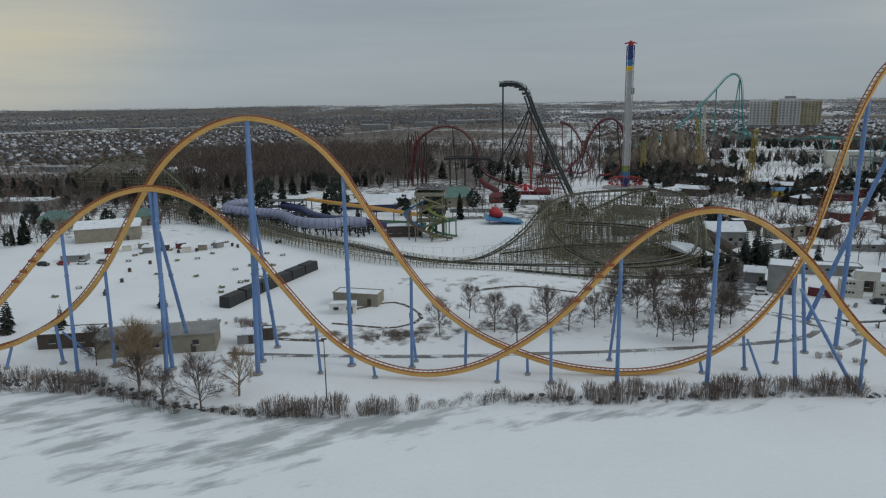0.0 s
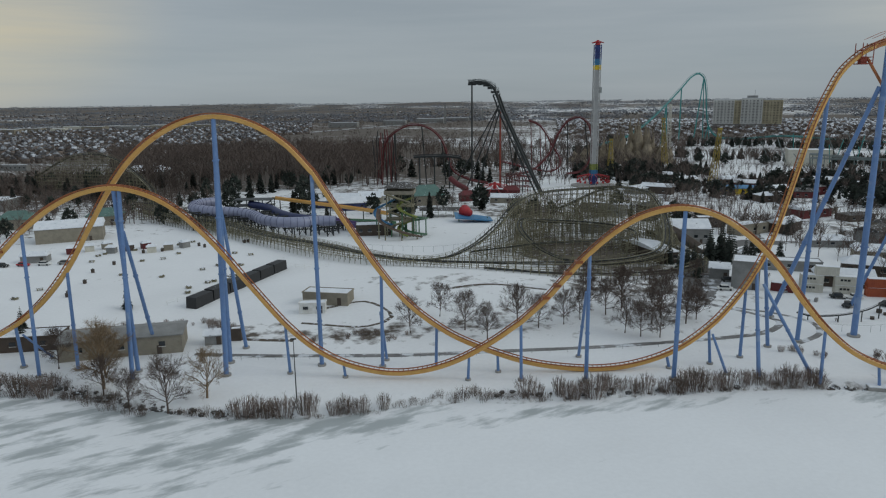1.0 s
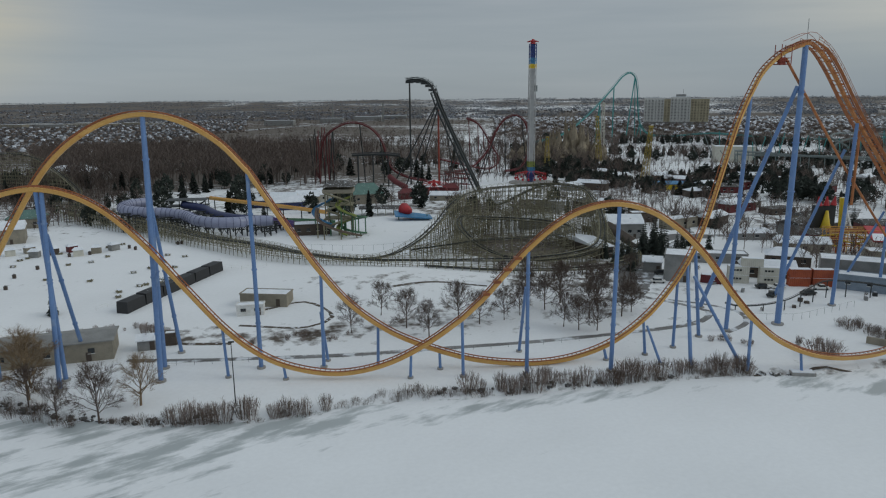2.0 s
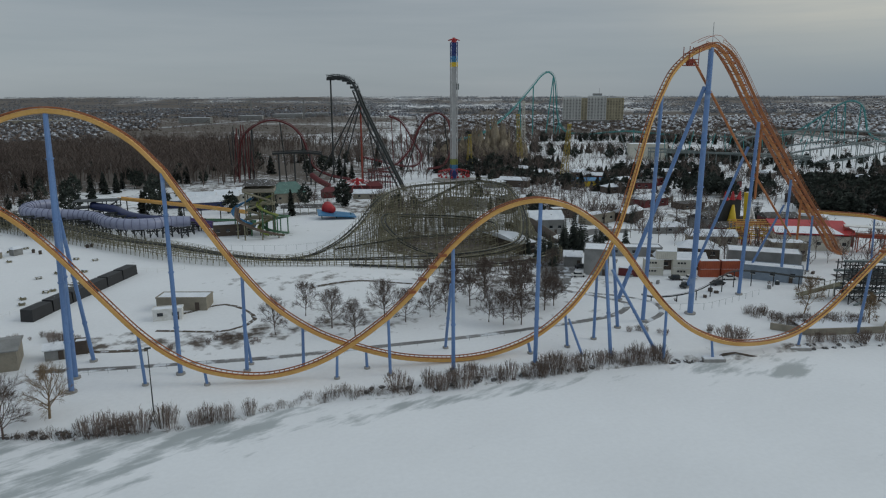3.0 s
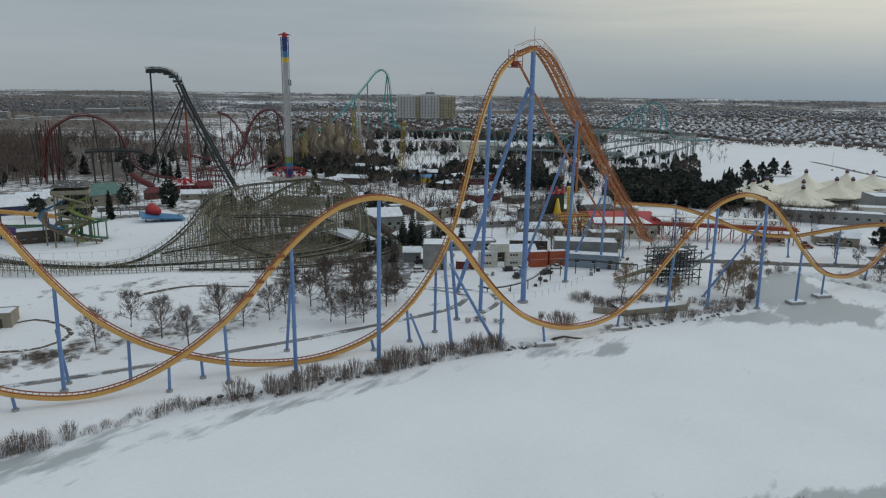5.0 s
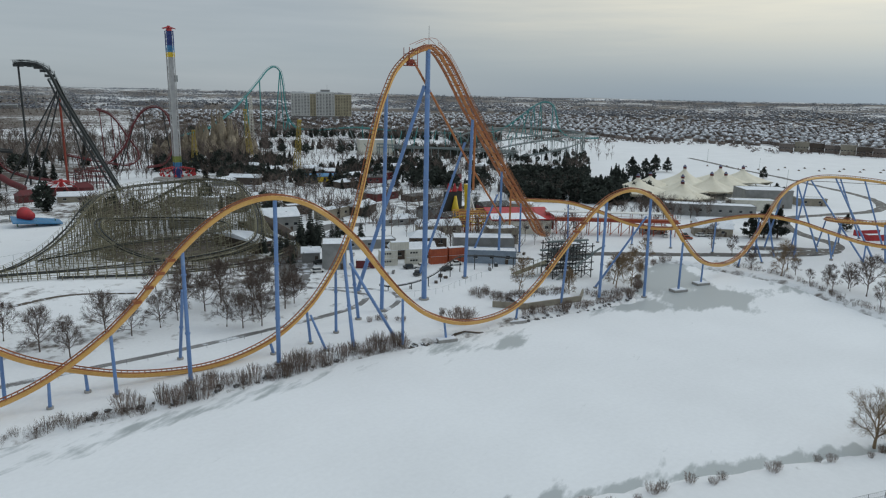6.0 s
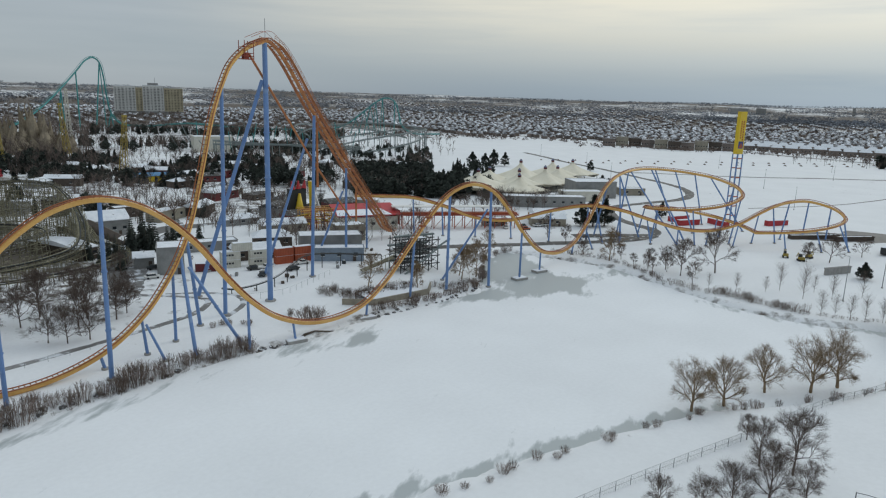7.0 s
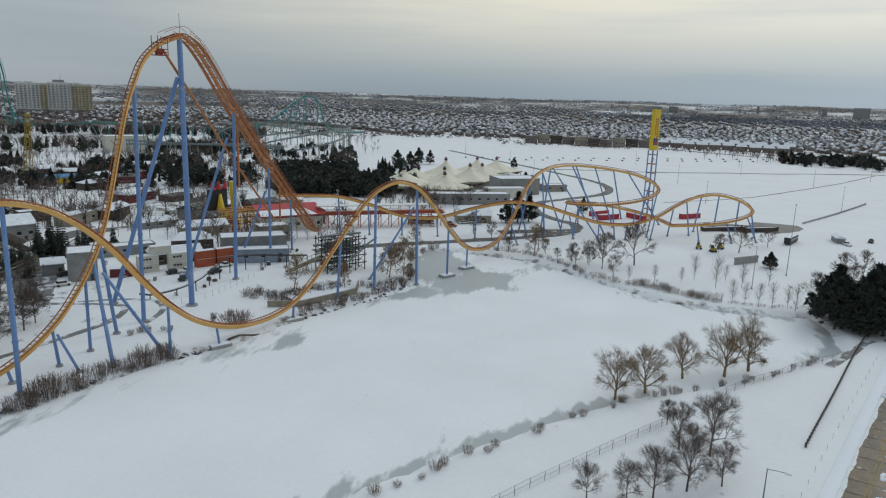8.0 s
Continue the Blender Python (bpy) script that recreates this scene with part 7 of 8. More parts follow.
for bx, by, at, r in ((226, 129, (226, 128.5), 0.36), (240, 128, (238, 130.5), 0.36), (252, 130, (250, 133), 0.4), (247, 138, (251, 133.4), 0.36), (263, 140, (263, 135.5), 0.4)):
    column(coaster, T_BUN, (bx, by), r, at)
# lake piers under the low track
for x, y in ((95.9, 128.2), (120, 129.3), (139.2, 131.5), (184.5, 124.3), (198.1, 125.3)):
    o = thing("lake_pier", "snow-capped concrete pier in the ice", "pier", (x, y, 0), "lake piers", turn=-14)
    part("block", Geo().box(0, 0, -1, 5.0, 3.0, 1.7), CONCRETE, o)
    part("snow_cover", Geo().box(0, 0, 0.7, 4.6, 2.6, 0.15), SNOW, o)
strip("boom", [(85, 128.7), (92, 127.4), (99, 128.5), (108, 127.6), (118, 127)], 0.5, DARKWALL, "floating dark boom frozen into the ice", "boom", lift=0.28, kind="")

# ---------------------------------------------------------------- station and brake run
station = building("coaster_station", 200, 217, 26, 13, 5.4, -26, OFFWHITE, "pale station building with a red roof", roof="flat", windows=6)
part("canopy", Geo().add([(-14, -8, 6.4), (14, -8, 6.4), (14, 7, 9.2), (-14, 7, 9.2), (-14, -8, 6.8), (14, -8, 6.8), (14, 7, 9.6), (-14, 7, 9.6)], [(3, 2, 1, 0), (4, 5, 6, 7), (0, 1, 5, 4), (1, 2, 6, 5), (2, 3, 7, 6), (3, 0, 4, 7)]), RED, station, "sloping red canopy")
part("canopy_snow", Geo().add([(-14, -8, 6.84), (10, -8, 6.84), (7, 0, 8.34), (-13, -1, 8.15)], [(0, 1, 2, 3)]), SNOW, station, "snow lying on the red canopy")
part("red_gable", Geo().box(14.4, 0, 1.5, 0.3, 10, 6.4), RED, station, "red end wall")
yard = thing("brake_run", "long orange steel brake run with a white canopy", "coaster structure", (231, 192, ground_at(231, 192)), turn=-38)
part("deck", Geo().box(0, 0, 5.6, 58, 5.5, 0.4), RUSTRED, yard)
part("canopy", Geo().box(-3, 1.5, 9.0, 50, 4.5, 0.35), WHITE, yard, "flat white canopy under snow")
for k in range(13):
    x = -28 + k * 4.6
    for s in (-2.4, 2.4):
        part("leg", Geo().tube([(x, s, -0.4), (x, s, 5.6)], 0.2, 6), BRICKRED, yard)
        if k % 2 == 0:
            part("canopy_post", Geo().tube([(x, s * 0.8 + 1.0, 6), (x, s * 0.8 + 1.0, 9)], 0.12, 5), BRICKRED, yard)
    if k < 12:
        part("brace", Geo().tube([(x, -2.4, 0.2), (x + 4.6, -2.4, 5.4)], 0.12, 5), BRICKRED, yard)
for hh in (6.6, 7.2):
    for s in (-2.8, 2.8):
        part("handrail", Geo().tube([(-29, s, hh), (29, s, hh)], 0.07, 4), BRICKRED, yard)
part("track_beam", Geo().box(0, -0.9, 6.0, 57, 0.9, 0.7).box(0, 0.9, 6.0, 57, 0.9, 0.7), BRICKRED, yard)

# yard before the station: containers, sheds, cars
cx, cy, ct = 124.5, 193.3, -21
for k in range(2):
    for j in (-1, 1):
        off = Vector((math.cos(radians(ct)), math.sin(radians(ct)), 0)) * (j * 4.6)
        container(cx + off.x, cy + off.y, ct, OFFWHITE, "white steel container in a stacked block", k * 2.72, 6.1, DARKSTEEL)
container(cx - 0.6, cy + 0.3, ct, OFFWHITE, "white steel container on top of the stack", 5.44, 6.1)
for j in (-1, 1):
    off = Vector((math.cos(radians(-14)), math.sin(radians(-14)), 0)) * (j * 3.4)
    for k in range(2):
        container(139.6 + off.x, 187.2 + off.y, -14, BRICKRED, "orange-red steel container in a stacked pair", k * 2.72, 6.1)
container(112, 196, -35, DARKRED, "dark red steel container beside the white stack", 0, 6.1)
building("pump_house", 104, 203, 8, 10, 8.4, -28, GREYWALL, "tall plain grey block with a snowy roof", windows=0)
building("garden_shed", 100.5, 214, 6, 5, 3.2, -24, GREYWALL, "small grey shed with a snowy pitched roof", "shed", roof="gable", rise=1.6)
building("machine_hall", 158, 190, 22, 9, 7.0, -34, GREYWALL, "grey machine hall under a snowy roof", windows=0)
building("blue_shed", 154, 180, 17, 6, 4.4, -40, material("faded blue boards", (0.24, 0.29, 0.35), 0.7, scale=0.5, fine=4), "long faded blue shed", windows=3)
building("tan_house", 178, 203, 12, 8, 6.2, -22, TAN, "tan flat-roofed house beside the station", windows=4)
building("low_house", 134, 201, 16, 7, 3.4, -20, DARKWALL, "low dark house with a snowy roof", roof="gable", rise=1.8, windows=3)
building("low_house", 150, 214, 14, 8, 3.6, -30, DARKWALL, "low dark house with a snowy roof", roof="hip", rise=2.4, windows=3)
building("low_house", 168, 232, 18, 8, 3.6, -20, TAN, "low tan house with a snowy roof", roof="gable", rise=2.0, windows=3)
building("low_house", 128, 222, 20, 6, 3.2, -18, GREYWALL, "low grey house with a snowy roof", windows=3)
car(124, 187, -16, DARKSTEEL, "dark car half covered in snow")
car(127.4, 186, -16, WHITE, "white pickup parked in the snow", True)
car(140, 183, -12, WHITE, "white pickup parked before the containers", True)
car(101, 208, -20, DARKSTEEL, "black car parked by the shed")
car(95.5, 198.5, -14, WHITE, "white van parked on the service road")
car(122, 179, 30, DARKSTEEL, "dark car parked in the snow")
car(133, 178.5, 5, DARKSTEEL, "dark car parked in the snow")
WETPAVE = material("wet grey asphalt", (0.15, 0.145, 0.14), 0.55, second=(0.085, 0.082, 0.08), scale=0.15, fine=1.5, spot=(0.6, 0.62, 0.65), spot_at=0.74)
strip("yard_paving", [(90.7, 213.5), (100.2, 227.6), (109.7, 244.6), (121.0, 257.4), (136.5, 267.2), (148.5, 263.4)], 9.0, WETPAVE, "wet grey asphalt before the station house", "paving", lift=0.14)
strip("yard_paving", [(90.7, 213.5), (87.5, 203), (85, 196)], 6.0, WETPAVE, "wet grey asphalt track winding to the shore", "paving", lift=0.15)
RY = random.Random(52)
for k in range(34):
    x, y = RY.uniform(106, 172), RY.uniform(160, 214)
    if RY.random() < 0.5:
        o = thing("equipment_crate", "small dark crate of stored equipment in the snow", "crate", (x, y, ground_at(x, y)), "stored crates", turn=RY.uniform(0, 90))
        part("body", Geo().box(0, 0, -0.1, RY.uniform(0.8, 2.2), RY.uniform(0.7, 1.3), RY.uniform(0.6, 1.3)), RY.choice((DARKWALL, GREYWALL, DARKSTEEL, TAN)), o)
        part("lid", Geo().box(0, 0, 1.25, 0.7, 0.6, 0.06), SNOW, o)
    else:
        shrub(x, y, RY.uniform(0.9, 1.8), None, "bare reddish-brown shrub in the yard", "yard shrubs", 2)
# small grey junior track in front of the yard
mini = thing("junior_track", "low dark children's coaster track on short posts", "junior coaster", (0, 0, 0))
MT = tube_track("spine", mini, [(102, 170.5, 3.2), (104, 168.5, 2.9), (111, 166.5, 3.4), (119, 167, 4.6), (128, 171, 6.4), (136, 175, 6.8), (145, 174, 6.2), (153, 170, 5.4), (160, 165, 5)], DARKSTEEL, 0.17, 1.5)
for i in range(1, len(MT), 4):
    part("post", Geo().tube([(MT[i][0], MT[i][1], ground_at(MT[i][0], MT[i][1]) - 0.2), tuple(MT[i])], 0.16, 6), DARKSTEEL, mini)
fence("wire_fence", [(104, 160), (114, 158), (126, 162), (138, 166)], 1.8, 3.0, "wire fence round the yard", rails=(1.0,), mesh=False)
# dark steel maze of the flume
flume = thing("flume_structure", "dark steel flume structure on many braced legs", "ride structure", (164, 153.5, ground_at(164, 153.5)), turn=-18)
for a in range(5):
    for b in range(3):
        part("leg", Geo().tube([(-7 + a * 3.5, -4 + b * 4, -0.4), (-7 + a * 3.5, -4 + b * 4, 11.4)], 0.18, 5), DARKSTEEL, flume)
for k, (zz, dx, dw) in enumerate(((2.6, -2.5, 9), (5.2, 2.0, 9), (7.9, -1.0, 10), (10.6, 1.5, 8))):
    part("deck", Geo().box(dx, 0, zz, dw, 3.6, 0.14), DARKSTEEL, flume)
    part("trough", Geo().box(dx, 2.6, zz + 0.2, 15, 1.1, 0.5), GREYTRACK, flume)
    for s in (-4, 0, 4):
        part("girder", Geo().box(0, s, zz - 0.3, 15.5, 0.2, 0.3), DARKSTEEL, flume)
        for j in range(4):
            part("brace", Geo().tube([(-7 + 3.5 * j, s, zz - 2.5), (-3.5 + 3.5 * j, s, zz - 0.2)], 0.08, 4), DARKSTEEL, flume)
            part("brace", Geo().tube([(-3.5 + 3.5 * j, s, zz - 2.5), (-7 + 3.5 * j, s, zz - 0.2)], 0.08, 4), DARKSTEEL, flume)
    for s in (-1.8, 1.8):
        part("handrail", Geo().tube([(dx - dw / 2, s, zz + 1.1), (dx + dw / 2, s, zz + 1.1)], 0.06, 4), GREYTRACK, flume)
    part("stair", Geo().tube([(-6 + 4 * k, -5.0, zz - 2.6), (-1 + 4 * k, -5.0, zz)], 0.35, 4), GREYTRACK, flume)
part("snow_cover", Geo().box(1.5, 0, 10.74, 5, 2.6, 0.1), SNOW, flume)
ramp = thing("timber_ramp", "pale timber stair ramp with railings", "ramp", (153, 159, ground_at(153, 159)), turn=-22)
part("deck", Geo().add([(-6, -1.4, 0.6), (6, -1.4, 4.6), (6, 1.4, 4.6), (-6, 1.4, 0.6), (-6, -1.4, 0.9), (6, -1.4, 4.9), (6, 1.4, 4.9), (-6, 1.4, 0.9)], [(3, 2, 1, 0), (4, 5, 6, 7), (0, 1, 5, 4), (1, 2, 6, 5), (2, 3, 7, 6), (3, 0, 4, 7)]), TIMBER, ramp)
for k in range(5):
    for s in (-1.4, 1.4):
        part("post", Geo().box(-6 + k * 3, s, -0.3, 0.18, 0.18, 2.4 + k), OFFWHITE, ramp)
for s in (-1.4, 1.4):
    part("handrail", Geo().tube([(-6, s, 2.0), (6, s, 6.0)], 0.08, 4), OFFWHITE, ramp)
wall = thing("retaining_wall", "low tan stone retaining wall at the shore", "wall", (0, 0, 0))
for (ax, ay), (bx, by) in (((121, 140), (127, 133.5)), ((127, 133.5), (146, 130.5)), ((146, 130.5), (152, 135))):
    L = math.hypot(bx - ax, by - ay)
    part("wall_panel", Geo().box((ax + bx) / 2, (ay + by) / 2, 0.2, L + 0.4, 0.5, 2.8, math.atan2(by - ay, bx - ax)), TAN, wall)
strip("terrace", [(128, 139), (136, 137), (146, 135.5)], 9, SNOW, "snowy terrace behind the retaining wall", "terrace", lift=1.1)
# clown-coloured ride and orange scaffold
ride = thing("tower_ride", "red and yellow fairground ride with a big yellow drop", "ride", (186, 246, ground_at(186, 246)))
part("backdrop", Geo().box(0, 0, 4, 9, 2, 11), DARKSTEEL, ride)
for k in (-3, 0, 3):
    part("crown_point", Geo().tube([(k, -1.2, 15), (k * 1.2, -1.2, 18.6)], 1.2, 8, 0.2), RED, ride, "red crown point")
part("drop_shape", Geo().tube([(0, -2, 4.5), (0, -2, 8), (0, -2, 13)], 2.4, 12, 0.5), SIGNYELLOW, ride, "yellow drop shape", smooth=True)
part("mast", Geo().tube([(12, 4, -0.3), (11, 4, 17)], 1.3, 10), SIGNYELLOW, ride)
for k in (-1, 1):
    part("stay", Geo().tube([(11, 4, 17), (16 + k * 3, 4 + k * 6, 0)], 0.6, 6), WHITE, ride)
frame_ = thing("timber_maze", "orange-brown scaffold of a mouse coaster", "ride structure", (186, 229, ground_at(186, 229)), turn=-18)
for a in range(7):
    for b in range(3):
        part("post", Geo().tube([(-9 + a * 3, -4 + b * 4, -0.3), (-9 + a * 3, -4 + b * 4, 8.5)], 0.16, 5), BRICKRED if a % 2 else YELLOW, frame_)
for zz in (2.5, 5, 7.4, 8.5):
    for s in (-4, 0, 4):
        part("beam", Geo().box(0, s, zz, 19, 0.25, 0.3), YELLOW, frame_)
    part("ledge", Geo().box(0, 0, zz - 0.2, 18, 1.0, 0.15), BRICKRED, frame_)
for k in range(3):
    tube_slide("swirl_track", spiral(178 + k * 8, 231, 4, 8, 4, 0.9, k), 0.3, SIGNYELLOW, "small yellow curved track", 3, BRICKRED, group="mouse coaster tracks")

# ---------------------------------------------------------------- tents and the buildings beside them
def tent(x, y, r, h, eave=3.8):
    """A peaked fabric roof on a mast, with scalloped eaves and a blue and red cap."""
    o = thing("tent_pavilion", "cream peaked tent pavilion with a small capped mast", "tent", (x, y, ground_at(x, y)), "cream tents")
    rings = []
    n = 24
    for j in range(9):
        f = j / 8
        rr = r * (1 - f) ** 1.7 + 0.8 * f
        z = eave + (h - eave) * f
        rings.append([(rr * (1 + 0.05 * math.cos(6 * a) * (1 - f)) * math.cos(a), rr * (1 + 0.05 * math.cos(6 * a) * (1 - f)) * math.sin(a), z + 0.7 * math.cos(6 * a) * (1 - f) ** 2) for a in np.linspace(0, 6.28319, n, endpoint=False)])
    part("canopy", Geo().sweep(rings), CREAM, o, smooth=True)
    part("collar", Geo().tube([(0, 0, h - 0.2), (0, 0, h + 0.9)], 1.1, 10), DARKRED, o, "dark red mast collar")
    part("cap", Geo().tube([(0, 0, h + 0.9), (0, 0, h + 2.2)], 1.3, 10, 0.3), RIB, o, "grey-blue mast cap")
    for k in range(6):
        a = k * math.pi / 3
        part("pole", Geo().tube([(r * 0.95 * math.cos(a), r * 0.95 * math.sin(a), -0.3), (r * 0.95 * math.cos(a), r * 0.95 * math.sin(a), eave)], 0.2, 6), DARKSTEEL, o)
    part("mast", Geo().tube([(0, 0, -0.3), (0, 0, h)], 0.4, 8), DARKSTEEL, o)


for x, y, r, h in ((332, 258, 21, 12.4), (337, 231, 18, 11.6), (383, 262, 20, 15), (379, 240, 17, 13), (423, 262, 19, 13.4), (444, 258, 19, 12.6), (357, 245, 15, 12), (404, 246, 17, 11), (362, 272, 16, 10.5)):
    tent(x, y, r, h)
building("tent_hall", 316, 200, 44, 9, 5.6, -45, GREYWALL, "grey glazed hall beside the tents", windows=9, door=False)
building("tan_cabin", 268.8, 167.5, 16.0, 7, 3.4, -45, TAN, "low tan cabin with a snowy pitched roof", "cabin", roof="gable", rise=1.8, windows=2)
building("theatre_block", 372, 203, 26, 18, 9.6, -38, GREYWALL, "plain grey theatre block with a snowy roof", windows=0)
building("theatre_annex", 352, 198, 24, 9, 5.6, -38, OFFWHITE, "pale lower annex of the theatre", windows=0)
building("wardrobe_house", 277, 173, 15, 11, 3.8, -34, material("ochre brick", (0.34, 0.22, 0.11), 0.85, scale=0.6, fine=6), "ochre house with a broad snowy roof", roof="gable", rise=2.2, windows=4)
building("site_cabin", 250, 184, 11, 5, 3.2, -36, GREYWALL, "grey-green site cabin with snowy roof", windows=3)
building("site_cabin", 400, 190, 16, 8, 4, -38, TAN, "tan shed beyond the theatre", windows=2)
for x, y, t, m, lab in ((262, 168, -30, WHITE, "white car in the yard"), (266, 166, -30, WHITE, "white car in the yard"), (248, 176, 40, WHITE, "white van in the yard"), (256, 172, 20, DARKSTEEL, "dark car in the yard"), (252, 168, -30, BRICKRED, "red truck in the yard")):
    car(x, y, t, m, lab)

# roads on the right
strip("road", [(176, 178), (205, 166), (226, 152), (246, 138), (262, 128), (280, 122), (296, 128), (303, 142), (318, 160), (344, 172), (372, 168), (410, 160), (440, 168), (470, 190), (520, 262), (560, 330), (620, 420)], 6.5, ASPHALT, "wet grey service road", "road", lift=0.1)
strip("road", [(520, 262), (545, 230), (580, 180), (640, 120), (720, 40), (780, -30)], 6.0, ASPHALT, "dark cleared lane across the snowy car park", "road", lift=0.1, step=8)
strip("road", [(284, 121), (270, 134), (256, 146)], 7, ASPHALT, "wet grey road fork", "road", lift=0.12)
strip("yard_paving", [(338, 78), (346, 64), (358, 52), (372, 54)], 24, WETPAVE, "bare wet asphalt yard", "paving", lift=0.1)
strip("kerb_line", [(404, 120), (460, 90), (540, 66), (620, 48), (720, 30)], 1.6, SOIL, "dark cleared strip across the car park", "paving", lift=0.1, step=8)
strip("road", [(640, 900), (760, 780), (900, 560), (905, 420), (900, 300), (870, 200), (850, 60), (845, -80)], 14, PAVING, "slushy avenue beyond the car park", "road", lift=0.15, step=14)
fence("car_park_barrier", [(382, 43), (420, 35), (455, 29), (493, 23)], 1.0, 2.4, "row of low concrete barriers", mat=CONCRETE, rails=(0.7,), mesh=False, r=0.35)
for x, y, h in ((447, 32, 14), (620, 122, 11.5), (511, 143, 13.5), (560, 60, 13), (640, 220, 12), (470, 240, 12), (540, 300, 12), (590, 380, 12), (700, 140, 12), (660, 30, 12), (420, 100, 13)):
    lamp_post(x, y, h, 0, 20, "tall slim car park lamp", name="car_park_lamp")
lamp_post(259, 32, 25, 0, 0, "tall slim floodlight mast in the snow", name="floodlight_mast")
lamp_post(232, 38, 14, 1.2, 40)
for k in range(46):
    x, y = 560 + (k % 23) * 13, 330 - (k % 23) * 11 + (k // 23) * 30
    o = thing("kerb_island", "small dark shrub island in the snowy car park", "island", (x, y, ground_at(x, y)), "car park islands", turn=40)
    part("shrubs", Geo().hip(0, 0, -0.1, 3.4, 1.6, 1.2, over=0.2), BRUSH, o)

# yellow sign pylon
sign = thing("sign_tower", "tall yellow park sign on a blue and red lattice mast", "sign", (344.0, 110.0, ground_at(344.0, 110.0)), turn=-19)
for ax in (-1.9, 1.9):
    for ay in (-1.3, 1.3):
        part("mast_leg", Geo().tube([(ax, ay, -0.3), (ax, ay, 34)], 0.32, 7), BLUE, sign)
for k in range(7):
    part("cross_beam", Geo().box(0, -1.3, 4 + k * 4.6, 3.8, 0.3, 0.5).box(0, 1.3, 4 + k * 4.6, 3.8, 0.3, 0.5), BRICKRED, sign)
part("sign_board", Geo().box(0, 0, 34, 4.7, 1.8, 20.0), SIGNYELLOW, sign, "yellow sign board")
g = Geo()
for a, b, w in ((-0.75, 45, 8.6), (0.75, 44, 9.6)):
    for k in range(8):
        g.box(a, -0.75, b - 3.6 + k * w / 8, 0.8, 0.4, w / 8 * 0.7)
part("lettering", g, BRICKRED, sign, "plain bars of upright lettering")
part("emblem", Geo().box(0, -0.5, 36.6, 3.4, 0.9, 3.4), SIGNBLUE, sign, "blue emblem square")
part("emblem_peak", Geo().add([(-1.5, -0.99, 37), (1.5, -0.99, 37), (0.2, -0.99, 39.4)], [(0, 1, 2)]), BRICKRED, sign)

# maintenance yard by the last turn
for x, y, t in ((357, 92, -30), (330, 130, -20), (322, 122, -25), (334, 112, 60)):
    container(x, y, t, RED, "red steel container in the yard", 0, 12.2)
for x, y, t in ((283, 68, 20), (289, 61, -10), (281, 62, 40)):
    o = thing("excavator", "small yellow digger on the snow", "digger", (x, y, ground_at(x, y)), "diggers", turn=t)
    for s in (-0.8, 0.8):
        part("crawler", Geo().box(0, s, 0, 2.6, 0.5, 0.7), RUBBER, o)
    part("body", Geo().box(-0.3, 0, 0.7, 2.0, 1.8, 0.9), PYLON, o)
    part("cab", Geo().box(0.2, 0.3, 1.6, 1.1, 1.0, 1.1), GLASS, o)
    part("boom", Geo().tube([(0.8, 0, 1.4), (2.4, 0, 2.6), (3.4, 0, 1.0)], 0.18, 5), PYLON, o)
bus = thing("bus", "dark parked coach with a snowy roof", "bus", (323, 40, ground_at(323, 40)), turn=-6)
part("body", Geo().box(0, 0, 0.5, 12, 2.6, 2.7), DARKSTEEL, bus)
part("window_band", Geo().box(0, 0, 1.7, 11.4, 2.66, 0.9), GLASS, bus)
part("snow_cover", Geo().box(0, 0, 3.2, 11.8, 2.4, 0.12), SNOW, bus)
for px in (-3.8, 3.8):
    for s in (-1.1, 1.1):
        part("wheel", Geo().tube([(px, s - 0.15, 0.5), (px, s + 0.15, 0.5)], 0.5, 10), RUBBER, bus)
for x, y, sx in ((334, 70, 24), (345, 56, 18)):
    building("equipment_stack", x, y, sx, 2.6, 1.5, -38, DARKWALL, "dark stack of stored equipment", "stack", windows=0, door=False)
building("covered_trailer", 343, 24, 8, 3.5, 2.2, 20, GREYWALL, "tarpaulin-covered trailer in the snow", "trailer", roof="gable", rise=0.9, door=False)
car(352, 12, 0, DARKSTEEL, "dark vehicle parked in the snow", True)
car(337, 20, 30, WHITE, "white vehicle parked in the snow", True)
building("block_wall", 268, 47, 12, 0.8, 2.2, -28, CONCRETE, "short grey concrete block wall", "wall", door=False)
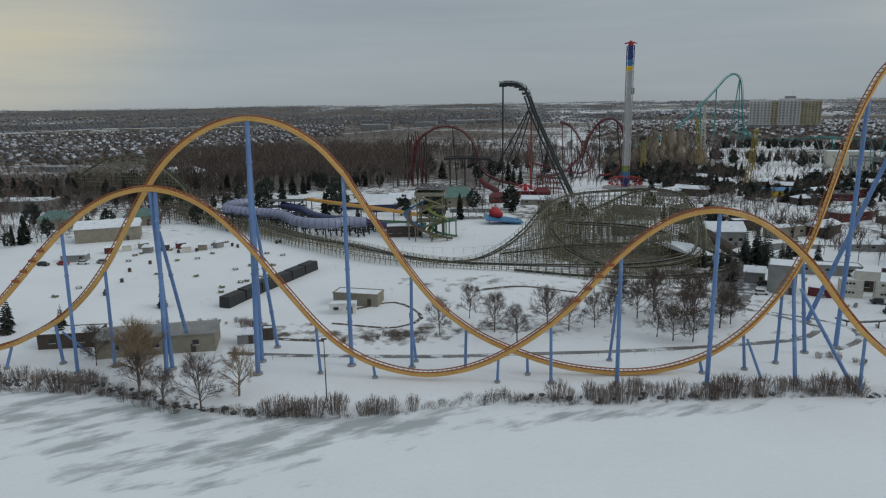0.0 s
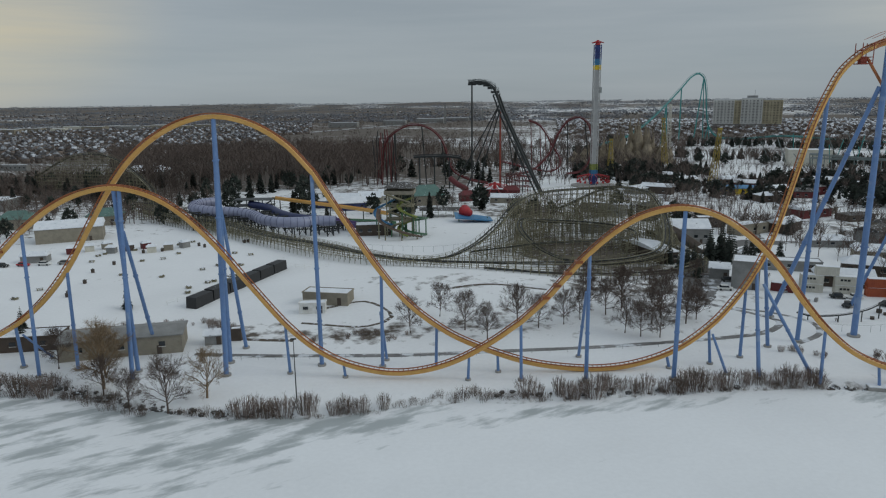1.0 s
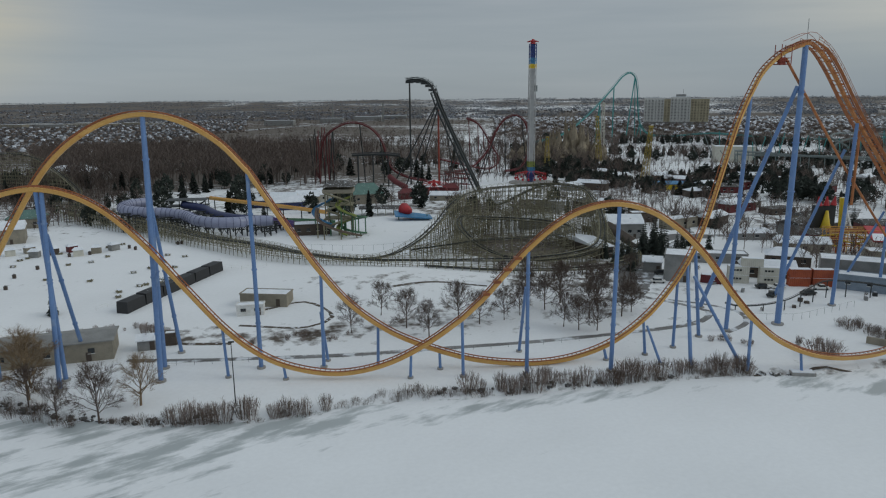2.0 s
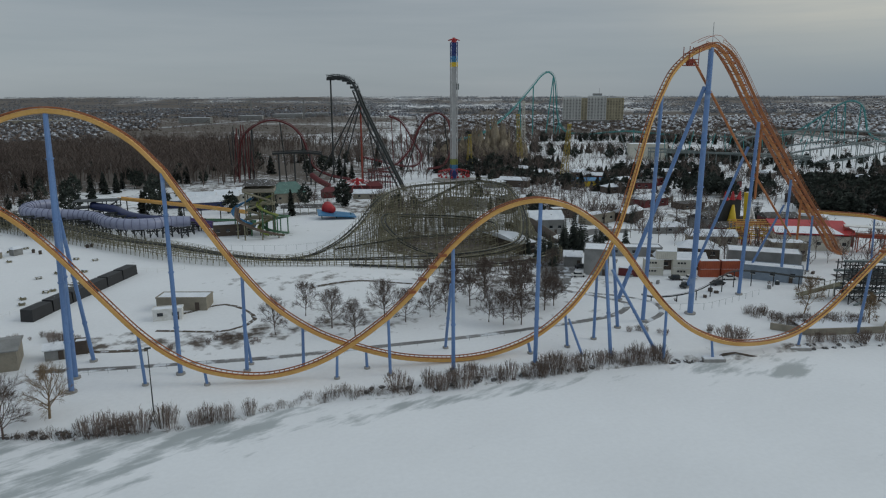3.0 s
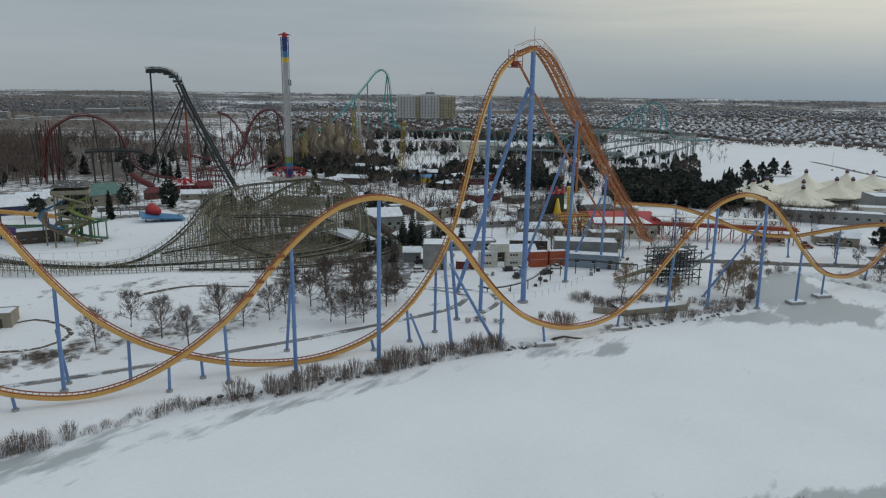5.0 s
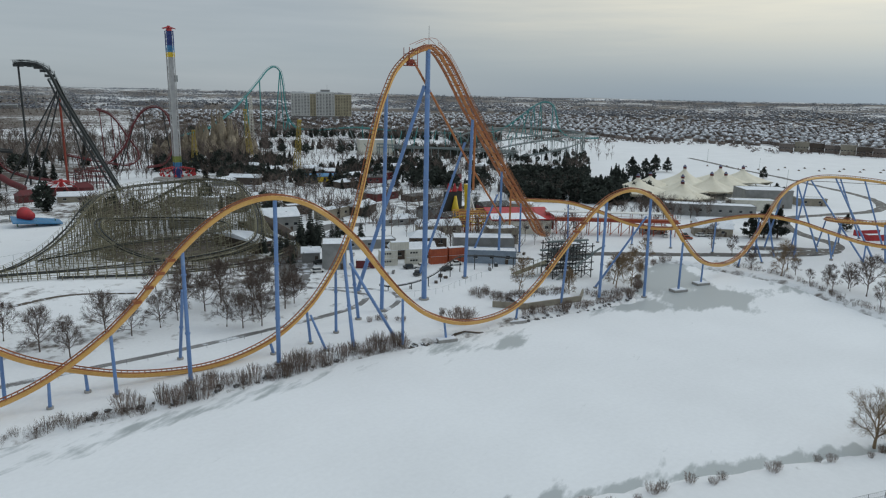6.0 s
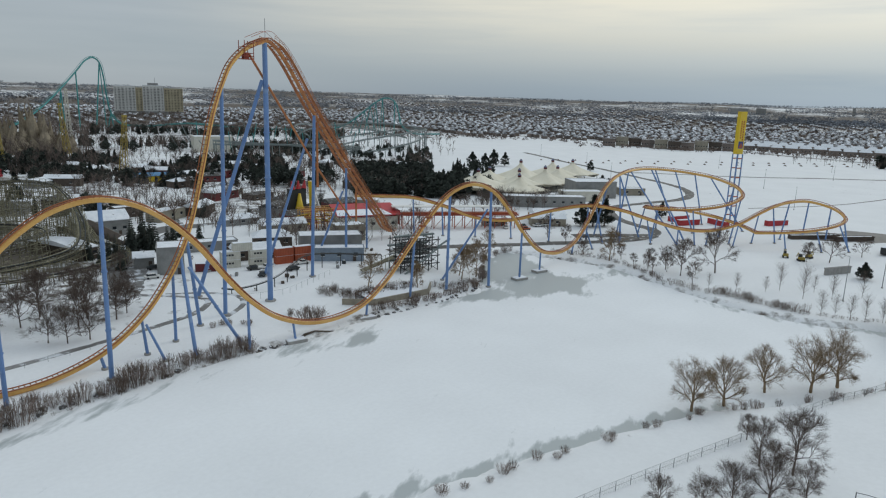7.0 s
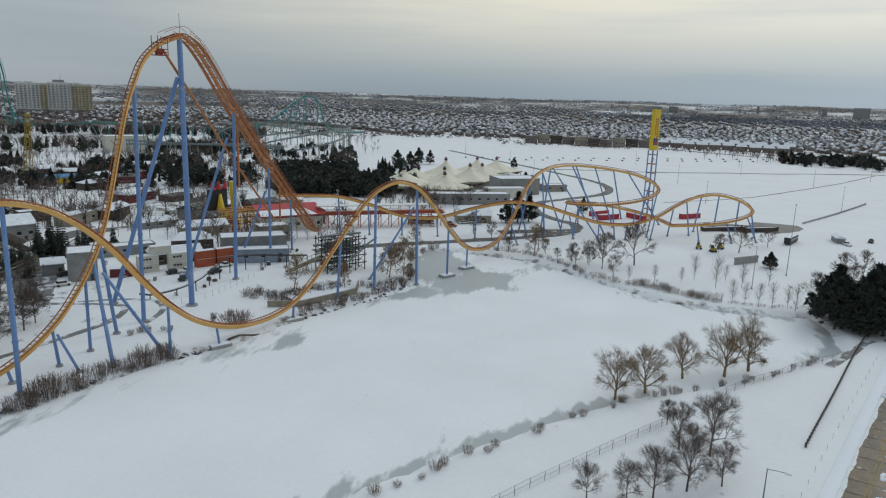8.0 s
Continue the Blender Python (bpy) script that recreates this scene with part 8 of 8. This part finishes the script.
# ---------------------------------------------------------------- woods, town and distance
def lump(name, variants, places, mats, label, category, smooth=False):
    """Many small copies joined into one mesh. Places: x, y, z, width, height, turn."""
    vs, fs, ms = [], [], []
    n = 0
    for k, (x, y, z, w, h, turn) in enumerate(places):
        v, f, m = variants[k % len(variants)]
        c, s = math.cos(turn), math.sin(turn)
        out = np.empty_like(v)
        out[:, 0] = x + (v[:, 0] * c - v[:, 1] * s) * w
        out[:, 1] = y + (v[:, 0] * s + v[:, 1] * c) * w
        out[:, 2] = z + v[:, 2] * h
        vs.append(out)
        fs.append(f + n)
        ms.append(m)
        n += len(v)
    v, f, m = np.concatenate(vs), np.concatenate(fs), np.concatenate(ms)
    me = bpy.data.meshes.new(name)
    me.vertices.add(len(v))
    me.vertices.foreach_set("co", v.astype(np.float32).ravel())
    me.loops.add(len(f) * 3)
    me.loops.foreach_set("vertex_index", f.astype(np.int32).ravel())
    me.polygons.add(len(f))
    me.polygons.foreach_set("loop_start", np.arange(0, len(f) * 3, 3, dtype=np.int32))
    me.polygons.foreach_set("material_index", m.astype(np.int32))
    for q in mats:
        me.materials.append(q)
    me.update(calc_edges=True)
    me.validate()
    return tagged(new(name, me), label, category, kind="stuff")


def tris(geo):
    """A Geo as arrays of triangles."""
    f, m = [], []
    for face, mi in zip(geo.f, geo.m):
        for k in range(1, len(face) - 1):
            f.append((face[0], face[k], face[k + 1]))
            m.append(mi)
    return np.array(geo.v, float), np.array(f), np.array(m)


RW = random.Random(21)


def twiggy(n, each=5):
    """A bare tree one unit high, of few thin blades."""
    g = Geo()
    g.tube([(0, 0, -0.05), (0, 0, 0.55)], 0.016, 3, 0.009, caps=False)
    for k in range(n):
        a, z = RW.uniform(0, 6.283), RW.uniform(0.25, 0.6)
        r = RW.uniform(0.12, 0.36)
        tip = Vector((r * math.cos(a), r * math.sin(a), min(1.0, z + RW.uniform(0.2, 0.5))))
        g.tube([(0, 0, z), tip], 0.009, 3, 0.003, caps=False)
        for j in range(each):
            q = Vector((0, 0, z)).lerp(tip, RW.uniform(0.4, 1.0))
            e = q + Vector((RW.uniform(-0.13, 0.13), RW.uniform(-0.13, 0.13), RW.uniform(0.02, 0.16)))
            s = Vector((RW.uniform(-1, 1), RW.uniform(-1, 1), 0)).normalized() * 0.006
            g.add([q - s, q + s, e], [(0, 1, 2)])
    return tris(g)


def spruce_lump(n, wide):
    g = Geo()
    for k in range(n):
        f = k / n
        a = RW.uniform(0, 6.283)
        r = wide * (1 - f) ** 0.8 * RW.uniform(0.6, 1.1) + 0.02
        z = 0.06 + 0.92 * f
        tip = Vector((r * math.cos(a), r * math.sin(a), z - 0.12 * RW.random()))
        s = Vector((-math.sin(a), math.cos(a), 0)) * (0.3 * r + 0.03)
        root = Vector((0, 0, z + 0.06))
        g.add([root, tip + s, tip + Vector((0, 0, -0.05)), tip - s], [(0, 1, 2), (0, 2, 3), (0, 3, 1)])
    return tris(g)


def puff(n, wide, size=0.075):
    """A rounded evergreen or thicket of many small blades."""
    g = Geo()
    for k in range(n):
        d = Vector((RW.gauss(0, 1), RW.gauss(0, 1), RW.gauss(0, 1))).normalized() * RW.uniform(0.55, 1.0)
        taper = 1.0 - 0.45 * max(0.0, d.z)
        c = Vector((d.x * wide * 0.9 * taper, d.y * wide * 0.9 * taper, 0.5 + d.z * 0.45))
        s = Vector((RW.gauss(0, 1), RW.gauss(0, 1), RW.gauss(0, 0.5))).normalized() * size
        u = Vector((d.x * 0.5, d.y * 0.5, RW.uniform(-0.4, 1.0))).normalized() * (size * 1.5)
        g.add([c - s, c + s, c + u], [(0, 1, 2)])
    return tris(g)


TWIG = [twiggy(12) for k in range(5)]
FARTWIG = [puff(16, 0.42, 0.10) for k in range(4)]
DARKTREE = [spruce_lump(90, 0.24), spruce_lump(80, 0.19), puff(190, 0.30, 0.088), puff(200, 0.38, 0.088)]


def in_view(az_a, az_b, r_a, r_b, n, rule=None):
    """Places spread evenly over a sector."""
    out = []
    while len(out) < n:
        az, r = radians(RW.uniform(az_a, az_b)), math.sqrt(RW.uniform(r_a ** 2, r_b ** 2))
        x, y = r * math.sin(az), r * math.cos(az)
        if rule is None or rule(x, y):
            out.append((x, y))
    return out


def stand(xy, h_a, h_b, wide=(0.8, 1.2)):
    out = []
    for x, y in xy:
        h = RW.uniform(h_a, h_b)
        out.append((x, y, ground_at(x, y), h * RW.uniform(*wide), h, RW.uniform(0, 6.28)))
    return out


def keep_clear(x, y):
    """Not in the rides, the town's clearings or the field."""
    az, r = math.degrees(math.atan2(x, y)), math.hypot(x, y)
    return not (12.6 < az < 17.5 and 315 < r < 475) and not (-36 < x < 140 and 380 < y < 470) and not (30 < x < 140 and 200 < y < 310) and not (-160 < x < 30 and y < 330)


def clumped(x, y):
    """Trees gather in groves, away from the mountain."""
    return math.sin(x / 31 + 1) * math.sin(y / 27) + math.sin((x + y) / 47) > 0.1 and not (150 < x < 262 and 590 < y < 690)


lump("low_brush", [tris(shrub_mesh(RND, 22)) for k in range(4)], BRUSHWORK, [BRUSH], "dark tangled brush along the snowy shore", "brush")
lump("bare_woods", TWIG, stand(in_view(-23, -1, 475, 800, 1120, lambda x, y: not (-215 < x < -175 and 520 < y < 575)), 15, 25), [FARWOOD], "grey-brown leafless woods behind the park", "woods")
lump("bare_woods", TWIG, stand(in_view(-38, -16, 360, 620, 430, keep_clear), 7, 13), [FARWOOD], "grey-brown leafless trees left of the park", "woods")
lump("bare_woods", TWIG, stand(in_view(-1, 22, 540, 900, 620), 10, 20), [FARWOOD], "grey-brown leafless woods behind the rides", "woods")
lump("bare_trees", TWIG, stand(in_view(8, 48, 250, 620, 1350, lambda x, y: keep_clear(x, y) and math.sin(x / 23) + math.sin(y / 19 + x / 61) > -0.5), 5, 11), [FARWOOD], "leafless trees among the park's buildings", "trees")
lump("evergreen_trees", DARKTREE, stand(in_view(14, 40, 340, 640, 300, lambda x, y: keep_clear(x, y) and clumped(x, y)), 5, 11, (1.0, 1.6)), [NEEDLE], "dark evergreens among the park's buildings", "trees")
lump("evergreen_trees", DARKTREE, stand(in_view(-20, 12, 340, 640, 90, keep_clear), 8, 15), [NEEDLE], "dark evergreens behind the water park", "trees")
lump("thicket", TWIG, stand([(RW.uniform(-285, -195), RW.uniform(385, 480)) for k in range(190)], 5, 10, (1.2, 1.9)), [FARWOOD], "dense dark leafless thicket at the park's edge", "brush")
lump("evergreen_trees", DARKTREE, stand(in_view(-42, -20, 330, 600, 120, keep_clear), 7, 13), [NEEDLE], "dark evergreens at the park's edge", "trees")
lump("park_woods", DARKTREE, stand(in_view(13, 41, 520, 980, 300, clumped), 8, 12, (1.0, 1.5)), [NEEDLE], "dark evergreens behind the park", "woods")
lump("park_woods", TWIG, stand(in_view(12, 41, 520, 1050, 900, clumped), 9, 15), [FARWOOD], "leafless trees behind the park", "woods")
for area, n, a, b in (((52, 92, 296, 340), 60, 5, 10), ((44, 92, 255, 285), 34, 3, 6), ((130, 160, 282, 302), 34, 6, 10), ((124, 140, 305, 322), 18, 4, 7), ((150, 185, 250, 275), 16, 4, 8), ((46, 100, 206, 226), 10, 3, 6), ((-12, 50, 362, 420), 46, 4, 8)):
    lump("thicket", TWIG, stand([(RW.uniform(*area[:2]), RW.uniform(*area[2:])) for k in range(n)], a, b, (1.1, 1.7)), [FARWOOD], "dark leafless brush about the park's rides", "brush")
lump("evergreen_trees", DARKTREE, stand([(58, 336), (63, 341), (70, 338), (112, 366), (116, 371), (108, 330), (118, 290), (50, 330)], 8, 13), [NEEDLE], "dark evergreens behind the timber trestle", "trees")
lump("bare_trees", TWIG, stand([(RW.uniform(268, 345), RW.uniform(196, 236)) for k in range(110)], 4, 8, (1.1, 1.7)), [FARWOOD], "leafless brown trees round the tents", "trees")
# the dark pine wood before the tents
pines = []
while len(pines) < 480:
    x, y = RW.uniform(250, 470), RW.uniform(240, 440)
    a = math.degrees(math.atan2(x, y))
    r = math.hypot(x, y)
    if 42.0 < a < 51.2 and 386 < r < 520 and not (r > 455 and a > 48):
        pines.append((x, y))
lump("pine_wood", DARKTREE, stand(pines, 6.5, 10, (1.3, 1.9)), [NEEDLE], "dense dark pine wood", "woods")
lump("pine_wood", DARKTREE, stand(in_view(49.5, 53.5, 380, 560, 46), 6, 11), [NEEDLE], "scattered dark pines before the tents", "trees")
lump("bare_trees", TWIG, stand(in_view(52, 58, 355, 385, 40), 6, 10), [FARWOOD], "leafless trees before the tents", "trees")
lump("evergreen_trees", DARKTREE, stand(in_view(35, 48.5, 500, 720, 130), 5, 8, (1.1, 1.6)), [NEEDLE], "dark evergreens beyond the pine wood", "trees")
lump("bare_trees", TWIG, stand(in_view(40, 50, 640, 900, 70), 6, 11), [FARWOOD], "leafless trees at the car park's edge", "trees")


# houses
def house(hip, garage=True):
    """A two-storey house one unit wide: walls, roof and a garage in front."""
    g = Geo()
    g.use(0).box(0, 0, -0.1, 1.0, 1.25, 0.82)
    g.use(1)
    (g.hip if hip else g.gable)(0, 0, 0.70, 1.0, 1.25, 0.42, over=0.05, **({"ridge": 0.3} if hip else {"thick": 0.03}))
    if garage:
        g.use(0).box(0.28, -0.8, -0.1, 0.44, 0.4, 0.45)
        g.use(1).box(0.28, -0.8, 0.35, 0.48, 0.44, 0.04)
    return tris(g)


HOUSES = [house(False), house(True), house(False)]
FARHOUSES = [house(hip, False) for hip in (False, True, False)]


def streets(az_a, az_b, r_a, r_b, gap, along, rule=None, thin=0.0):
    """Rows of houses in blocks, each block turned its own way."""
    out = []
    n = int(r_b / 240) + 1
    for ci in range(-n, n + 1):
        for cj in range(-1, n + 1):
            cx, cy = ci * 240.0, cj * 240.0
            if not r_a - 260 < math.hypot(cx, cy) < r_b + 260:
                continue
            t = ((ci * 37 + cj * 91) % 9) * 0.175
            c, s = math.cos(t), math.sin(t)
            for i in range(-int(175 / gap), int(175 / gap) + 1):
                for j in range(-int(175 / along), int(175 / along) + 1):
                    u, v = j * along + RW.uniform(-2, 2), i * gap + (gap * 0.42 if j % 2 else 0) * 0.25 + 7 * math.sin(j * along / 40)
                    dx, dy = u * c - v * s, u * s + v * c
                    if abs(dx) > 118 or abs(dy) > 118:
                        continue
                    x, y = cx + dx, cy + dy
                    r, az = math.hypot(x, y), math.degrees(math.atan2(x, y))
                    if r_a < r < r_b and az_a < az < az_b and RW.random() > thin and (rule is None or rule(x, y, r, az)):
                        out.append((x, y, ground_at(round(x), round(y)), RW.uniform(4.6, 6.0), RW.uniform(5.4, 7.0), t + RW.choice((0, 0, 1.571)) + RW.uniform(-0.1, 0.1)))
    return out


lump("town_houses", HOUSES, streets(39, 93, 1010, 1420, 38, 10.5, lambda x, y, r, az: r > 1010 + 420 * max(0, (52 - az) / 14), 0.06), [HOUSEWALL, HOUSEROOF], "rows of brick houses under snowy roofs", "houses")
lump("town_houses", FARHOUSES, streets(39, 93, 1420, 2250, 42, 13, lambda x, y, r, az: r > 1010 + 420 * max(0, (52 - az) / 14), 0.08), [HOUSEWALL, HOUSEROOF], "rows of brick houses under snowy roofs", "houses")
lump("town_houses", FARHOUSES, streets(20, 93, 2250, 3300, 60, 24, lambda x, y, r, az: math.sin(x / 260) + math.sin(y / 210 + 1) > -0.4, 0.2), [HOUSEWALL, HOUSEROOF], "distant rows of brick houses under snowy roofs", "houses")
lump("town_houses", HOUSES, streets(-36, -8, 840, 1400, 32, 13, lambda x, y, r, az: az < -21 or (r > 1000 and az < -12) or r > 1350, 0.05), [HOUSEWALL, DARKHOUSEROOF], "rows of dark brick houses with thin snow", "houses")
lump("town_houses", FARHOUSES, streets(-36, -8, 1400, 2100, 36, 15, None, 0.1), [HOUSEWALL, DARKHOUSEROOF], "rows of dark brick houses with thin snow", "houses")
lump("town_houses", FARHOUSES, streets(-36, 20, 2100, 3400, 70, 26, lambda x, y, r, az: math.sin(x / 240 + 2) + math.sin(y / 190) > -0.3, 0.5), [HOUSEWALL, DARKHOUSEROOF], "distant rows of dark houses with thin snow", "houses")
lump("town_trees", FARTWIG, stand(in_view(38, 93, 990, 2400, 4600), 5, 9), [FARWOOD], "bare street trees between the houses", "trees")
lump("town_trees", FARTWIG, stand(in_view(-37, 24, 820, 2600, 4200), 6, 11), [FARWOOD], "bare street trees between the houses", "trees")
BELT = [puff(22, 0.7, 0.17), puff(22, 0.9, 0.17)]


def hedgerows(az_a, az_b, radii, per_degree, h, cover=0.0):
    """Trees in long thin rows across the land, with open fields between the rows."""
    out = []
    for n, r in enumerate(radii):
        for k in range(int((az_b - az_a) * per_degree)):
            az = az_a + (k + RW.random()) / per_degree
            if math.sin(az * 0.55 + n * 2.1) + 0.7 * math.sin(az * 1.7 + n * 4.3) < -cover:
                continue
            rr = r + 60 * math.sin(az * 0.21 + n) + RW.uniform(-22, 22)
            out.append((rr * math.sin(radians(az)), rr * math.cos(radians(az))))
    return stand(out, h * 0.7, h * 1.2, (1.0, 2.0))


# belts on the horizon, lightened and blued by a painted-in haze
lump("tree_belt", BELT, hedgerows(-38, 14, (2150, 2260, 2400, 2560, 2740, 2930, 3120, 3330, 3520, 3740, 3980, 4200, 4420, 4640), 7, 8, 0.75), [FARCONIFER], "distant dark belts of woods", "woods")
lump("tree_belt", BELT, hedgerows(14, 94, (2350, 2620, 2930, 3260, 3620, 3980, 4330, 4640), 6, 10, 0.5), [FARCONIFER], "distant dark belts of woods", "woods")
# these leafless belts carry the haze in their base colour
lump("tree_belt", BELT, hedgerows(8, 94, (2480, 2760, 3080, 3440, 3800, 4150, 4500), 6, 9, 0.6), [HAZEDWOOD], "distant belts of leafless woods", "woods")
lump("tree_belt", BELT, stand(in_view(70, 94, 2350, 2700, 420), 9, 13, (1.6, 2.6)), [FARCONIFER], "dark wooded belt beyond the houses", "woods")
lump("tree_belt", BELT, stand(in_view(30, 60, 940, 1010, 120), 4, 7, (1.0, 1.8)), [FARWOOD], "brushy belt beyond the car park", "woods")
lump("tree_belt", BELT, stand(in_view(60, 92, 870, 950, 140), 3, 6, (1.0, 1.6)), [FARWOOD], "brushy belt beyond the car park", "woods")
lump("tree_belt", BELT, stand(in_view(-38, -22, 540, 640, 120), 5, 9, (0.8, 1.6)), [FARWOOD], "brushy belt along the railway", "woods")
lump("tree_belt", DARKTREE, stand(in_view(81.5, 89, 770, 850, 60), 8, 13, (1.0, 1.6)), [NEEDLE], "dark evergreens beyond the car park", "trees")
lump("tree_belt", TWIG, stand(in_view(76, 92, 780, 900, 150), 7, 12), [FARWOOD], "bare trees beyond the car park", "trees")
# brick terraces facing the car park
for k in range(10):
    az, r = 62.6 + k * 1.0, 925 + 14 * math.sin(k * 0.9)
    x, y = r * math.sin(radians(az)), r * math.cos(radians(az))
    building("brick_terrace", x, y, 15.6, 11, 9.0 + (k * 5 % 3), -az, (HOUSEWALL, TAN, DARKWALL)[k % 3], "three-storey brick terrace with a flat roof", "house", windows=5, door=False, group="brick terraces", parapet=0.8)
for k in range(20):
    az, r = 73.0 + (k % 10) * 0.95 + 0.4 * (k // 10), 975 + 52 * (k // 10) + 8 * math.cos(k * 1.3)
    x, y = r * math.sin(radians(az)), r * math.cos(radians(az))
    building("detached_house", x, y, 13, 11, 6.0, -az + 8, HOUSEWALL, "large brick house under a snowy hipped roof", "house", roof=("hip", "gable")[k % 2], rise=4.2, windows=3, door=False, group="detached houses")
lump("town_houses", FARHOUSES, streets(12, 39, 1080, 2150, 38, 15, None, 0.25), [HOUSEWALL, HOUSEROOF], "rows of houses behind the park", "houses")
lump("bare_woods", FARTWIG, stand(in_view(12, 40, 1000, 1500, 700), 8, 14), [FARWOOD], "leafless trees before the houses", "woods")
lump("thicket", TWIG, stand(in_view(-34, -15, 345, 560, 420, keep_clear), 4, 8, (1.2, 1.9)), [FARWOOD], "dark leafless thickets at the park's edge", "brush")
lump("thicket", TWIG, stand(in_view(-37, -21, 590, 850, 330), 4, 9, (1.0, 1.7)), [FARWOOD], "leafless thickets along the railway", "brush")
# big sheds and roads on the left
for x, y, sx, sy, h in ((-160, 1700, 70, 30, 12), (-40, 1850, 60, 30, 12), (60, 2050, 80, 40, 12), (140, 2200, 90, 40, 12), (-520, 640, 30, 9, 5), (-470, 660, 22, 8, 5), (-366, 654, 26, 6, 5), (-200, 552, 34, 16, 5)):
    building("distant_hall", x, y, sx, sy, h, -8, GREYWALL, "large flat hall with a snowy roof", "hall", windows=6, door=False, group="distant halls")
RH = random.Random(31)
for k in range(26):
    az, r = radians(-34 + k * 0.78), 1900 + RH.uniform(-110, 130)
    building("shop_hall", r * math.sin(az), r * math.cos(az), RH.uniform(22, 60), RH.uniform(18, 30), RH.uniform(6, 11), RH.uniform(-20, 20), RH.choice((OFFWHITE, TAN, GREYWALL, TAN)), "low pale shop hall with a flat roof", "hall", windows=4, door=False, group="shop halls")
strip("highway", [(900, 4400), (500, 3200), (260, 2500), (60, 2000), (-130, 1600), (-340, 1180), (-560, 900), (-900, 640)], 30, PAVING, "wide slushy motorway running to the horizon", "motorway", lift=0.6, step=60)
strip("highway", [(-900, 860), (-560, 760), (-300, 700), (-120, 720)], 12, PAVING, "slushy road beside the woods", "road", lift=0.4, step=30)
for x, y, h in ((-40, 1950, 52), (96, 1900, 50), (240, 2300, 40)):
    o = thing("transmission_tower", "distant slim grey tower", "tower", (x, y, ground_at(x, y)), "distant towers")
    part("shaft", Geo().box(0, 0, -1, 7, 5, h, taper=0.5), GREYWALL, o)
for az, r, w, h in ((86.2, 3300, 60, 46), (83.9, 3400, 20, 30), (79.5, 3500, 12, 34), (72, 3300, 70, 24), (73.5, 3350, 40, 26)):
    x, y = r * math.sin(radians(az)), r * math.cos(radians(az))
    building("distant_block", x, y, w, 24, h, -az, GREYWALL, "grey office block on the skyline", "office block", windows=5, door=False, group="distant blocks")
